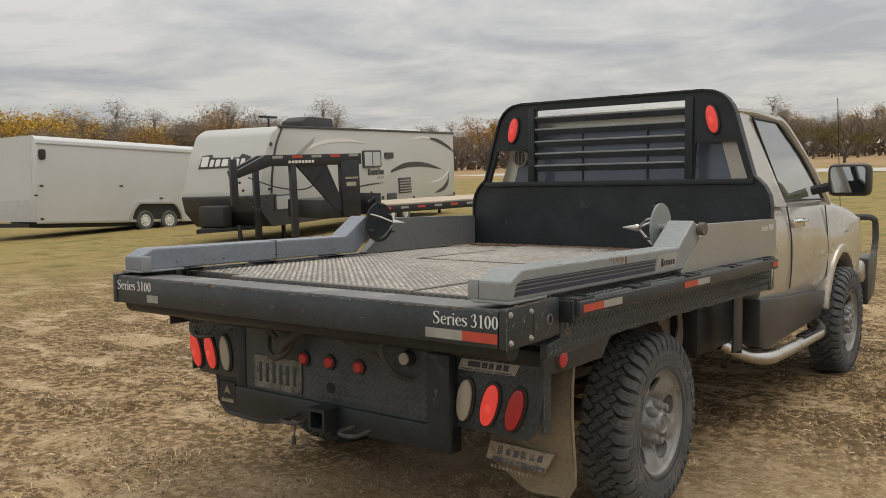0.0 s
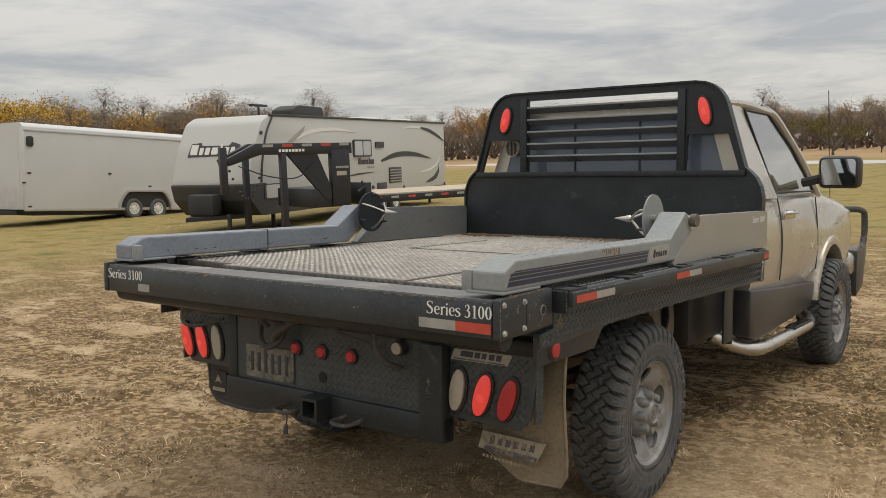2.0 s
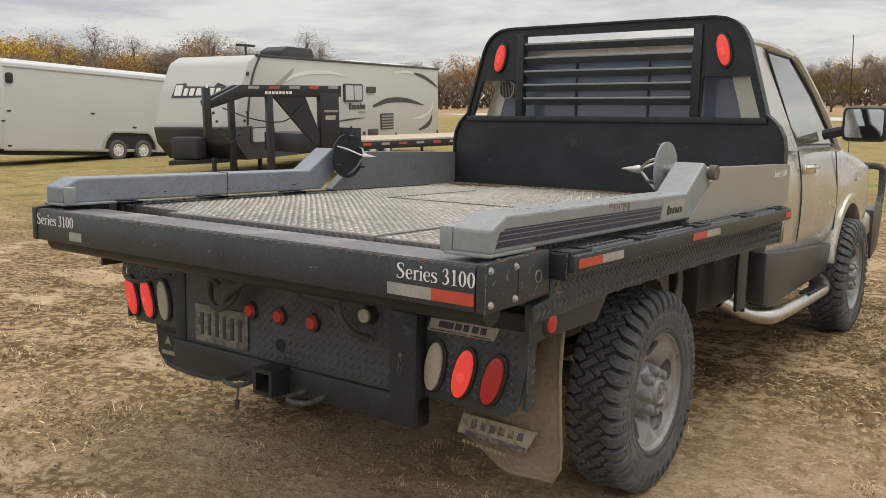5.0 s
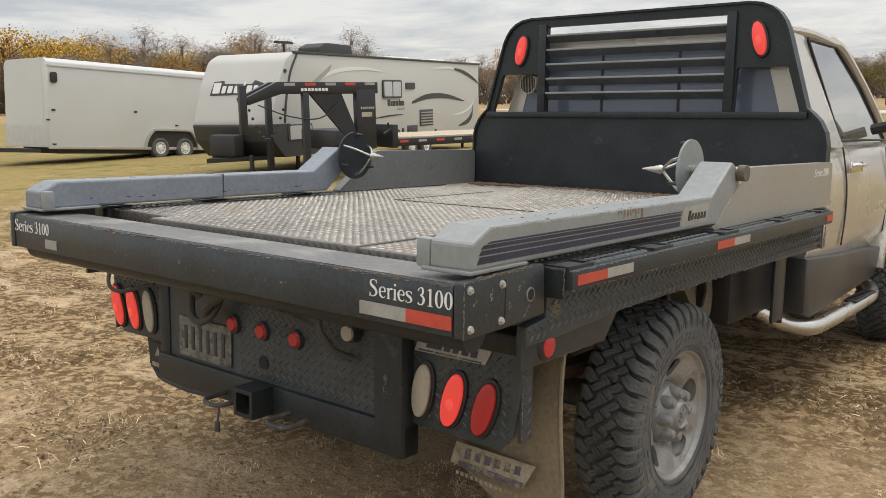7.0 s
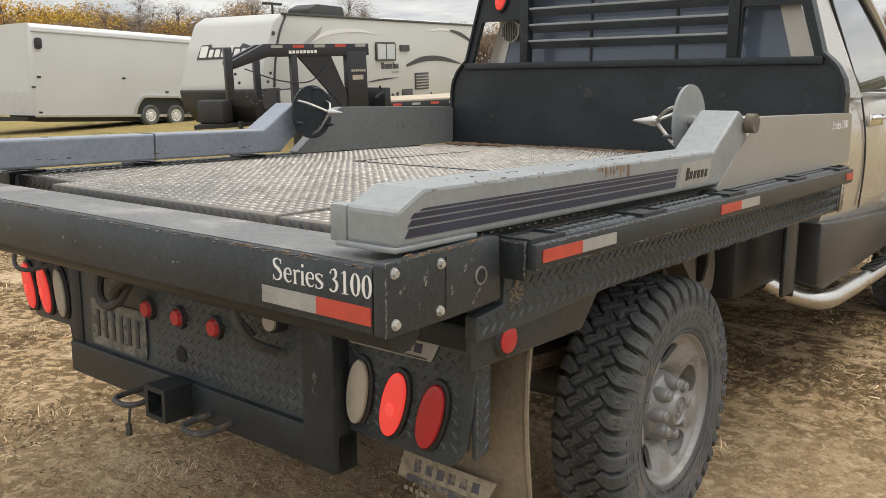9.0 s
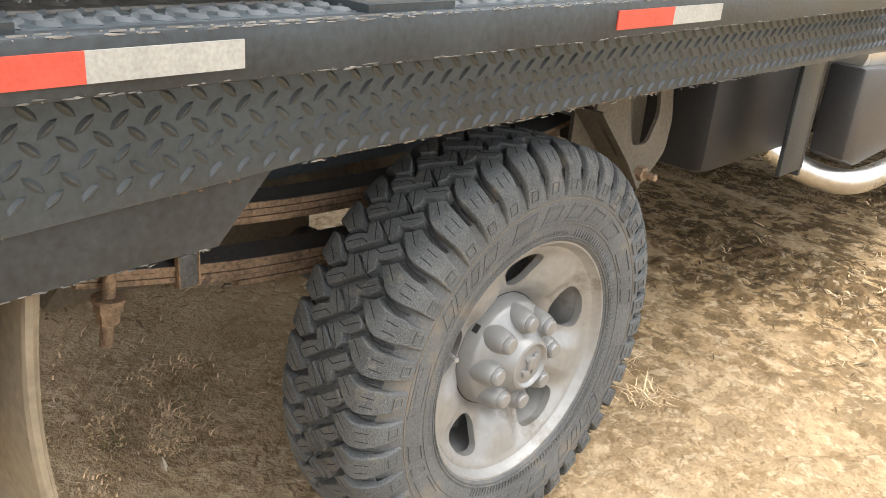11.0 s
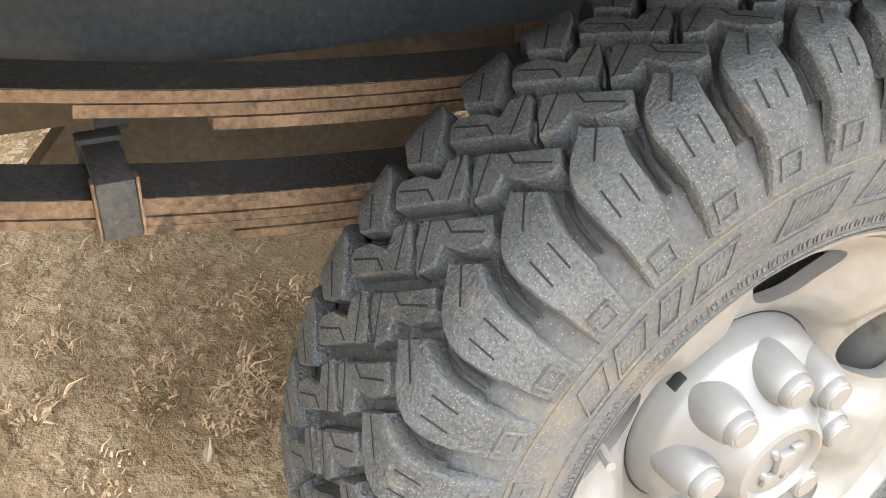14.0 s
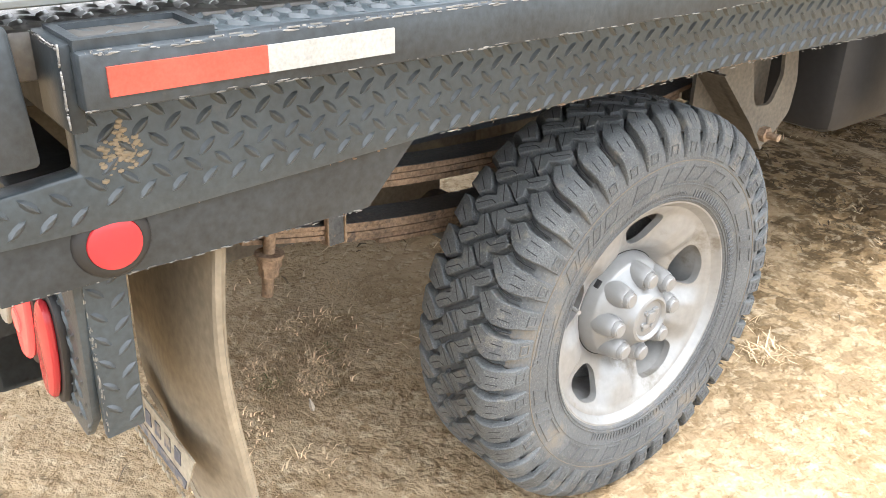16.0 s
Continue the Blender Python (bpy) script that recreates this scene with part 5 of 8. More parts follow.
# work lamp behind the rack
bm = bmesh.new()
cyl(bm, (-0.715, 1.60, 1.690), (-0.715, 1.68, 1.690), 0.060, 0.045, 24)
wk = part("work_lamp", bm, M_LENS, rack, "round white work lamp with a wire guard")
bm = bmesh.new()
for k in range(-4, 5):
    h = math.sqrt(max(0, 0.054 ** 2 - (k * 0.0115) ** 2))
    box(bm, -0.715 + k * 0.0115 - 0.002, -0.715 + k * 0.0115 + 0.002, 1.594, 1.600, 1.690 - h, 1.690 + h)
part("lamp_guard", bm, M_PLASTIC, wk)

# tail: lamp boxes, centre plate, hitch
for s in (1, -1):
    o = [(0.625, 0.530), (0.625, 0.815), (1.085, 0.815), (1.085, 0.795), (1.052, 0.770), (1.045, 0.68), (1.030, 0.575), (0.985, 0.525)]
    dx, dz = (0.0, 0.0) if s > 0 else (0.050, 0.027)
    o = o if s > 0 else [(min(x + 0.02, -0.60), z + dz) for x, z in mirror_y(o)]
    bm = prism(bmesh.new(), o, "y", -1.018, -1.006, 0.003)
    lb = part("lamp_plate", bm, M_TREAD, bed, "black tread plate tail lamp panel")
    bm = bmesh.new()
    prism(bm, [(-1.008, 0.555), (-0.96, 0.56), (-0.955, 0.80), (-1.008, 0.80)], "x", s * 1.036, s * 1.050, 0.003)
    bx = part("lamp_box_side", bm, M_TREAD, lb, "black tread plate side of the lamp box")
    bm = bmesh.new()
    tread_lugs(bm, lambda u, v, h, s=s: (s * (1.050 + h), u, v), -1.006, -0.958, 0.57, 0.795, 0.0345, 0.026, 0.0095, 0.0028)
    tagged(part("side_tread", bm, M_TREADLUG, bx, "", 20), kind="stuff")
    chips("paint_chip", "chipped edge of the lamp box", M_CHIP, bx, (s * 1.0505, -1.006, 0.565), (s * 1.0505, -1.006, 0.79), 50, (s, 0, 0), 71, 0.006, 0.0012)
    bm = bmesh.new()
    tread_lugs(bm, lambda u, v, h: (u, -1.018 - h, v), min(s * 0.64, s * 1.02), max(s * 0.64, s * 1.02), 0.545 if s > 0 else 0.60, 0.81, 0.0345, 0.028, 0.0100, 0.0028)
    tagged(part("lamp_plate_tread", bm, M_TREAD, lb, "", 20), kind="stuff")
    for cx, cz, tilt, mt, lab in ((0.703, 0.644, 10, M_LENS, "dusty clear reversing lamp"), (0.820, 0.639, 17, M_REDLIT, "lit oval red tail lamp"), (0.935, 0.637, 18, M_RED if s > 0 else M_REDLIT, "oval red tail lamp")):
        cx, cz = cx + dx, cz + dz
        g = part("lamp_grommet", prism(bmesh.new(), oval(s * cx, cz, 0.192, 0.088, s * tilt), "y", -1.028, -1.014, 0.004), M_PLASTIC, lb)
        part("tail_lamp", prism(bmesh.new(), oval(s * cx, cz, 0.170, 0.068, s * tilt), "y", -1.040, -1.026, 0.009), mt, lb, lab)
        if mt is M_REDLIT:
            part("lamp_bulb", prism(bmesh.new(), oblong(s * cx, cz - 0.01, 0.036, 0.030, s * tilt), "y", -1.0445, -1.0415, 0.002), M_REDHOT, lb)
    # maker's sticker as plain shapes
    if s > 0:
        st = part("sticker", prism(bmesh.new(), [(0.668, 0.762), (0.685, 0.806), (0.955, 0.808), (0.932, 0.764)], "y", -1.0245, -1.0225), M_TAPEW, lb, "white maker's sticker with plain dark shapes")
        bm = bmesh.new()
        for k, w in enumerate((0.036, 0.026, 0.026, 0.022, 0.026, 0.024)):
            x = 0.715 + k * 0.033
            prism(bm, [(x, 0.779), (x + 0.006, 0.801), (x + w + 0.004, 0.801), (x + w - 0.002, 0.779)], "y", -1.0265, -1.0246)
        tagged(part("sticker_shape", bm, M_STRIPE, st, "plain letter-sized shapes"), kind="stuff")
        bm = bmesh.new()
        for x0, x1 in ((0.685, 0.74), (0.75, 0.83), (0.84, 0.92)):
            box(bm, x0, x1, -1.0262, -1.0246, 0.7665, 0.7705)
        part("sticker_bar", bm, M_FRAME, st, "unreadable small print as plain bars")
    # mud flap: a bent rubber sheet, cut slanting at its inner lower corner
    bm = bmesh.new()
    rows = []
    for i in range(15):
        v = i / 14
        row = []
        for j in range(13):
            u = j / 12
            if s > 0:
                foot = 0.272 + 0.104 * max(0.0, 1 - u / 0.5) ** 1.3 + 0.055 * max(0.0, (u - 0.9) / 0.1) ** 2
                x = 0.705 + u * 0.382
            else:
                foot = 0.300 + 0.030 * max(0.0, 1 - u / 0.3) + 0.07 * max(0.0, (u - 0.86) / 0.14) ** 2
                x = 0.50 + u * 0.545
            z = 0.80 - v * (0.80 - foot)
            y = -0.885 + 0.028 * u + 0.012 * math.sin(v * 5 + u * 3) + 0.05 * v * (1 - u) + 0.008 * math.sin(u * 9) * v
            row.append(bm.verts.new((s * x, y, z)))
        rows.append(row)
    for a, b in zip(rows, rows[1:]):
        for k in range(12):
            bm.faces.new((a[k], a[k + 1], b[k + 1], b[k]))
    edge = [v.co.copy() for v in rows[-1]] + [r[-1].co.copy() for r in rows[-2::-1]]
    r = bmesh.ops.extrude_face_region(bm, geom=list(bm.faces))
    bmesh.ops.translate(bm, verts=[g for g in r["geom"] if isinstance(g, bmesh.types.BMVert)], vec=(0, 0.010, 0))
    mf = part("mud_flap", bm, M_FLAP if s > 0 else M_FLAPD, bed, "tan dust-caked rubber mud flap" if s > 0 else "dark rubber mud flap with a rolled edge", 60)
    part("flap_edge", sweep(bmesh.new(), edge, 0.007 if s > 0 else 0.011, 6), M_FLAP if s > 0 else M_FRAME, mf)
    if s < 0:
        st = part("flap_sticker", prism(bmesh.new(), [(-1.0, 0.362), (-0.876, 0.362), (-0.876, 0.478), (-1.0, 0.478)], "y", -0.876, -0.872), M_PLASTIC, mf, "black square sticker with plain pale shapes")
        part("sticker_mark", prism(bmesh.new(), [(-0.965, 0.415), (-0.938, 0.465), (-0.915, 0.415), (-0.938, 0.425)], "y", -0.8785, -0.876), M_STKW, st)
        part("sticker_band", box(bmesh.new(), -0.985, -0.89, -0.8785, -0.876, 0.372, 0.390), M_STKW, st)
        continue
    # a worn sticker as plain shapes
    st = part("flap_sticker", prism(bmesh.new(), [(0.712, 0.385), (0.985, 0.372), (1.030, 0.452), (0.735, 0.458)], "y", -0.899, -0.8965), M_STKW, mf, "worn dusty sticker with plain shapes")
    part("sticker_band", prism(bmesh.new(), [(0.742, 0.381), (0.980, 0.371), (0.990, 0.391), (0.748, 0.400)], "y", -0.9005, -0.899), M_STKB, st)
    bm = bmesh.new()
    for k in range(6):
        x, w = 0.768 + k * 0.037, 0.022
        prism(bm, [(x, 0.410), (x + 0.007, 0.446 if k == 0 else 0.438), (x + w + 0.005, 0.446 if k == 0 else 0.438), (x + w, 0.410)], "y", -0.9003, -0.899)
    tagged(part("sticker_shape", bm, M_STKB, st, "plain letter-sized shapes"), kind="stuff")
    bm = bmesh.new()
    for k in range(13):
        x = 0.735 + k * 0.0185
        box(bm, x, x + 0.011, -0.8990, -0.8965, 0.352 - k * 0.0012, 0.364 - k * 0.0012)
    tagged(part("print_bar", bm, M_STKW, mf, "plain bars of print"), kind="stuff")
# centre tail section
bm = prism(bmesh.new(), [(-0.60, 0.50), (-0.60, 0.82), (0.60, 0.82), (0.60, 0.50)], "y", -1.045, -1.030)
tp = part("tail_plate", bm, M_TREAD, bed, "black tread plate tail panel with faded dust")
bm = bmesh.new()
tread_lugs(bm, lambda u, v, h: (u, -1.045 - h, v), -0.16, 0.53, 0.54, 0.81, 0.0345, 0.028, 0.0100, 0.003)
tagged(part("tail_tread", bm, M_TREADLUG, tp, "", 20), kind="stuff")
chips("paint_chip", "white scrapes on the post", M_CHIP, tp, (0.585, -1.0725, 0.60), (0.60, -1.0725, 0.68), 20, (0, -1, 0), 61, 0.010, 0.006)
part("tail_tube", box(bmesh.new(), -0.645, 0.660, -1.064, -0.99, 0.422, 0.530, 0.008), M_BLACK, bed, "black square tail tube")
part("tail_header", box(bmesh.new(), -1.07, 1.07, -1.05, -0.95, 0.815, 0.875, 0.008), M_BLACK, bed)
for x0, x1, yf in ((0.545, 0.660, -1.072), (-0.645, -0.578, -1.052)):
    part("tail_post", box(bmesh.new(), x0, x1, yf, -0.99, 0.425, 0.82, 0.006), M_BLACK, bed, "black tail post with scratched paint")
for x in (-0.17, -0.01, 0.165):
    bm = bmesh.new()
    cyl(bm, (x, -1.046, 0.714), (x, -1.058, 0.714), 0.036, 0.032, 24)
    part("lamp_grommet", bm, M_PLASTIC, tp)
    bm = bmesh.new()
    cyl(bm, (x, -1.056, 0.714), (x, -1.068, 0.714), 0.027, 0.021, 24)
    part("centre_lamp", bm, M_RED, tp, "small round red lamp")
bm = bmesh.new()
cyl(bm, (-0.012, -1.046, 0.600), (-0.012, -1.05, 0.600), 0.024, n=20)
part("plug_hole", bm, M_SLIT, tp)
# number plate: dusty, with plain bars only
bm = prism(bmesh.new(), rounded([(-0.51, 0.545), (-0.19, 0.545), (-0.19, 0.697), (-0.51, 0.697)], 0.012), "y", -1.053, -1.0485)
np_ = part("number_plate", bm, material("dusty_plate", (0.17, 0.165, 0.14), 0.7, vary=0.4, scale=14, dirt=(0.055, 0.055, 0.05), dirt_at=0.5, dirt_scale=16), bed, "dusty number plate with plain bars")
for k in range(6):
    part("plate_bar", box(bmesh.new(), -0.475 + k * 0.046, -0.455 + k * 0.046, -1.0555, -1.0528, 0.575, 0.665, 0.001), M_BLACKDUST, np_)
# receiver hitch with chain loops
bm = bmesh.new()
prism(bm, [(-0.045, 0.432), (0.055, 0.432), (0.055, 0.53), (-0.045, 0.53)], "y", -1.155, -1.0, 0.0, [[(-0.03, 0.447), (0.04, 0.447), (0.04, 0.515), (-0.03, 0.515)]])
hi = part("receiver", bm, M_BLACK, bed, "square black receiver hitch")
for x in (-0.16, 0.19):
    part("chain_loop", sweep(bmesh.new(), curve([(x - 0.05, -1.06, 0.455), (x - 0.05, -1.15, 0.450), (x, -1.17, 0.448), (x + 0.05, -1.15, 0.450), (x + 0.05, -1.06, 0.455)], 5), 0.009, 8), M_FRAME, hi)
bm = bmesh.new()
sweep(bm, curve([(-0.12, -1.16, 0.45), (-0.118, -1.165, 0.42), (-0.125, -1.165, 0.39)], 4), 0.004, 6)
sweep(bm, [(-0.125, -1.165, 0.39), (-0.128, -1.165, 0.355)], 0.010, 6)
part("pull_cord", bm, M_HOSE, hi)
# hoses and linkage under the beam
for pts, r in (([(-0.36, -1.05, 0.92), (-0.352, -1.09, 0.85), (-0.345, -1.11, 0.77), (-0.32, -1.12, 0.73), (-0.275, -1.12, 0.717), (-0.225, -1.11, 0.745), (-0.203, -1.09, 0.80), (-0.20, -1.05, 0.90)], 0.015),
               ([(-0.33, -1.08, 0.93), (-0.325, -1.12, 0.85), (-0.30, -1.10, 0.80)], 0.013),
               ([(-0.05, -1.06, 0.90), (-0.12, -1.13, 0.84), (-0.20, -1.14, 0.79), (-0.26, -1.10, 0.74)], 0.018),
               ([(0.02, -1.05, 0.89), (0.14, -1.12, 0.83), (0.30, -1.10, 0.79), (0.36, -1.07, 0.73)], 0.009),
               ([(0.34, -1.06, 0.90), (0.36, -1.13, 0.82), (0.40, -1.12, 0.74), (0.44, -1.06, 0.70)], 0.012),
               ([(-0.90, -1.05, 0.90), (-0.80, -1.10, 0.84), (-0.70, -1.08, 0.83), (-0.55, -1.06, 0.88)], 0.010),
               ([(-0.98, -1.03, 0.90), (-0.93, -1.10, 0.78), (-0.80, -1.12, 0.76), (-0.66, -1.06, 0.80)], 0.008)):
    part("hydraulic_hose", sweep(bmesh.new(), curve(pts, 6), r, 8), M_HOSE, bed, "black hydraulic hose")
bm = bmesh.new()
cyl(bm, (0.44, -1.045, 0.785), (0.44, -1.080, 0.785), 0.034, 0.030, 20)
so = part("trailer_socket", bm, M_PLASTIC, bed, "round trailer light socket")
part("socket_lid", cyl(bmesh.new(), (0.44, -1.080, 0.785), (0.44, -1.088, 0.785), 0.024, n=20), M_LENS, so)

# ---- swinging beam with two arms, lowered onto the deck ----
SWING = Matrix.Translation((0, -1.3155, 0.866)) @ Matrix.Rotation(radians(0.0), 4, "X") @ Matrix.Translation((0, 1.3155, -0.866))
bm = bmesh.new()
prism(bm, [(-1.385, 0.938), (-1.385, 1.056), (-1.380, 1.063), (-1.165, 1.058), (-1.155, 1.052), (-1.155, 1.030), (-1.37, 1.038), (-1.37, 0.938)], "x", -1.10, 1.10, 0.002)
beam = part("swing_beam", bm, M_BLACKDUST, bed, "black folded steel rear beam with chipped paint")
beam.matrix_basis = SWING
bm = bmesh.new()
prism(bm, [(-1.374, 1.0625), (-1.374, 1.0650), (-1.172, 1.0602), (-1.172, 1.0575)], "x", -1.10, 1.10)
tops = part("beam_top", bm, material("scratched_beam_top", (0.15, 0.148, 0.142), 0.45, 0.2, vary=0.4, scale=5, fine=60, dirt=(0.29, 0.275, 0.25), dirt_at=0.50, dirt_scale=4, bump=0.1), beam, "scuffed bare patches on the beam top")
for q, z in enumerate((1.0570, 1.0615)):
    chips("rust_chip", "worn rusty edge of the beam", M_RUSTCHIP if q else M_CHIP, beam, (-1.08, -1.3855, z), (1.08, -1.3855, z), 110, (0, -1, 0), 41 + q, 0.02, 0.0014)
chips("rust_chip", "rusty scrape on the beam", M_RUSTCHIP, beam, (-0.42, -1.3855, 1.05), (-0.36, -1.3855, 1.06), 14, (0, -1, 0), 44, 0.02, 0.006)
chips("paint_chip", "scrapes on the beam's face", M_CHIP, beam, (-1.0, -1.3855, 0.985), (0.7, -1.3855, 0.995), 22, (0, -1, 0), 45, 0.008, 0.003)
bm = bmesh.new()
cyl(bm, (-1.10, -1.30, 0.93), (1.10, -1.30, 0.93), 0.045, n=20)
part("pivot_shaft", bm, M_BLACK, beam)
for s in (1, -1):
    bm = bmesh.new()
    prism(bm, rounded([(-1.388, 0.935), (-1.388, 1.072), (-1.120, 1.080), (-1.050, 1.080), (-1.042, 0.946), (-1.20, 0.938)], 0.008, 3), "x", s * 1.105, s * 1.135, 0.003)
    ep = part("end_plate", bm, M_BLACKDUST, beam, "bolted black end plate with scratches")
    for y, z in ((-1.366, 1.052), (-1.363, 0.958), (-1.238, 1.050), (-1.240, 0.960)):
        bm = bmesh.new()
        cyl(bm, (s * 1.135, y, z), (s * 1.1375, y, z), 0.0105, n=18)
        cyl(bm, (s * 1.1375, y, z), (s * 1.1435, y, z), 0.0082, 0.0072, 6)
        part("bolt", bm, M_BOLT, ep)
    bm = bmesh.new()
    cyl(bm, (s * 1.134, -1.112, 1.007), (s * 1.1365, -1.112, 1.007), 0.014, n=20)
    part("pin_hole", bm, M_SLIT, ep)
    bm = bmesh.new()
    lathe(bm, [(0.0150, 0.0), (0.0150, 0.003), (0.0185, 0.003), (0.0190, 0.0)], 20, 0, -1.112, 1.007)
    bmesh.ops.translate(bm, verts=bm.verts, vec=(s * 1.1345, 0, 0))
    part("pin_ring", bm, M_CHIP, ep)
    for q, (pa, pb) in enumerate((((-1.30, 0.965), (-1.27, 1.05)), ((-1.21, 0.96), (-1.19, 1.04)), ((-1.14, 0.96), (-1.11, 0.985)), ((-1.17, 1.03), (-1.13, 1.06)), ((-1.36, 1.0), (-1.33, 1.03)))):
        chips("scratch", "small paint chips", M_CHIP, ep, (s * 1.135, *pa), (s * 1.135, *pb), 7, (s, 0, 0), 90 + q, 0.007, 0.0035)
    part("plate_seam", box(bmesh.new(), min(s * 1.1345, s * 1.1362), max(s * 1.1345, s * 1.1362), -1.2235, -1.2205, 0.955, 1.062), M_SLIT, ep)
    chips("paint_chip", "chipped plate edge", M_CHIP, ep, (s * 1.135, -1.38, 1.071), (s * 1.135, -1.09, 1.077), 60, (s, 0, 0), 31, 0.006, 0.0010)
    chips("paint_chip", "chipped plate edge", M_CHIP, ep, (s * 1.135, -1.386, 0.94), (s * 1.135, -1.386, 1.07), 40, (s, 0, 0), 32, 0.006, 0.0010)
    chips("rust_chip", "rusty foot of the plate", M_RUSTCHIP, ep, (s * 1.135, -1.34, 1.076), (s * 1.135, -1.10, 1.079), 60, (s, 0, 0), 33, 0.010, 0.0020)
    # lettering and tape on the rear face
    rot = Matrix.Rotation(radians(90), 4, "X")
    serif_letters("beam_lettering", "Series 3100", 0.0625, Matrix.Translation((0.966 if s > 0 else -0.965, -1.3853, 1.024)) @ rot, M_WHITE, beam, "white serif lettering Series 3100")
    xw, xr = (0.797, 0.955) if s > 0 else (-0.86, -0.775)
    part("reflector", box(bmesh.new(), xw, xr, -1.3875, -1.3845, 0.953, 0.987), M_TAPEW, beam, "white reflective tape")
    if s > 0:
        part("reflector", box(bmesh.new(), 0.955, 1.098, -1.3875, -1.3845, 0.953, 0.987), M_TAPER, beam, "red reflective tape")
    # the arm
    x0, x1 = s * 0.985, s * 1.115
    bm = bmesh.new()
    o = [(-1.335, 1.088), (-1.335, 1.155), (-1.262, 1.192), (0.075, 1.192), (0.255, 1.310), (0.345, 1.268), (0.330, 1.225), (0.17, 1.088)]
    prism(bm, o, "x", min(x0, x1), max(x0, x1), 0.008)
    arm = part("bale_arm", bm, M_ARM if s > 0 else M_ARMSHADE, bed, "grey painted box-steel bale arm, worn at the edges" if s > 0 else "grey painted box-steel bale arm in a bluish shaded tone, with dark scrapes", 12)
    arm.matrix_basis = SWING
    part("arm_foot", box(bmesh.new(), min(s * 0.965, s * 1.118), max(s * 0.965, s * 1.118), -1.345, -1.10, 1.080, 1.090, 0.003), M_ARM, arm)
    part("arm_stop", box(bmesh.new(), min(s * 0.94, s * 0.985), max(s * 0.94, s * 0.985), -1.335, -1.30, 1.085, 1.158, 0.006), M_ARM, arm)
    if s < 0:
        part("arm_weld", box(bmesh.new(), min(s * 0.982, s * 1.118), max(s * 0.982, s * 1.118), -0.485, -0.480, 1.086, 1.194), M_FRAME, arm)
    # painted stripes on the outer side
    for z0, z1, ya, yb in ((1.104, 1.121, -1.315, -0.190), (1.1245, 1.136, -1.308, -0.185), (1.139, 1.1485, -1.300, -0.180), (1.151, 1.1555, -1.275, -0.175)):
        bm = prism(bmesh.new(), [(ya, z0), (ya + 0.012, z1), (yb + 0.006, z1), (yb, z0)], "x", s * 1.1140, s * 1.1162)
        part("stripe", bm, M_STRIPE, arm, "dark blue decal stripe")
    sk = part("sticker", prism(bmesh.new(), [(-0.175, 1.100), (-0.155, 1.165), (0.055, 1.172), (0.040, 1.107)], "x", s * 1.1140, s * 1.1162), M_TAPEW, arm, "white sticker with plain dark shapes")
    bm = bmesh.new()
    for k in range(6):
        y = -0.125 + k * 0.026
        prism(bm, [(y, 1.118 + 0.001 * k), (y + 0.007, 1.153 + 0.001 * k), (y + 0.026, 1.153), (y + 0.019, 1.118)] if k == 0 else [(y, 1.120), (y + 0.005, 1.142), (y + 0.022, 1.143), (y + 0.017, 1.121)], "x", s * 1.1160, s * 1.1175)
    tagged(part("sticker_shape", bm, M_PLASTIC, sk, "plain letter-sized shapes"), kind="stuff")
    chips("paint_chip", "worn upper edge of the arm", M_CHIP, arm, (s * 1.1155, -1.25, 1.187), (s * 1.1155, 0.06, 1.187), 60, (s, 0, 0), 51, 0.008, 0.0010)
    chips("rust_chip", "dark scrapes along the arm", M_RUSTCHIP, arm, (s * 1.111, -1.20, 1.1922), (s * 1.111, 0.05, 1.1922), 36, (0, 0, 1), 52, 0.007, 0.0010)
    chips("rust_chip", "dark scrapes along the arm", M_FRAME, arm, (s * 1.05, -1.20, 1.1922), (s * 1.05, 0.05, 1.1922), 30, (0, 0, 1), 53, 0.012, 0.004)
    chips("rust_chip", "scrapes along the arm's lower edge", M_FRAME, arm, (s * 0.9850, -1.2, 1.115), (s * 0.9850, 0.1, 1.12), 22, (-s, 0, 0), 54, 0.02, 0.0035)
    # rust runs over the top edge
    bm = bmesh.new()
    for k in range(9):
        y = -0.62 + k * 0.018 + random.uniform(-0.004, 0.004)
        box(bm, min(s * 1.1145, s * 1.1163), max(s * 1.1145, s * 1.1163), y, y + random.uniform(0.006, 0.012), 1.184 - random.uniform(0.006, 0.035), 1.186)
    part("rust_run", bm, M_RUST, arm, "brown rust runs at the arm's top edge")
    # spinner: spindle, disc, claw rods, spike
    yc, zc = 0.312, 1.268
    sp = part("spindle", cyl(bmesh.new(), (s * 1.135, yc, zc), (s * 0.925, yc, zc), 0.024, n=20), M_STEEL, arm, "steel spindle tube")
    part("spindle_cap", cyl(bmesh.new(), (s * 1.120, yc, zc), (s * 1.150, yc, zc), 0.031, n=20), M_CHASSIS, arm)
    ds = part("spinner_disc", cyl(bmesh.new(), (s * 0.930, yc, zc), (s * 0.920, yc, zc), 0.122, n=48), M_ARM if s > 0 else M_BLACK, arm, "round steel bale spinner plate")
    bm = bmesh.new()
    cyl(bm, (s * 0.80, yc, zc), (s * 0.72, yc, zc), 0.019, 0.002, 16)
    cyl(bm, (s * 0.815, yc, zc), (s * 0.80, yc, zc), 0.012, 0.019, 16)
    part("spike", bm, M_STEEL, arm, "pointed steel bale spike")
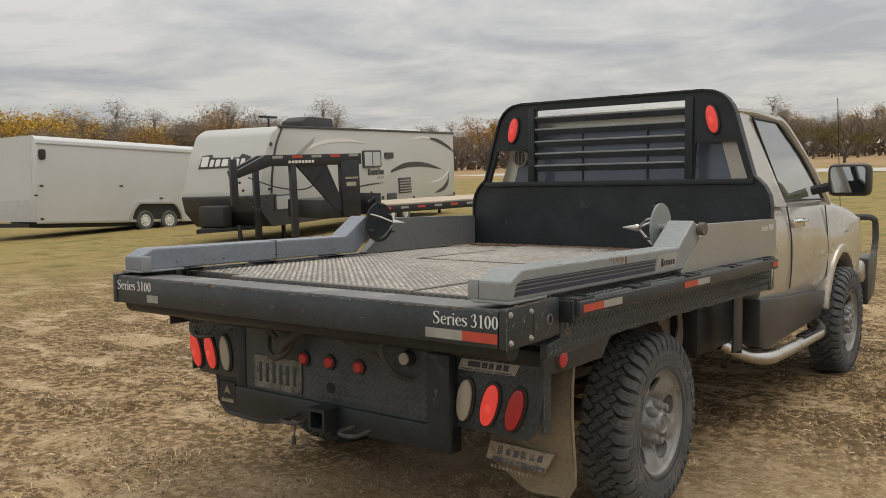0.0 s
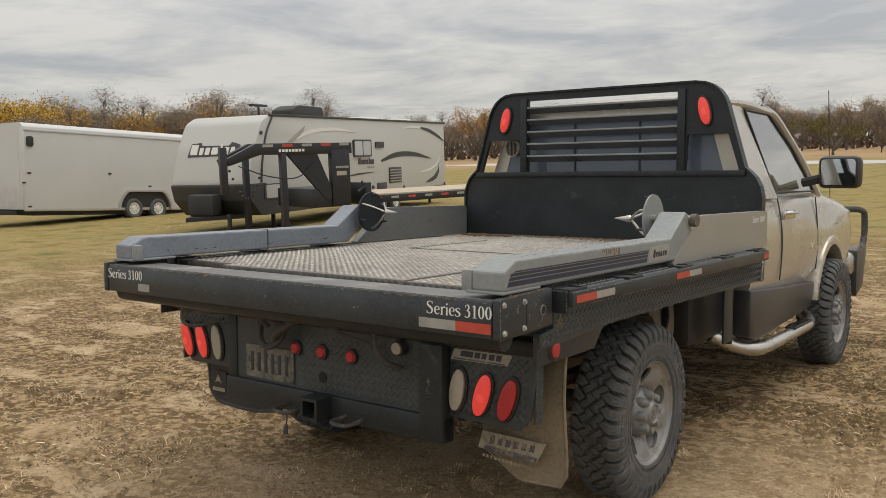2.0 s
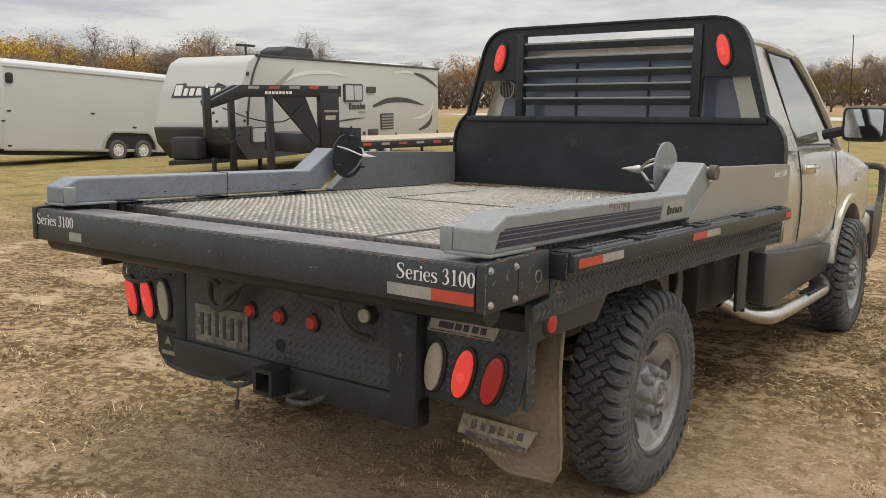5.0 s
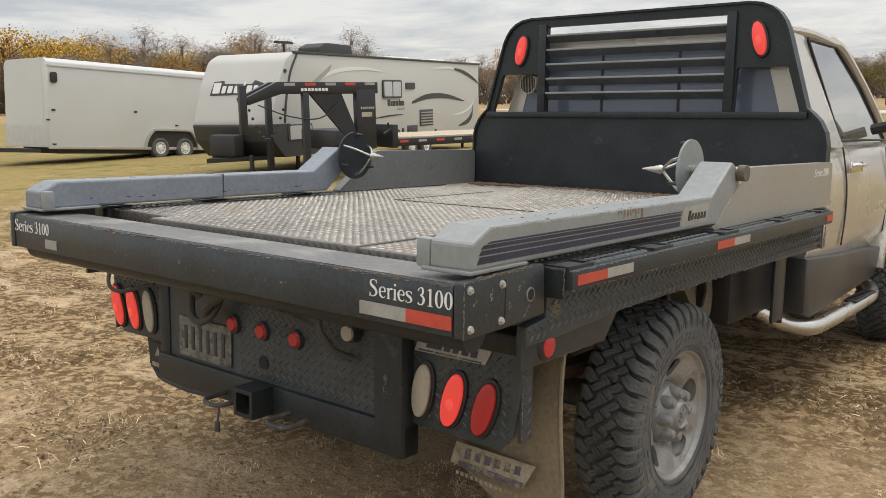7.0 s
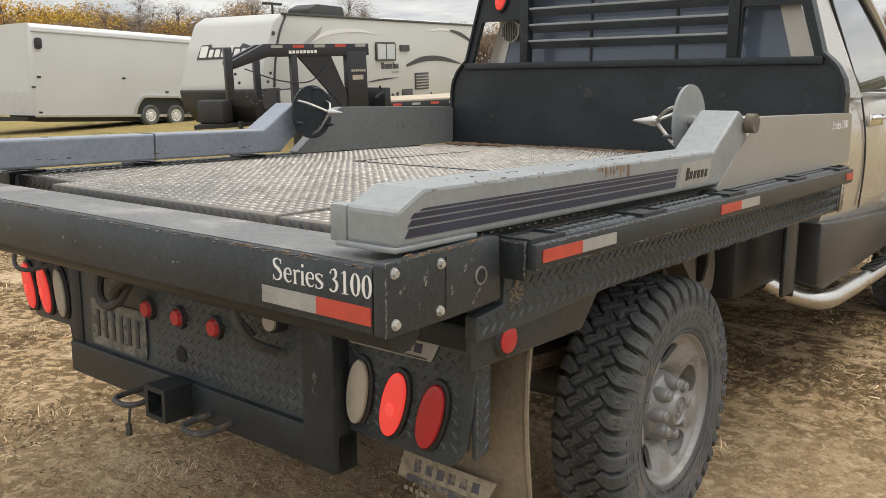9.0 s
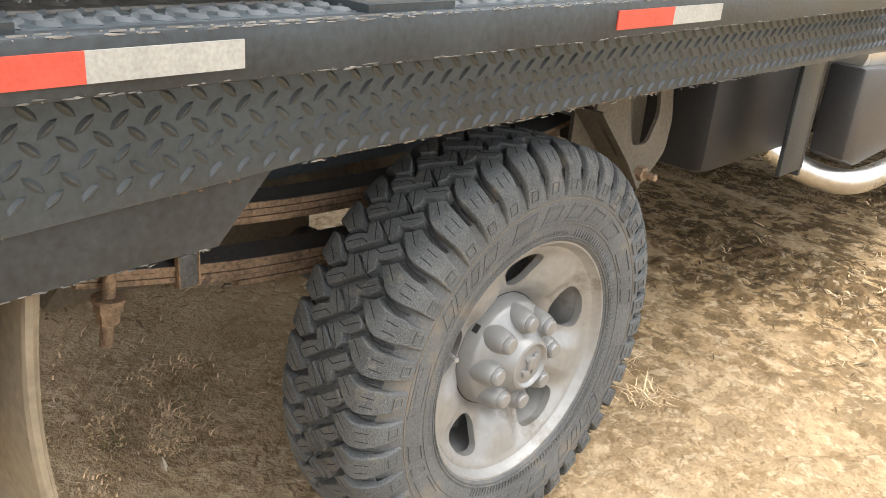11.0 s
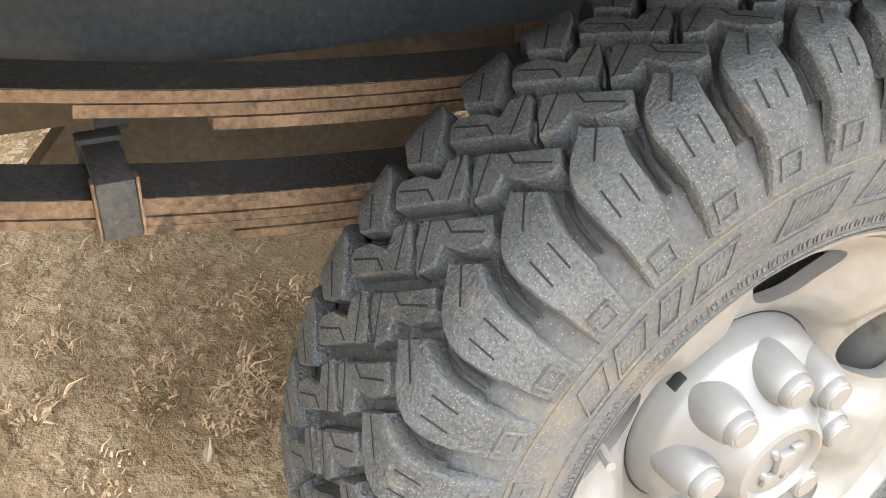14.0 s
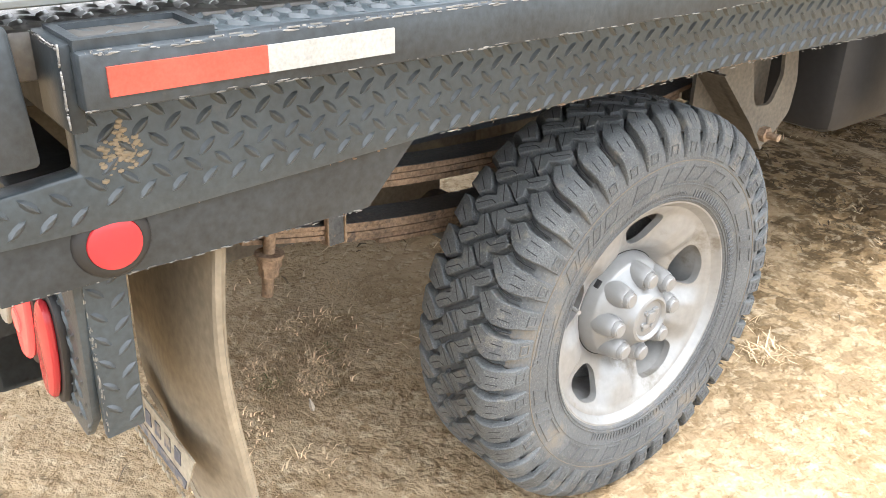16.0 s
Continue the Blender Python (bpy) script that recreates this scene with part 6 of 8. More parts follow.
    for k in range(3):
        a = k * math.tau / 3 + 0.5
        e = Vector((s * 0.922, yc + 0.10 * math.cos(a), zc + 0.10 * math.sin(a)))
        mid = Vector((s * 0.875, yc + 0.075 * math.cos(a), zc + 0.075 * math.sin(a)))
        part("claw_rod", sweep(bmesh.new(), curve([e, mid, (s * 0.812, yc + 0.008 * math.cos(a), zc + 0.008 * math.sin(a))], 5), 0.006, 8), M_STEEL, arm)
    for k in range(3):
        a = k * math.tau / 3 + 1.5
        e = Vector((s * 0.922, yc + 0.108 * math.cos(a), zc + 0.108 * math.sin(a)))
        part("tooth", cyl(bmesh.new(), e, e + Vector((-s * 0.045, 0, 0)), 0.010, 0.004, 8), M_BLACKDUST, arm)

# dirt and straw that lies against the rack
bm = bmesh.new()
for _ in range(900):
    x, y, r = random.uniform(-1.05, 1.04), 1.535 - abs(random.gauss(0, 0.06)), random.uniform(0.004, 0.016)
    v = bmesh.ops.create_icosphere(bm, subdivisions=1, radius=r)["verts"]
    for q in v:
        q.co = Vector((q.co.x * 1.3, q.co.y, q.co.z * 0.6)) + Vector((x, y, DECK_Z + 0.004))
dirt_heap = tagged(part("deck_dirt", bm, material("brown_deck_dirt", (0.17, 0.11, 0.065), 0.95, vary=0.3, island=0.3)), "brown dirt and straw gathered against the rack", "dirt", kind="stuff")
dirt_heap.matrix_basis = TRUCK

# ---- the yard ----
def ground_material():
    m = bpy.data.materials.new("sandy_yard")
    m.use_nodes = True
    n, l = m.node_tree.nodes, m.node_tree.links
    b = n["Principled BSDF"]
    tc = n.new("ShaderNodeTexCoord")

    def noise_at(scale, detail, rough, distort=0.0, squash=None):
        t = n.new("ShaderNodeTexNoise")
        t.inputs["Scale"].default_value, t.inputs["Detail"].default_value, t.inputs["Roughness"].default_value, t.inputs["Distortion"].default_value = scale, detail, rough, distort
        if squash:
            mp = n.new("ShaderNodeMapping")
            mp.inputs["Scale"].default_value, mp.inputs["Rotation"].default_value = squash, (0, 0, radians(-62))
            l.new(tc.outputs["Object"], mp.inputs["Vector"])
            l.new(mp.outputs[0], t.inputs["Vector"])
        else:
            l.new(tc.outputs["Object"], t.inputs["Vector"])
        return t.outputs["Fac"]

    def ramp_of(fac, stops):
        r = n.new("ShaderNodeValToRGB")
        while len(r.color_ramp.elements) < len(stops):
            r.color_ramp.elements.new(0.5)
        for e, (p, c) in zip(r.color_ramp.elements, stops):
            e.position, e.color = p, (*c, 1)
        l.new(fac, r.inputs[0])
        return r.outputs[0]

    def mix(fac, a, c):
        x = n.new("ShaderNodeMix")
        x.data_type = "RGBA"
        for key, v in (("Factor", fac), ("A", a), ("B", c)):
            if isinstance(v, (tuple, float)):
                x.inputs[key].default_value = v if key == "Factor" else (*v, 1)
            else:
                l.new(v, x.inputs[key])
        return x.outputs["Result"]
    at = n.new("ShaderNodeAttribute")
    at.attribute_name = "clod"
    sand = ramp_of(noise_at(1.1, 5, 0.55), [(0.32, (0.36, 0.250, 0.140)), (0.48, (0.455, 0.335, 0.200)), (0.66, (0.55, 0.43, 0.285))])
    grit = ramp_of(noise_at(30.0, 5, 0.6), [(0.30, (0.80, 0.78, 0.76)), (0.50, (1.0, 1.0, 1.0)), (0.70, (1.10, 1.10, 1.11))])
    gm = n.new("ShaderNodeMix")
    gm.data_type, gm.blend_type = "RGBA", "MULTIPLY"
    gm.inputs["Factor"].default_value = 1.0
    l.new(sand, gm.inputs["A"])
    l.new(grit, gm.inputs["B"])
    mask = ramp_of(noise_at(1.25, 9, 0.66, 0.5, (0.75, 1.6, 1.0)), [(0.425, (0.0, 0.0, 0.0)), (0.49, (1.0, 1.0, 1.0))])
    crumb = ramp_of(noise_at(15.0, 5, 0.60, 0.4), [(0.455, (0.0, 0.0, 0.0)), (0.505, (1.0, 1.0, 1.0))])
    both = n.new("ShaderNodeMix")
    both.data_type, both.blend_type = "RGBA", "MULTIPLY"
    both.inputs["Factor"].default_value = 1.0
    l.new(crumb, both.inputs["B"])
    pk = n.new("ShaderNodeAttribute")
    pk.attribute_name = "packed"
    inv = n.new("ShaderNodeMath")
    inv.operation = "SUBTRACT"
    inv.inputs[0].default_value = 1.0
    l.new(pk.outputs["Fac"], inv.inputs[1])
    km = n.new("ShaderNodeMix")
    km.data_type, km.blend_type = "RGBA", "MULTIPLY"
    km.inputs["Factor"].default_value = 1.0
    l.new(mask, km.inputs["A"])
    l.new(inv.outputs[0], km.inputs["B"])
    mask = km.outputs["Result"]
    l.new(mask, both.inputs["A"])
    soil = mix(mask, gm.outputs["Result"], (0.37, 0.255, 0.135))
    soil = mix(both.outputs["Result"], soil, (0.115, 0.075, 0.035))
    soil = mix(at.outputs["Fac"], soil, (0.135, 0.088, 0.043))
    # soil colour darkened under the truck and beside its rear wheel
    darkened = n.new("ShaderNodeMath")
    darkened.operation = "MULTIPLY"
    darkened.inputs[1].default_value = 0.78
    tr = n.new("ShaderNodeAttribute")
    tr.attribute_name = "darkened"
    l.new(tr.outputs["Fac"], darkened.inputs[0])
    darker_soil = ramp_of(noise_at(7.0, 6, 0.62, 0.6), [(0.36, (0.235, 0.158, 0.084)), (0.48, (0.360, 0.260, 0.153)), (0.66, (0.410, 0.308, 0.191))])
    soil = mix(darkened.outputs[0], soil, darker_soil)
    fleck = ramp_of(noise_at(27.0, 4, 0.6, 0.4), [(0.53, (0.0, 0.0, 0.0)), (0.60, (0.50, 0.50, 0.50))])
    soil = mix(fleck, soil, (0.20, 0.127, 0.058))
    pale = ramp_of(noise_at(26.0, 4, 0.6, 0.3), [(0.55, (0.0, 0.0, 0.0)), (0.63, (0.5, 0.5, 0.5))])
    soil = mix(pale, soil, (0.58, 0.46, 0.305))
    # farther out the yard is short yellow grass with green patches
    sepn = n.new("ShaderNodeSeparateXYZ")
    l.new(tc.outputs["Object"], sepn.inputs[0])
    dst = n.new("ShaderNodeVectorMath")
    dst.operation = "LENGTH"
    l.new(tc.outputs["Object"], dst.inputs[0])
    wob = n.new("ShaderNodeMath")
    wob.operation = "MULTIPLY_ADD"
    wob.inputs[1].default_value = 9.0
    l.new(noise_at(0.22, 7, 0.6), wob.inputs[0])
    l.new(dst.outputs["Value"], wob.inputs[2])
    far = n.new("ShaderNodeMapRange")
    far.inputs["From Min"].default_value, far.inputs["From Max"].default_value = 12.0, 23.0
    l.new(wob.outputs[0], far.inputs["Value"])
    grass = ramp_of(noise_at(0.8, 9, 0.7), [(0.35, (0.20, 0.155, 0.055)), (0.50, (0.33, 0.25, 0.10)), (0.66, (0.145, 0.15, 0.045))])
    out = mix(far.outputs[0], soil, grass)
    far2 = n.new("ShaderNodeMapRange")
    far2.inputs["From Min"].default_value, far2.inputs["From Max"].default_value = 85.0, 100.0
    l.new(dst.outputs["Value"], far2.inputs["Value"])
    field = ramp_of(noise_at(0.05, 6, 0.6), [(0.35, (0.33, 0.22, 0.115)), (0.65, (0.43, 0.30, 0.165))])
    out = mix(far2.outputs[0], out, field)
    l.new(out, b.inputs["Base Color"])
    b.inputs["Roughness"].default_value = 0.95
    b.inputs["Specular IOR Level"].default_value = 0.15
    bp = n.new("ShaderNodeBump")
    bp.inputs["Strength"].default_value, bp.inputs["Distance"].default_value = 1.0, 0.026
    ad = n.new("ShaderNodeMath")
    l.new(noise_at(12.0, 3, 0.45, 0.1), ad.inputs[2])
    ad.operation = "MULTIPLY_ADD"
    ad.inputs[1].default_value = 0.55
    l.new(noise_at(55.0, 3, 0.6), ad.inputs[0])
    l.new(ad.outputs[0], bp.inputs["Height"])
    l.new(bp.outputs[0], b.inputs["Normal"])
    return m


M_GROUND = ground_material()


def ground_top(x, y):
    """The yard's height with its soft humps, for what lies on it."""
    r = math.hypot(x - 0.6, y + 0.3)
    z = ground_z(x, y) + max(0.0, 1 - r / 16) * 0.020 * noise.fractal((x * 1.4, y * 1.4, 0.0), 1.0, 2.0, 3)
    if r < 5:
        z += 0.006 * noise.fractal((x * 7.0, y * 7.0, 5.0), 1.0, 2.0, 2)
    return z


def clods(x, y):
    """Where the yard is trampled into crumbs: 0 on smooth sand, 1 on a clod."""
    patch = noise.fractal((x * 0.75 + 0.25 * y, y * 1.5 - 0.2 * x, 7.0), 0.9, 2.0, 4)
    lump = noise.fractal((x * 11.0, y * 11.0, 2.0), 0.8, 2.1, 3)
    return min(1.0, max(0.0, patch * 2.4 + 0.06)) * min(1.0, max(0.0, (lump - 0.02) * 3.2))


TUFTS = ((0.32, -0.31, 0.10, 0.75), (0.36, -0.40, 0.09, 0.6), (0.21, -0.44, 0.09, 0.65), (0.19, -0.34, 0.06, 0.5), (0.21, -0.62, 0.08, 0.5), (0.17, -0.22, 0.14, 0.6), (0.06, -0.56, 0.07, 0.45), (2.35, 0.75, 0.22, 0.4))   # damp brown soil round the tufts


def ground():
    """One sheet from the wheels to the horizon: fine near the truck, coarse far off."""
    ax = [0.0]
    step = 0.021
    while ax[-1] < 2600:
        ax.append(ax[-1] + step)
        if ax[-1] > 3.6:
            step *= 1.055 if ax[-1] < 14 else 1.16
    line = [-a for a in reversed(ax[1:])] + ax
    xs, ys = [0.6 + a for a in line], [-0.3 + a for a in line]
    verts, n, clod, packed, dark_amt = [], len(line), [], [], []
    for x in xs:
        for y in ys:
            r = math.hypot(x - 0.6, y + 0.3)
            k = max(0.0, 1 - r / 16)
            z, c = ground_z(x, y), 0.0
            # side and under: the two zones where the soil colour is darkened
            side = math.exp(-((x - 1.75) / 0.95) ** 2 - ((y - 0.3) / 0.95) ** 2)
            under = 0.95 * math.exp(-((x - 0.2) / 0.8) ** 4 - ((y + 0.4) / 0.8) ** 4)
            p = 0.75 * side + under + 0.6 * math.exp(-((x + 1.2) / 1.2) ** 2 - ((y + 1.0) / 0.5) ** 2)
            if k:
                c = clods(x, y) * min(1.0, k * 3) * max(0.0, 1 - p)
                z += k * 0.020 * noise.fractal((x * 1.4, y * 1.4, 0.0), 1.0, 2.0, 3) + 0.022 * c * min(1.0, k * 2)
                if r < 5:
                    z += 0.006 * noise.fractal((x * 7.0, y * 7.0, 5.0), 1.0, 2.0, 2)
                    # tyre tracks with pressed ridges
                    for rx, sl in ((1.95, 0.20), (2.50, 0.20), (-1.7, 0.35), (-2.6, -0.5)):
                        u = x + sl * y - rx
                        w = math.exp(-(u / 0.13) ** 4)
                        z -= (0.010 + 0.008 * math.sin(u * 95 + 0.8 * math.sin(y * 3))) * w * (1 - c)
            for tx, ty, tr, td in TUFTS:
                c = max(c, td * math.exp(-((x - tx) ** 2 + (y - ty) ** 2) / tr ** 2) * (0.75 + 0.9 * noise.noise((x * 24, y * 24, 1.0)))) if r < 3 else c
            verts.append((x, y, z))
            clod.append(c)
            packed.append(min(1.0, p))
            dark_amt.append(min(1.0, side + under))
    faces = [(i * n + j, (i + 1) * n + j, (i + 1) * n + j + 1, i * n + j + 1) for i in range(n - 1) for j in range(n - 1)]
    me = bpy.data.meshes.new("ground")
    me.from_pydata(verts, [], faces)
    me.polygons.foreach_set("use_smooth", [True] * len(faces))
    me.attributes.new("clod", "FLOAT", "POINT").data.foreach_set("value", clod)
    me.attributes.new("packed", "FLOAT", "POINT").data.foreach_set("value", packed)
    me.attributes.new("darkened", "FLOAT", "POINT").data.foreach_set("value", dark_amt)
    ob = new("ground", me)
    me.materials.append(M_GROUND)
    return tagged(ob, "sandy dirt yard with trampled dead grass", "ground", kind="structure")


ground()

# gravel road across the right-hand field
bm = bmesh.new()
d = Vector((0.93, -0.36, 0)).normalized()
nrm = Vector((-d.y, d.x, 0))
rows = [[bm.verts.new(Vector((-14.5, 74, -0.235)) + d * (k * 14 - 60) + nrm * w) for w in (-5, 5)] for k in range(50)]
for a, b in zip(rows, rows[1:]):
    bm.faces.new((a[0], a[1], b[1], b[0]))
tagged(part("road", bm, material("pale_gravel", (0.50, 0.475, 0.43), 0.9, vary=0.12, scale=0.3, fine=3)), "pale gravel road beyond the yard", "road", kind="structure")


# ---- dead grass, stems and leaves near the wheel ----
def blades(name, label, spots, mat, thick=1.0):
    bm = bmesh.new()
    for cx, cy, rad, count, hmin, hmax in spots:
        for _ in range(count):
            a, rr = random.uniform(0, math.tau), rad * math.sqrt(random.random())
            x, y = cx + rr * math.cos(a), cy + rr * math.sin(a)
            z = ground_top(x, y) - 0.010
            h, lean, dr, w = random.uniform(hmin, hmax) * 0.8, random.uniform(1.0, 3.2), random.uniform(0, math.tau), random.uniform(0.0006, 0.0016) * thick
            dx, dy = math.cos(dr), math.sin(dr)
            px, py = -dy * w, dx * w
            p0, p1, p2 = Vector((x, y, z)), Vector((x + dx * h * lean * 0.35, y + dy * h * lean * 0.35, z + h * 0.45 + 0.012)), Vector((x + dx * h * lean, y + dy * h * lean, z + h * random.uniform(0.1, 0.7) + 0.014))
            v = [bm.verts.new(q) for q in (p0 + Vector((px, py, 0)), p0 - Vector((px, py, 0)), p1 - Vector((px, py, 0)) * 0.8, p1 + Vector((px, py, 0)) * 0.8, p2)]
            bm.faces.new((v[0], v[1], v[2], v[3]))
            bm.faces.new((v[3], v[2], v[4]))
    me = bpy.data.meshes.new(name)
    bm.to_mesh(me)
    bm.free()
    ob = new(name, me)
    me.materials.append(mat)
    return tagged(ob, label, "grass", kind="stuff")


M_STRAW = material("dry_straw", (0.62, 0.47, 0.29), 0.85, vary=0.3, scale=5, island=0.4)
M_STRAWD = material("brown_dead_grass", (0.34, 0.235, 0.13), 0.9, vary=0.3, scale=5, island=0.4)
M_GREEN = material("sparse_green_grass", (0.10, 0.12, 0.035), 0.85, vary=0.3, scale=5, island=0.4)
near = [(0.36, -0.26, 0.05, 30, 0.01, 0.03), (0.62, -0.45, 0.06, 30, 0.01, 0.03), (0.55, -0.62, 0.12, 40, 0.01, 0.03), (0.15, -0.25, 0.20, 45, 0.01, 0.03),
        (-0.1, -0.45, 0.3, 70, 0.01, 0.035), (0.75, -0.85, 0.12, 40, 0.01, 0.03), (1.75, 0.55, 0.06, 60, 0.01, 0.03), (1.9, 0.9, 0.07, 60, 0.01, 0.03), (2.35, 0.75, 0.22, 330, 0.02, 0.10), (-0.55, -1.55, 0.12, 120, 0.02, 0.06), (1.62, 0.75, 0.04, 40, 0.008, 0.02)]
near += [(random.uniform(-8, 5), random.uniform(-4, 9), random.uniform(0.05, 0.25), random.randint(20, 70), 0.01, 0.05) for _ in range(260)]
blades("dead_grass", "tufts of pale dead grass lying on dirt", near, M_STRAW, 1.9)
wide = [(random.uniform(-7, 7), random.uniform(-7, 9), random.uniform(0.08, 0.35), random.randint(18, 60), 0.012, 0.05) for _ in range(420)]
wide += [(random.uniform(-0.6, 1.0), random.uniform(-1.2, 0.4), random.uniform(0.04, 0.12), random.randint(15, 45), 0.006, 0.024) for _ in range(14)]
wide += [(0.30, -0.31, 0.11, 130, 0.008, 0.025), (0.27, -0.46, 0.08, 60, 0.008, 0.022), (0.10, -0.36, 0.10, 40, 0.008, 0.025), (0.45, -0.75, 0.12, 40, 0.008, 0.025)]
blades("trampled_grass", "brown trampled grass stems on the yard", wide, M_STRAWD, 1.3)
blades("green_grass", "sparse green grass between the dead stems", [(random.uniform(-6, 6), random.uniform(-6, 7), random.uniform(0.04, 0.15), random.randint(8, 25), 0.01, 0.035) for _ in range(110)] + [(0.30, -0.42, 0.05, 20, 0.01, 0.03), (0.25, -0.22, 0.04, 15, 0.01, 0.03)], M_GREEN)
# broken straw tufts that stand out on the bare soil by the rear wheel
M_TUFT = material("broken_straw", (0.60, 0.45, 0.275), 0.85, vary=0.3, scale=5, island=0.45)
blades("straw_tuft", "broken pale straw in tufts beside the wheel", [(0.330, -0.300, 0.060, 170, 0.010, 0.022), (0.375, -0.345, 0.045, 80, 0.010, 0.020), (0.270, -0.290, 0.010, 12, 0.028, 0.042), (0.215, -0.425, 0.035, 50, 0.008, 0.020), (0.29, -0.44, 0.04, 40, 0.006, 0.016),
       (0.190, -0.344, 0.030, 30, 0.010, 0.022), (0.210, -0.620, 0.050, 70, 0.010, 0.024), (0.060, -0.560, 0.040, 50, 0.010, 0.024), (0.42, -0.55, 0.07, 50, 0.008, 0.018), (0.08, -0.20, 0.08, 60, 0.008, 0.020)], M_TUFT, 2.2)
blades("brown_thatch", "low brown thatch round the straw tufts", [(tx, ty, tr * 1.1, int(1500 * tr), 0.004, 0.014) for tx, ty, tr, td in TUFTS] + [(random.uniform(-0.5, 0.8), random.uniform(-1.0, 0.2), random.uniform(0.03, 0.08), 40, 0.003, 0.011) for _ in range(26)], M_STRAWD, 0.9)
# taller grass out by the trailers
blades("yard_grass", "short dry grass out by the trailers", [(random.uniform(-26, -8), random.uniform(3, 22), random.uniform(0.3, 0.9), random.randint(25, 60), 0.05, 0.16) for _ in range(260)], M_STRAW)
# short broken stems lying flat under the truck
blades("straw_litter", "short broken straw scattered on the dirt", [(random.uniform(-0.7, 1.0), random.uniform(-1.3, 0.3), 0.10, random.randint(6, 18), 0.004, 0.016) for _ in range(32)], M_STRAW, 0.7)
blades("brown_litter", "short brown stems scattered on the dirt", [(random.uniform(-0.7, 2.2), random.uniform(-1.3, 0.9), 0.12, random.randint(6, 20), 0.004, 0.018) for _ in range(80)], M_STRAWD, 0.8)
# one pale fallen leaf, half curled
bm = bmesh.new()
lf = []
for k in range(7):
    t = k / 6
    c = Vector((0.462 - 0.044 * t, -0.392 + 0.015 * t, ground_top(0.44, -0.385) + 0.004 + 0.005 * t))
    w = 0.0085 * (1.0 - t) ** 0.8 * min(1.0, 0.35 + 2.5 * t) + 0.0006
    lf.append([bm.verts.new(c + Vector((0.31 * w * q, 0.94 * w * q, 0.6 * w * abs(q)))) for q in (-1, -0.5, 0, 0.5, 1)])
for a, b in zip(lf, lf[1:]):
    for k in range(4):
        bm.faces.new((a[k], a[k + 1], b[k + 1], b[k]))
r = bmesh.ops.extrude_face_region(bm, geom=list(bm.faces))
bmesh.ops.translate(bm, verts=[g for g in r["geom"] if isinstance(g, bmesh.types.BMVert)], vec=(0, 0, 0.0006))
tagged(part("fallen_leaf", bm, material("dry_leaf", (0.60, 0.50, 0.38), 0.8, vary=0.25, scale=60)), "pale dry curled leaf lying on the dirt", "leaf")
# crumbs of dark soil, thick where the yard is trampled, sparse on packed sand
def crumbs(name, label, count, mat, span, sizes, floor, keep=1.0):
    rn, verts, faces = random.Random(77), [], []
    form = [(1, 0, 0), (0, 1, 0), (-1, 0, 0), (0, -1, 0), (0.2, 0.1, 0.75), (0, 0, -0.5)]
    tris = [(0, 1, 4), (1, 2, 4), (2, 3, 4), (3, 0, 4), (1, 0, 5), (2, 1, 5), (3, 2, 5), (0, 3, 5)]
    made = 0
    while made < count:
        x, y = rn.uniform(*span[0]), rn.uniform(*span[1])
        patch = noise.fractal((x * 0.75 + 0.25 * y, y * 1.5 - 0.2 * x, 7.0), 0.9, 2.0, 4)
        bunch = noise.noise((x * 5.0, y * 5.0, 3.0))
        packed = min(1.0, 1.3 * math.exp(-((x - 1.0) / 1.7) ** 4 - ((y - 0.1) / 1.5) ** 4))
        if rn.random() > max(floor, min(1.0, patch * 2.0 + 0.2 + bunch * 0.9)) * (1 - keep * packed):
            continue
        r = rn.uniform(*sizes) * rn.uniform(0.5, 1.0)
        turn, c0, flat = rn.uniform(0, math.tau), len(verts), rn.uniform(0.5, 1.0)
        cs, sn = math.cos(turn), math.sin(turn)
        z = ground_top(x, y) + 0.001
        for a, b, c in form:
            a, b, c = a * rn.uniform(0.6, 1.5) * r, b * rn.uniform(0.6, 1.2) * r, c * rn.uniform(0.7, 1.2) * r * flat
            verts.append((x + a * cs - b * sn, y + a * sn + b * cs, z + c))
        faces += [tuple(c0 + k for k in t) for t in tris]
        made += 1
    me = bpy.data.meshes.new(name)
    me.from_pydata(verts, [], faces)
    ob = new(name, me)
    me.materials.append(mat)
    return tagged(ob, label, "clods", kind="stuff")


M_CLOD = material("dark_soil_crumb", (0.150, 0.100, 0.052), 0.95, vary=0.3, island=0.5)
M_CLODP = material("pale_soil_crumb", (0.36, 0.255, 0.145), 0.95, vary=0.3, island=0.3)
crumbs("soil_crumbs", "dark crumbs of trampled soil on the yard", 30000, M_CLOD, ((-6.0, 4.5), (-3.0, 6.0)), (0.003, 0.012), 0.02)
crumbs("dirt_clods", "small dry clods of dirt near the wheel", 2600, M_CLODP, ((-0.7, 3.0), (-1.4, 1.8)), (0.002, 0.007), 0.25, 0.3)
crumbs("far_crumbs", "coarse dark clods farther out on the yard", 12000, M_CLOD, ((-16.0, 7.0), (-2.0, 14.0)), (0.006, 0.018), 0.02)


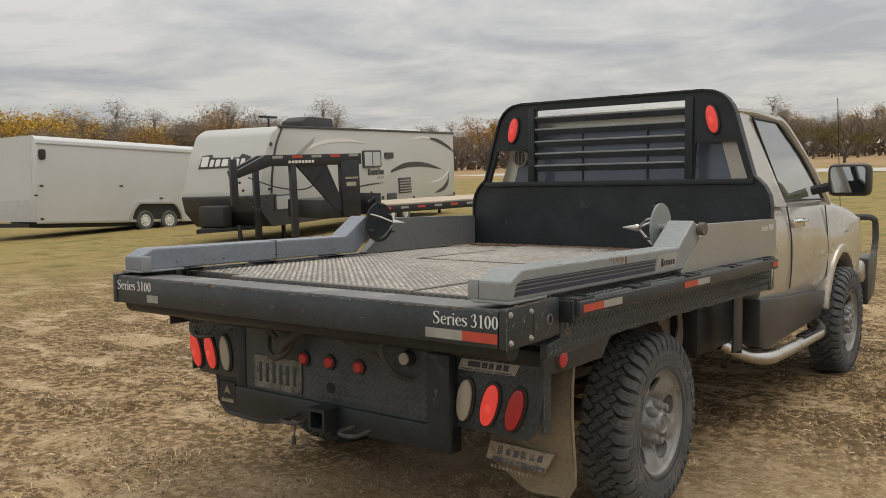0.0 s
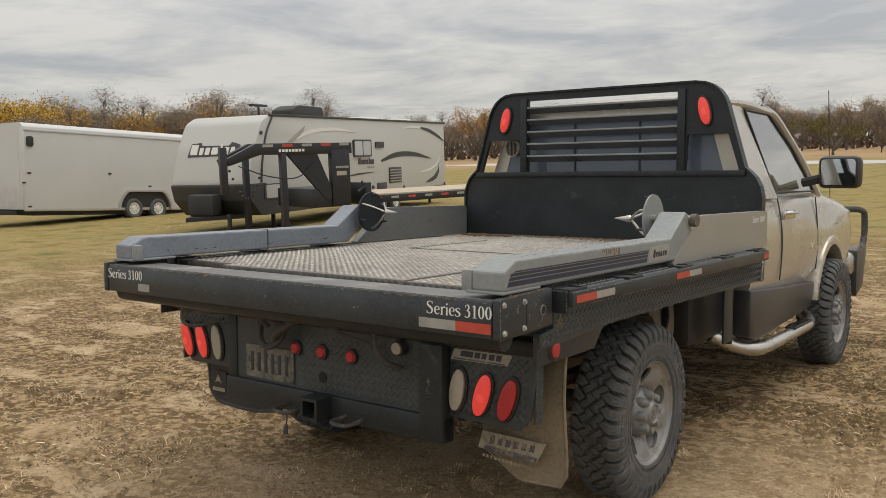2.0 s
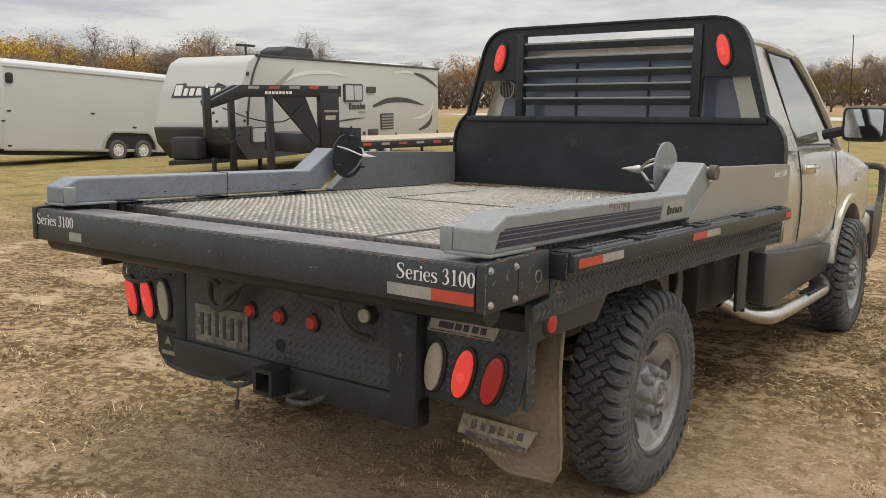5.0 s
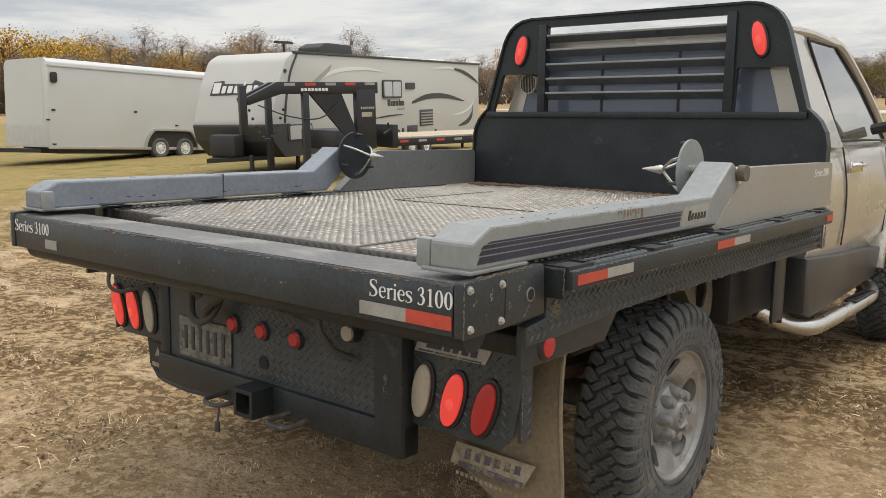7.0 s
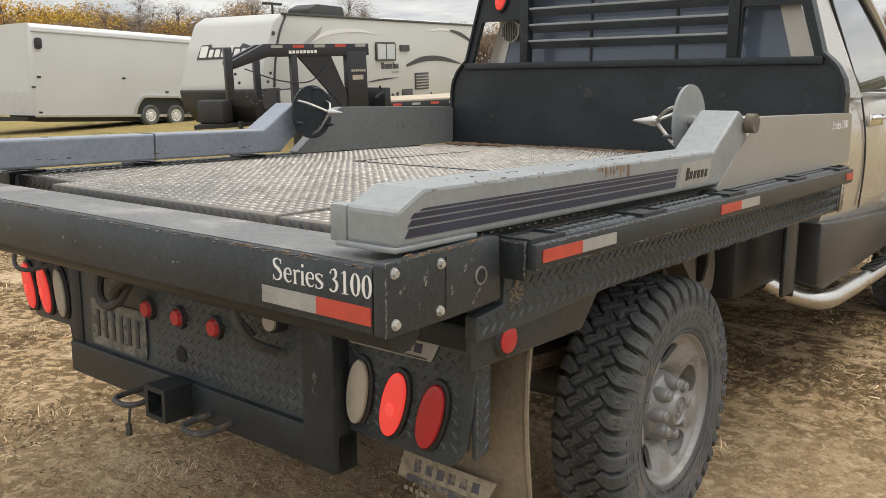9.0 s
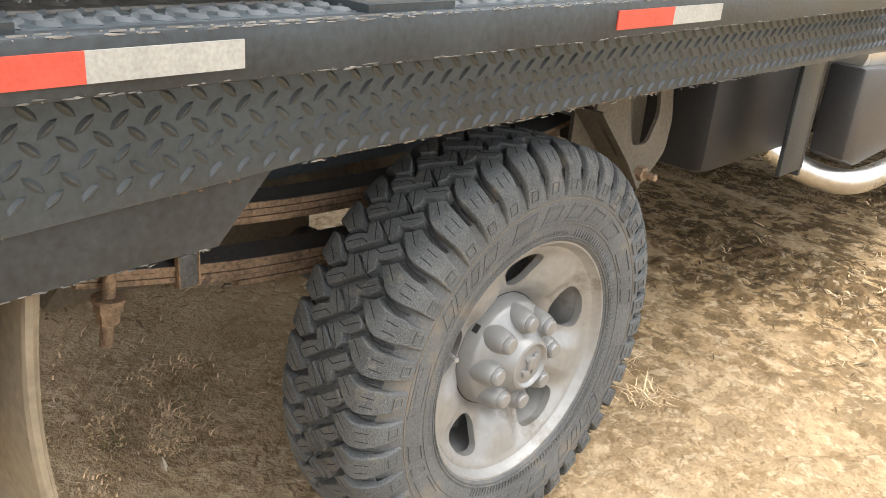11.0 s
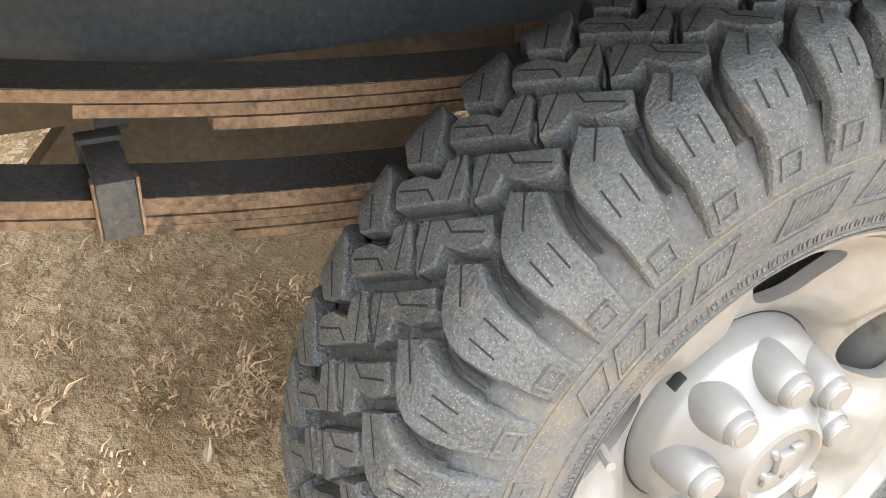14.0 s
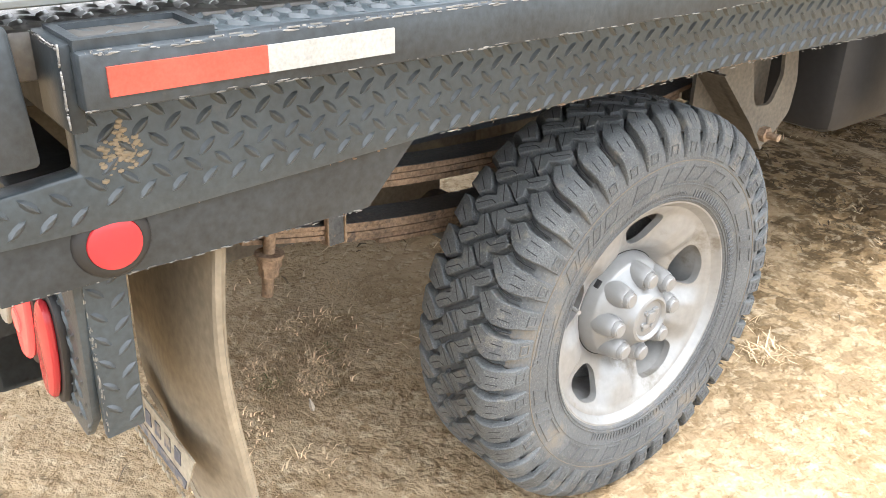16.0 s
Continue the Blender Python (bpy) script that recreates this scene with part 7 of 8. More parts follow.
# short trodden stems lying flat, in the same patches
def slivers(name, label, count, mat, span, length, seed):
    rn, verts, faces, made = random.Random(seed), [], [], 0
    while made < count:
        x, y = rn.uniform(*span[0]), rn.uniform(*span[1])
        patch = noise.fractal((x * 0.75 + 0.25 * y, y * 1.5 - 0.2 * x, 7.0), 0.9, 2.0, 4)
        bunch = noise.noise((x * 5.0, y * 5.0, 3.0))
        packed = min(1.0, 1.15 * math.exp(-((x - 1.0) / 1.6) ** 4 - ((y - 0.1) / 1.4) ** 4))
        if rn.random() > max(0.03, min(1.0, patch * 2.0 + 0.15 + bunch)) * (1 - packed):
            continue
        L, w, a = rn.uniform(*length), rn.uniform(0.0012, 0.0032), rn.uniform(0, math.tau)
        c, q, z, k = math.cos(a), math.sin(a), ground_top(x, y), len(verts)
        bend = rn.uniform(-0.3, 0.3) * L
        rise = rn.uniform(0.004, 0.016)
        for t, lift, ww in ((-0.5, 0.002, w), (0.0, rise, w * 1.1), (0.5, 0.003 + rise * rn.random(), w * 0.4)):
            px, py = x + c * L * t - q * bend * t * t, y + q * L * t + c * bend * t * t
            verts += [(px - q * ww, py + c * ww, z + lift), (px + q * ww, py - c * ww, z + lift + ww)]
        faces += [(k, k + 1, k + 3, k + 2), (k + 2, k + 3, k + 5, k + 4)]
        made += 1
    me = bpy.data.meshes.new(name)
    me.from_pydata(verts, [], faces)
    ob = new(name, me)
    me.materials.append(mat)
    return tagged(ob, label, "litter", kind="stuff")


slivers("trodden_stems", "dark brown trodden stems in patches on the yard", 26000, material("dark_trodden_stem", (0.135, 0.092, 0.045), 0.9, vary=0.3, island=0.5), ((-6.5, 4.5), (-3.0, 7.0)), (0.012, 0.050), 31)
slivers("pale_stems", "pale broken stems among the dark ones", 7000, M_STRAW, ((-6.5, 4.5), (-3.0, 7.0)), (0.015, 0.06), 32)


# ---- white cargo trailer ----
M_WSKIN = material("white_trailer_skin", (0.59, 0.595, 0.585), 0.35, vary=0.04, scale=0.8)
M_ALU = material("aluminium_trim", (0.60, 0.59, 0.57), 0.35, 0.7, vary=0.1)
M_DARK = plain("dark_fitting", (0.03, 0.03, 0.03), 0.6)


def small_wheel(parent, m, r=0.34):
    bm = bmesh.new()
    lathe(bm, [(r * 0.58, 0.0), (r * 0.80, 0.035), (r * 0.96, 0.02), (r, -0.02), (r, -0.17), (r * 0.96, -0.20), (r * 0.58, -0.20)], 40)
    w = part("wheel", bm, M_RUBBER, parent, "small black trailer tyre")
    w.matrix_basis = m
    bm = bmesh.new()
    lathe(bm, [(r * 0.60, 0.012), (r * 0.56, 0.015), (r * 0.54, -0.01), (r * 0.30, -0.015), (r * 0.22, 0.02), (0.001, 0.025)], 40)
    part("rim", bm, M_WHITE, w, "white modular rim")
    for k in range(8):
        a = k * math.tau / 8
        part("rim_hole", cyl(bmesh.new(), (-0.014, r * 0.42 * math.cos(a), r * 0.42 * math.sin(a)), (-0.006, r * 0.42 * math.cos(a), r * 0.42 * math.sin(a)), r * 0.055, n=12), M_DARK, w)
    return w


# local frame: x out of the side that is seen, y from the nose to the tail, z up from the floor
cargo = thing("cargo_trailer", "white enclosed cargo trailer with twin axles on the grass", "trailer", pose(-23.66, 9.55, 0.22, -3.6, 0, 4.0))
L, H = 6.75, 2.62
bm = bmesh.new()
prism(bm, rounded([(0, 0.05), (0, H - 0.02), (-0.16, H + 0.10), (-2.3, H + 0.10), (-2.46, H - 0.02), (-2.46, 0.05)], 0.05), "y", 0, L, 0.0)
part("box", bm, M_WSKIN, cargo, "white smooth sheet-metal box")
part("roof_trim", box(bmesh.new(), -0.01, 0.022, 0, L, H - 0.16, H - 0.10, 0.004), M_ALU, cargo)
part("sill_trim", box(bmesh.new(), -0.01, 0.02, 0, L, 0.0, 0.09, 0.004), M_ALU, cargo)
part("corner_trim", box(bmesh.new(), -0.20, 0.014, -0.016, 0.05, 0.05, H - 0.02, 0.01), M_WSKIN, cargo)
part("corner_seam", box(bmesh.new(), -0.22, -0.19, -0.020, 0.0, 0.05, H - 0.05), M_ALU, cargo)
part("stone_guard", box(bmesh.new(), -2.46, -0.0, -0.024, -0.004, 0.05, 0.72), M_ALU, cargo, "bare aluminium stone guard")
part("side_vent", prism(bmesh.new(), rounded([(0.10, 1.98), (0.32, 1.98), (0.32, 2.30), (0.10, 2.30)], 0.08), "x", 0.0, 0.05, 0.01), M_DARK, cargo, "black side vent")
for y, z in ((0.12, 1.15), (0.12, 0.12), (2.95, 1.20), (4.55, 0.80), (-0.06, 0.85)):
    part("marker", box(bmesh.new(), 0.0, 0.03, y, y + 0.12, z, z + 0.05, 0.008), M_DARK, cargo)
bm = bmesh.new()
out = [(3.30 + 1.10 * (1 - math.cos(t)) , 0.02 + 0.68 * min(1, 1.35 * math.sin(t))) for t in np.linspace(0, math.pi, 24)]
prism(bm, out + [(a * 0.94 + 0.264, b * 0.9) for a, b in reversed(out)], "x", 0.0, 0.10)
part("fender", bm, M_ALU, cargo, "pressed fender over twin wheels")
bm = bmesh.new()
prism(bm, [(a * 0.95 + 0.22, b * 0.93) for a, b in out], "x", -0.3, 0.004)
part("wheel_well", bm, M_DARK, cargo)
small_wheel(cargo, pose(0.05, 3.92, 0.06, 3.6, 0, 0))
small_wheel(cargo, pose(0.05, 4.92, 0.06, 3.6, 0, 0))
part("underframe", box(bmesh.new(), -2.2, -0.15, 0.4, L - 0.2, -0.14, 0.06), M_DARK, cargo)
part("tail_stand", box(bmesh.new(), -1.3, -1.1, 6.3, 6.42, -0.36, 0.0), M_DARK, cargo)
part("tongue_jack", box(bmesh.new(), -1.3, -1.18, -1.1, -0.98, -0.55, 0.3), M_DARK, cargo)
part("tongue", prism(bmesh.new(), [(-2.0, -0.02), (-1.2, -1.3), (-0.4, -0.02)], "z", -0.12, 0.0), M_DARK, cargo)

# ---- travel trailer ----
M_RV = material("cream_rv_skin", (0.50, 0.50, 0.47), 0.4, vary=0.04, scale=0.6)
M_RVDK = plain("rv_dark_band", (0.05, 0.05, 0.052), 0.5)
M_RVGR = plain("rv_grey_swoosh", (0.34, 0.33, 0.31), 0.45)
M_RVWH = plain("rv_white_trim", (0.75, 0.74, 0.71), 0.4)
rv_dir = math.degrees(math.atan2(0.25, 0.97))
rv = thing("travel_trailer", "cream travel trailer with grey swooshes parked on the grass", "trailer", pose(-14.5, 11.24, 0.0, 0, 0, rv_dir))
RL, RT = 11.75, 2.72
bm = bmesh.new()
shell = [(-0.25, 0.18), (-0.62, 0.55), (-0.72, 1.0), (-0.40, 1.9), (-0.02, 2.55), (0.35, RT), (RL, RT), (RL, 0.30), (RL - 0.6, 0.18)]
prism(bm, rounded(shell, 0.12, 4), "x", -2.42, 0.0, 0.04)
part("rv_body", bm, M_RV, rv, "cream smooth fibreglass body")
bm = bmesh.new()
prism(bm, rounded([(-0.23, 0.16), (-0.66, 0.56), (-0.755, 0.92), (-0.745, 0.98), (0.0, 0.98), (0.6, 0.45), (RL, 0.40), (RL, 0.16)], 0.04), "x", -2.40, 0.012)
part("lower_band", bm, M_RVDK, rv, "black lower band")
part("roof_edge", box(bmesh.new(), -0.04, 0.03, 0.3, RL + 0.08, RT - 0.045, RT + 0.015, 0.01), M_RVDK, rv)
sweep_pts = [(0.016, 0.42, 2.66), (0.016, 0.10, 2.2), (0.016, -0.12, 1.5), (0.016, -0.2, 1.0)]
part("cap_seam", sweep(bmesh.new(), curve(sweep_pts, 5), 0.03, 6), M_RVDK, rv)


def swoosh(pts, w, mat, x=0.012):
    c = curve([(0, a, b) for a, b in pts], 8)
    up, dn = [], []
    for k, p in enumerate(c):
        t = k / (len(c) - 1)
        h = w * math.sin(math.pi * min(1, t * 0.9 + 0.1)) ** 0.7
        up.append((p.y, p.z + h / 2))
        dn.append((p.y, p.z - h / 2))
    part("swoosh", prism(bmesh.new(), up + dn[::-1], "x", 0.0, x), mat, rv, "painted swoosh")


swoosh([(6.5, 1.40), (7.6, 1.58), (9.0, 1.58), (10.5, 1.40)], 0.17, M_RVDK)
swoosh([(11.15, 1.20), (11.1, 0.95), (10.7, 0.70), (9.9, 0.55)], 0.20, M_RVDK)
swoosh([(1.0, 1.95), (2.2, 2.28), (3.6, 2.38), (4.8, 2.30)], 0.10, M_RVWH)
swoosh([(0.6, 1.75), (1.2, 2.0), (1.8, 2.3), (2.0, 2.45)], 0.14, M_RVGR, 0.014)
swoosh([(8.0, 2.45), (9.2, 2.52), (10.6, 2.38), (11.6, 2.15)], 0.08, M_RVWH)
swoosh([(9.6, 2.50), (10.4, 2.40), (11.2, 2.2), (11.7, 2.02)], 0.12, M_RVDK, 0.014)
swoosh([(9.5, 0.95), (10.3, 1.0), (11.0, 1.2), (11.3, 1.5)], 0.06, M_RVWH)
swoosh([(4.2, 0.98), (4.8, 1.02), (5.3, 1.04), (6.0, 1.06)], 0.05, M_RVDK)
win = part("rv_window", prism(bmesh.new(), rounded([(4.63, 1.55), (5.78, 1.55), (5.78, 2.08), (4.63, 2.08)], 0.08), "x", 0.0, 0.05), M_RVDK, rv, "black-framed side window")
for a, b in ((4.70, 5.17), (5.23, 5.71)):
    part("pane", prism(bmesh.new(), rounded([(a, 1.60), (b, 1.60), (b, 2.03), (a, 2.03)], 0.04), "x", 0.05, 0.054), M_GLASSL, win)
part("rv_window", prism(bmesh.new(), rounded([(6.09, 1.82), (6.66, 1.82), (6.66, 2.01), (6.09, 2.01)], 0.03), "x", 0.0, 0.04), M_RVDK, rv)
vt = part("rv_vent", box(bmesh.new(), 0.0, 0.03, 7.0, 7.92, 0.66, 1.17, 0.01), M_RVDK, rv, "dark louvred appliance vent")
for k in range(5):
    part("vent_slat", box(bmesh.new(), 0.03, 0.045, 7.04, 7.88, 0.70 + k * 0.09, 0.74 + k * 0.09), M_RVGR, vt)
part("water_hatch", box(bmesh.new(), 0.0, 0.03, 6.15, 6.8, 0.33, 0.70, 0.01), M_RVDK, rv)
for y, z, r in ((5.55, 0.55, 0.06), (5.85, 0.58, 0.06), (8.1, 0.48, 0.05), (-0.1, 2.25, 0.05), (11.6, 0.45, 0.05), (5.5, 0.36, 0.04)):
    part("inlet", cyl(bmesh.new(), (0.0, y, z), (0.03, y, z), r, n=16), M_RVDK, rv)
dr_ = part("storage_door", prism(bmesh.new(), rounded([(-0.1, 0.55), (0.95, 0.55), (0.95, 0.95), (-0.1, 0.95)], 0.06), "x", 0.010, 0.03), M_RVDK, rv)
part("door_face", prism(bmesh.new(), rounded([(-0.02, 0.58), (0.90, 0.58), (0.90, 0.92), (-0.02, 0.92)], 0.06), "x", 0.03, 0.036), M_RV, dr_)
# maker's name as plain letter-sized bars
bm = bmesh.new()
for k, w in enumerate((0.15, 0.11, 0.13, 0.17, 0.06, 0.12, 0.10)):
    y = 4.95 + sum((0.15, 0.11, 0.13, 0.17, 0.06, 0.12, 0.10)[:k]) * 1.25
    box(bm, 0.0, 0.012, y, y + w, 1.32, 1.46 + (0.05 if k in (0, 4) else 0))
part("name_bar", bm, M_RVDK, rv, "plain dark bars in place of the maker's name")
bm = bmesh.new()
for k in range(4):
    box(bm, 0.0, 0.012, 5.55 + k * 0.12, 5.63 + k * 0.12, 1.19, 1.26)
part("model_bar", bm, M_RVGR, rv)
# front cap: oval badge with plain bars
fc = Matrix.Translation((-1.25, -0.42, 1.83)) @ Euler((radians(90 - 20), 0, 0)).to_matrix().to_4x4()
bm = bmesh.new()
prism(bm, [(-0.78, -0.16), (-0.70, 0.20), (-0.40, 0.22), (-0.38, 0.14), (0.48, 0.12), (0.56, 0.22), (0.82, 0.14), (0.78, -0.14)], "z", 0.0, 0.02)
ovb = part("name_badge", bm, M_RVDK, rv, "dark outline of the maker's name, left plain")
ovb.matrix_basis = fc
for x, w, top in ((-0.70, 0.24, 0.17), (-0.42, 0.14, 0.08), (-0.24, 0.16, 0.08), (-0.04, 0.22, 0.08), (0.22, 0.08, 0.17), (0.34, 0.17, 0.08), (0.55, 0.14, 0.08)):
    part("badge_bar", prism(bmesh.new(), rounded([(x, -0.11), (x + 0.02, top), (x + w, top), (x + w - 0.02, -0.11)], 0.03), "z", 0.02, 0.035), M_RVWH, ovb, "plain white bar")
# roof gear
acu = part("roof_air_conditioner", prism(bmesh.new(), rounded([(2.75, RT), (2.70, RT + 0.24), (3.1, RT + 0.38), (4.4, RT + 0.36), (4.5, RT)], 0.08), "x", -1.55, -0.85, 0.03), M_DARK, rv, "black roof air conditioner")
for y in (6.9, 9.6):
    part("roof_vent", box(bmesh.new(), -1.5, -0.9, y, y + 1.2, RT, RT + 0.14, 0.04), M_RVWH, rv)
bm = bmesh.new()
cyl(bm, (-1.0, 1.3, RT), (-1.0, 1.3, RT + 0.3), 0.03, n=8)
box(bm, -1.06, -0.94, 0.95, 1.65, RT + 0.28, RT + 0.34, 0.01)
part("tv_aerial", bm, M_DARK, rv)
for y in (6.6, 7.6):
    small_wheel(rv, pose(0.02, y - 0.2, 0.06))
for y in (-1.0, 0.9, 11.2):
    part("jack_stand", box(bmesh.new(), -0.5, -0.42, y, y + 0.08, -0.28, 0.25), M_DARK, rv)
part("tongue_frame", prism(bmesh.new(), [(-2.0, -0.3), (-1.21, -1.7), (-0.4, -0.3)], "z", 0.1, 0.2), M_DARK, rv)
part("gas_bottle_cover", box(bmesh.new(), -1.6, -0.8, -1.15, -0.75, 0.2, 0.75, 0.08), M_DARK, rv)

# ---- gooseneck flatbed trailer ----
gn_dir = -math.degrees(math.atan2(0.29, 0.957))
M_GN = material("black_trailer_paint", (0.020, 0.021, 0.026), 0.4, vary=0.25)
M_PLANK = material("weathered_planks", (0.50, 0.42, 0.32), 0.8, vary=0.2, scale=2, fine=30)
gn = thing("gooseneck_trailer", "black gooseneck flatbed trailer with a plank deck", "trailer", pose(-11.5, 11.85, 0.0, 0, 0, gn_dir))
part("neck_beam", prism(bmesh.new(), [(-3.55, 1.60), (-3.50, 1.45), (-2.75, 1.68), (-0.45, 1.66), (-0.45, 1.91), (-2.85, 1.93)], "x", -0.10, 0.05, 0.01), M_GN, gn, "black gooseneck beam")
part("coupler_tube", box(bmesh.new(), -0.09, 0.05, -3.68, -3.53, 0.85, 1.86, 0.01), M_GN, gn)
part("neck_upright", box(bmesh.new(), -0.12, 0.06, -1.0, -0.52, 0.44, 1.75, 0.01), M_GN, gn)
part("neck_gusset", prism(bmesh.new(), [(-2.1, 1.68), (-1.35, 1.68), (-0.9, 0.6), (-1.15, 0.6)], "x", -0.08, 0.02), M_GN, gn)
part("landing_leg", box(bmesh.new(), -0.08, 0.06, -2.28, -2.14, -0.28, 1.7, 0.008), M_GN, gn)
part("landing_leg", box(bmesh.new(), -2.2, -2.06, -2.28, -2.14, -0.28, 1.7, 0.008), M_GN, gn)
part("far_neck_beam", prism(bmesh.new(), [(-3.55, 1.60), (-3.50, 1.45), (-2.75, 1.68), (-0.45, 1.66), (-0.45, 1.91), (-2.85, 1.93)], "x", -0.55, -0.40, 0.01), M_GN, gn)
part("tool_box", box(bmesh.new(), -1.9, 0.0, -1.5, -0.55, 0.42, 0.86, 0.02), M_GN, gn)
part("front_rail", box(bmesh.new(), -2.3, 0.05, -0.1, 0.05, 0.42, 0.95, 0.01), M_GN, gn)
part("deck_side", box(bmesh.new(), -0.03, 0.05, 0, 9.0, 0.45, 0.62, 0.008), M_GN, gn, "black deck side beam")
for k in range(18):
    part("reflector", box(bmesh.new(), 0.05, 0.055, 0.1 + 0.5 * k, 0.32 + 0.5 * k, 0.535, 0.59), M_TAPEW if k % 2 else M_TAPER, gn)
for k in range(5):
    part("reflector", box(bmesh.new(), 0.05, 0.056, -2.7 + 0.48 * k, -2.45 + 0.48 * k, 1.845, 1.905), M_TAPEW if k % 2 == 0 else M_TAPER, gn)
for k in range(14):
    part("plank", box(bmesh.new(), -2.38 + k * 0.17, -2.215 + k * 0.17, 0.05, 9.0, 0.62, 0.66, 0.004), M_PLANK, gn, "weathered deck plank" if k == 0 else "")
bm = bmesh.new()
for k in range(8):
    box(bm, 0.052, 0.058, -2.32 + k * 0.082, -2.26 + k * 0.082, 1.73, 1.79)
part("name_bar", bm, M_WHITE, gn, "plain white bars in place of the maker's name")
bm = bmesh.new()
for k in range(7):
    box(bm, 0.0605, 0.0645, -0.90 + k * 0.05, -0.865 + k * 0.05, 1.32, 1.37)
box(bm, 0.0605, 0.0645, -0.88, -0.62, 1.15, 1.25)
part("upright_bar", bm, M_LENS, gn)
bm = bmesh.new()
for k in range(12):
    a = k / 11
    y, z = -3.5 + 0.75 * a, 1.35 - 0.62 * math.sin(math.pi * a)
    v = bmesh.ops.create_icosphere(bm, subdivisions=1, radius=0.035)["verts"]
    for p in v:
        p.co += Vector((0.06, y, z))
tagged(part("safety_chain", bm, M_GN, gn, "hanging safety chain"), kind="stuff")
part("brake_cable", sweep(bmesh.new(), curve([(0.07, -3.3, 1.45), (0.07, -2.6, 1.2), (0.07, -1.9, 1.15), (0.07, -1.4, 1.5)], 6), 0.015, 6), M_GN, gn)
for y in (5.6, 6.6):
    small_wheel(gn, pose(-0.15, y, 0.07))
part("winch_handle", sweep(bmesh.new(), [(0.1, -0.25, 1.0), (0.12, -0.2, 0.85), (0.1, -0.35, 0.75)], 0.03, 6), M_GN, gn)


# ---- trees ----
M_BARK = material("grey_bark", (0.13, 0.105, 0.085), 0.9, vary=0.3, scale=0.5, fine=4)
LEAF = {}
for nm, c in (("yellow_leaves", (0.52, 0.33, 0.05)), ("ochre_leaves", (0.40, 0.225, 0.06)), ("rust_leaves", (0.23, 0.155, 0.085)), ("olive_leaves", (0.14, 0.115, 0.035)), ("bare_twigs", (0.24, 0.195, 0.15))):
    LEAF[nm] = material(nm, c, 0.85, vary=0.35, scale=0.4, fine=2, island=0.45)


def tree(label, h, spread, leaf, density, rnd, limbs=7):
    t = thing("tree", label, "tree")
    bm = bmesh.new()
    tips = []

    def limb(p, d, length, r, depth):
        q = p + d * length
        cyl(bm, p, q, r * 1.25, r * 0.75, 5, False)
        if depth == 0:
            tips.append(q)
            return
        for _ in range(rnd.choice((2, 3, 3)) if depth > 1 else 4):
            e = (d + Vector((rnd.uniform(-1, 1), rnd.uniform(-1, 1), rnd.uniform(-0.25, 0.7))) * 0.75).normalized()
            limb(p.lerp(q, rnd.uniform(0.55, 1.0)), e, length * rnd.uniform(0.5, 0.8), r * 0.55, depth - 1)
    cyl(bm, (0, 0, -0.4), (0, 0, h * 0.22), h * 0.028, h * 0.02, 7, False)
    for k in range(limbs):
        a = k * math.tau / limbs + rnd.uniform(-0.3, 0.3)
        d = Vector((math.cos(a) * spread, math.sin(a) * spread, rnd.uniform(0.7, 1.5))).normalized()
        limb(Vector((0, 0, h * rnd.uniform(0.10, 0.24))), d, h * rnd.uniform(0.28, 0.42), h * 0.014, 3)
    part("trunk", bm, M_BARK, t, "bare grey trunk and limbs")
    bm = bmesh.new()
    for q in tips:
        for _ in range(density):
            c = q + Vector((rnd.gauss(0, 1), rnd.gauss(0, 1), rnd.gauss(0, 0.8))) * h * 0.060
            s = h * rnd.uniform(0.005, 0.0125)
            m3 = Euler((rnd.uniform(0, 6), rnd.uniform(0, 6), rnd.uniform(0, 6))).to_matrix()
            if leaf == "bare_twigs":
                pts = [(-s * 0.16, 0, 0), (s * 0.16, 0, 0), (s * 0.08, s * 7.0, s * 2), (-s * 0.04, s * 7.0, s * 2)]
            else:
                pts = [(-s, -s * 0.6, 0), (s * 0.2, -s, s * 0.3), (s, s * 0.5, 0), (-s * 0.3, s, -s * 0.2)]
            bm.faces.new([bm.verts.new(c + m3 @ Vector(p)) for p in pts])
    me = bpy.data.meshes.new("crown")
    bm.to_mesh(me)
    bm.free()
    cr = new("crown", me)
    me.materials.append(LEAF[leaf])
    cr.parent = t
    return t


rnd = random.Random(5)
kinds = [tree("yellow autumn cottonwood with thinning leaves", 10, 0.9, "yellow_leaves", 20, rnd), tree("ochre autumn tree with thinning leaves", 9, 0.8, "ochre_leaves", 14, rnd), tree("nearly bare grey tree beyond the field", 9, 0.75, "bare_twigs", 26, rnd),
         tree("rust-brown tree with few leaves", 8, 0.8, "rust_leaves", 5, rnd), tree("bushy olive-green tree beyond the road", 6, 1.1, "olive_leaves", 34, rnd)]
EYE = Vector((2.7, -3.6, 0))


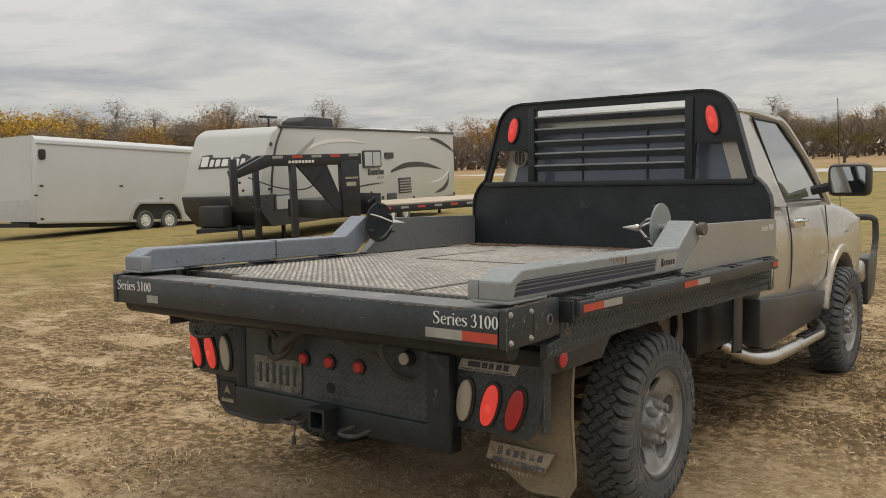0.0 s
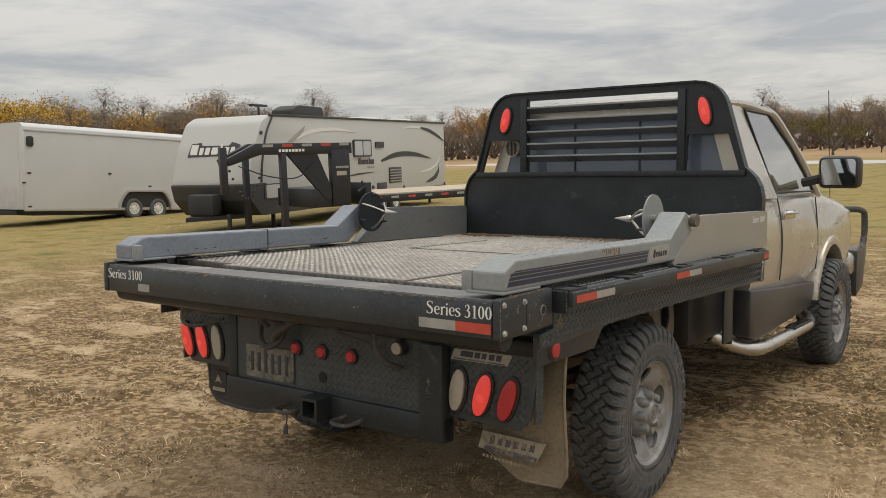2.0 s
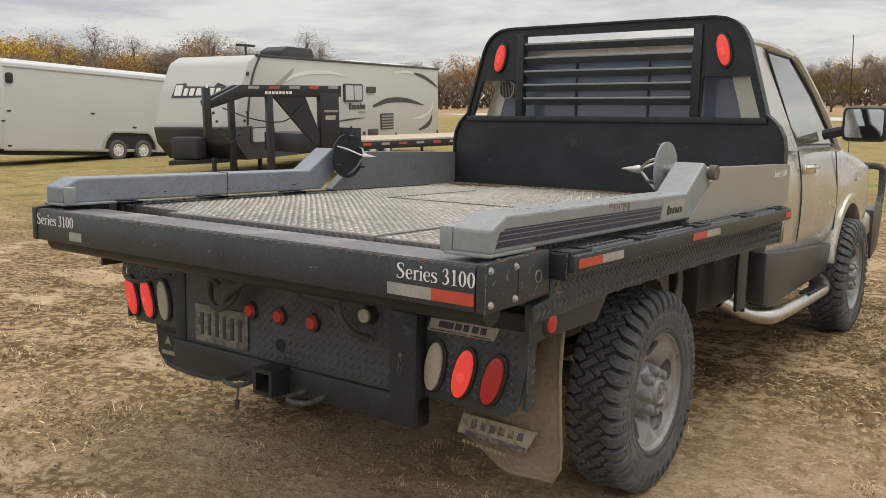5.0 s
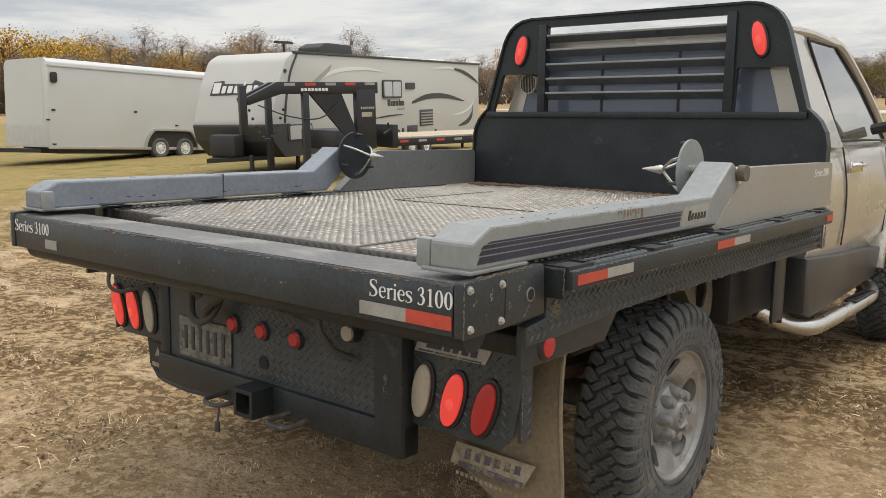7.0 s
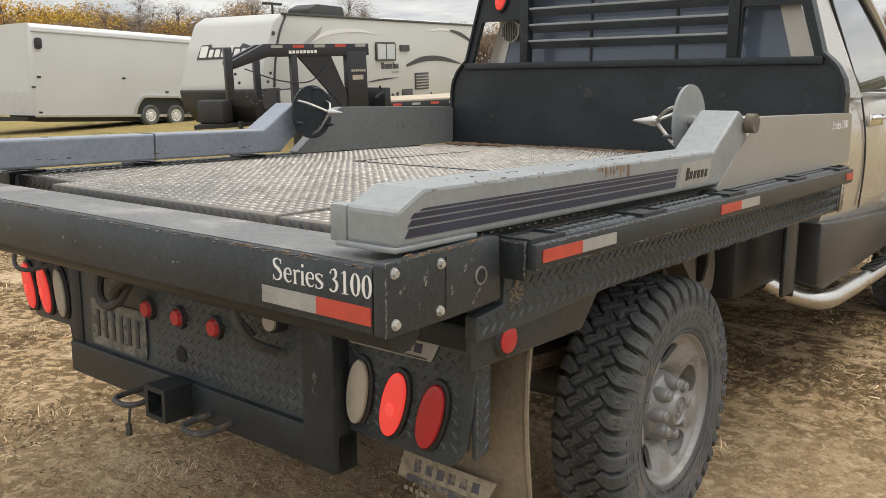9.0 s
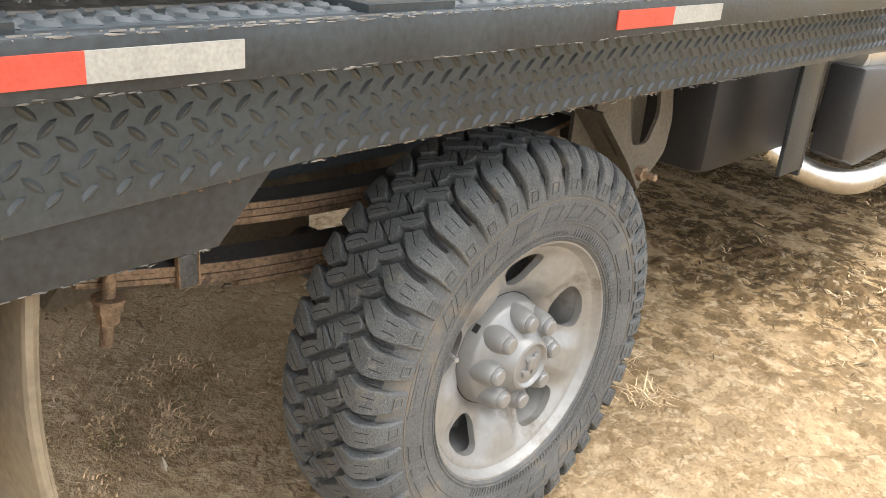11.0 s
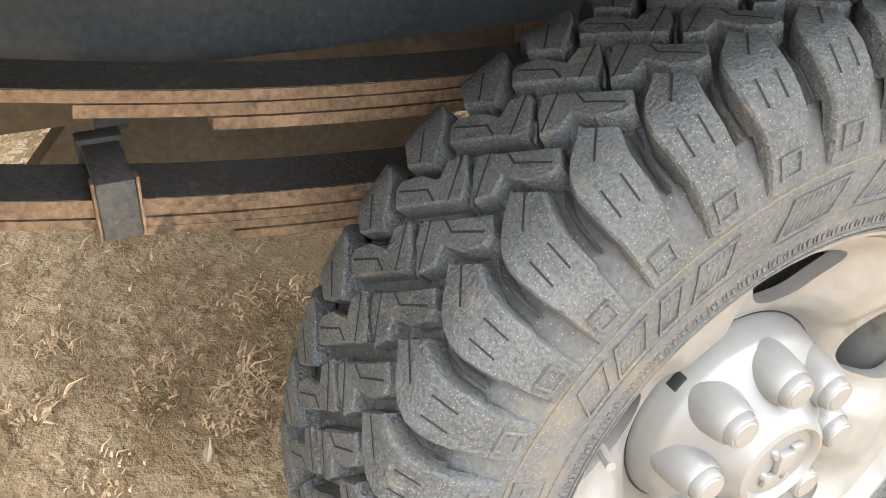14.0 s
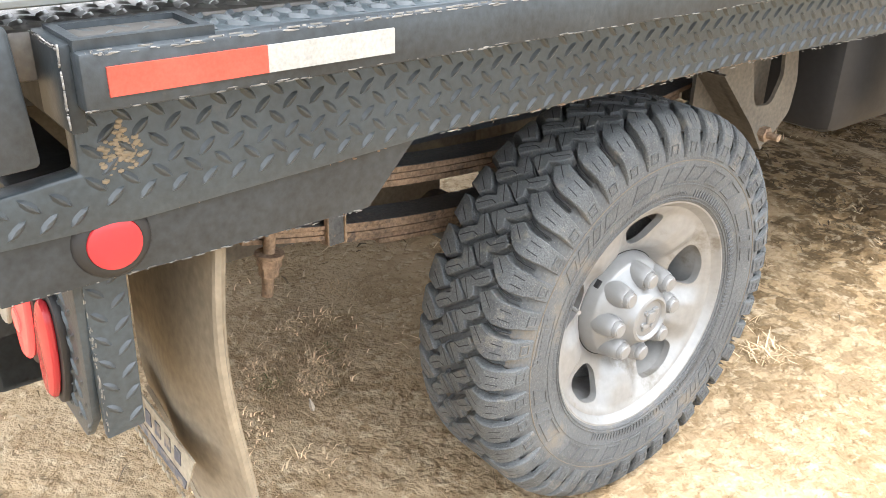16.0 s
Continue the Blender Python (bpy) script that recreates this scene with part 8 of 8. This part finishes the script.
def stand(kind, azimuth, dist, scale, turn):
    """Azimuth in degrees to the left of straight ahead, from the middle of the yard."""
    a = radians(azimuth)
    p = EYE + Vector((-math.sin(a), math.cos(a), 0)) * dist
    m = Matrix.Translation((p.x, p.y, -0.35)) @ Matrix.Rotation(turn, 4, "Z")
    c = copy_thing(kinds[kind], m)
    c.scale = (scale, scale, scale * rnd.uniform(0.85, 1.1))
    c["group"] = "tree line"
    return c


for k in range(120):
    az = -6 + k * 0.66 + rnd.uniform(-0.3, 0.3)
    left = az > 46
    d_ = rnd.uniform(165, 215)
    kd = rnd.choices((0, 1, 2, 3), (0.40, 0.22, 0.30, 0.08) if az > 56 else (0.10, 0.16, 0.56, 0.18) if left else (0.0, 0.04, 0.82, 0.14))[0]
    stand(kd, az, d_, (rnd.uniform(1.1, 1.85) if left else rnd.uniform(0.85, 1.25)), rnd.uniform(0, 6))
for k in range(90):
    stand(rnd.choice((2, 3, 2, 3, 1)), -6 + k * 0.9 + rnd.uniform(-0.4, 0.4), rnd.uniform(215, 240), rnd.uniform(0.95, 1.35), rnd.uniform(0, 6))
stand(4, 13.6, 118, 1.15, 1.0)
stand(3, 11.0, 130, 0.5, 2.0)
for q in kinds:
    q.matrix_basis = Matrix.Translation(EYE + Vector((-170 + 7 * kinds.index(q), 60 + 6 * kinds.index(q), -0.35)))
# undergrowth along the foot of the trees
bm = bmesh.new()
for _ in range(9000):
    a, d_ = radians(rnd.uniform(-10, 78)), rnd.uniform(200, 225)
    p = EYE + Vector((-math.sin(a) * d_, math.cos(a) * d_, rnd.uniform(-0.4, 1.0) + abs(rnd.gauss(0, 1.4))))
    s = rnd.uniform(0.25, 0.7)
    m3 = Euler((rnd.uniform(0, 6), rnd.uniform(0, 6), rnd.uniform(0, 6))).to_matrix()
    bm.faces.new([bm.verts.new(p + m3 @ Vector(q)) for q in ((-s, -s * 0.5, 0), (s * 0.3, -s, 0), (s, s * 0.6, 0), (-s * 0.4, s, 0))])
me = bpy.data.meshes.new("undergrowth")
bm.to_mesh(me)
bm.free()
ug = new("undergrowth", me)
me.materials.append(material("brown_undergrowth", (0.15, 0.115, 0.085), 0.9, vary=0.35, scale=0.3, fine=2, island=0.4))
tagged(ug, "grey-brown undergrowth below the tree line", "undergrowth", kind="stuff")
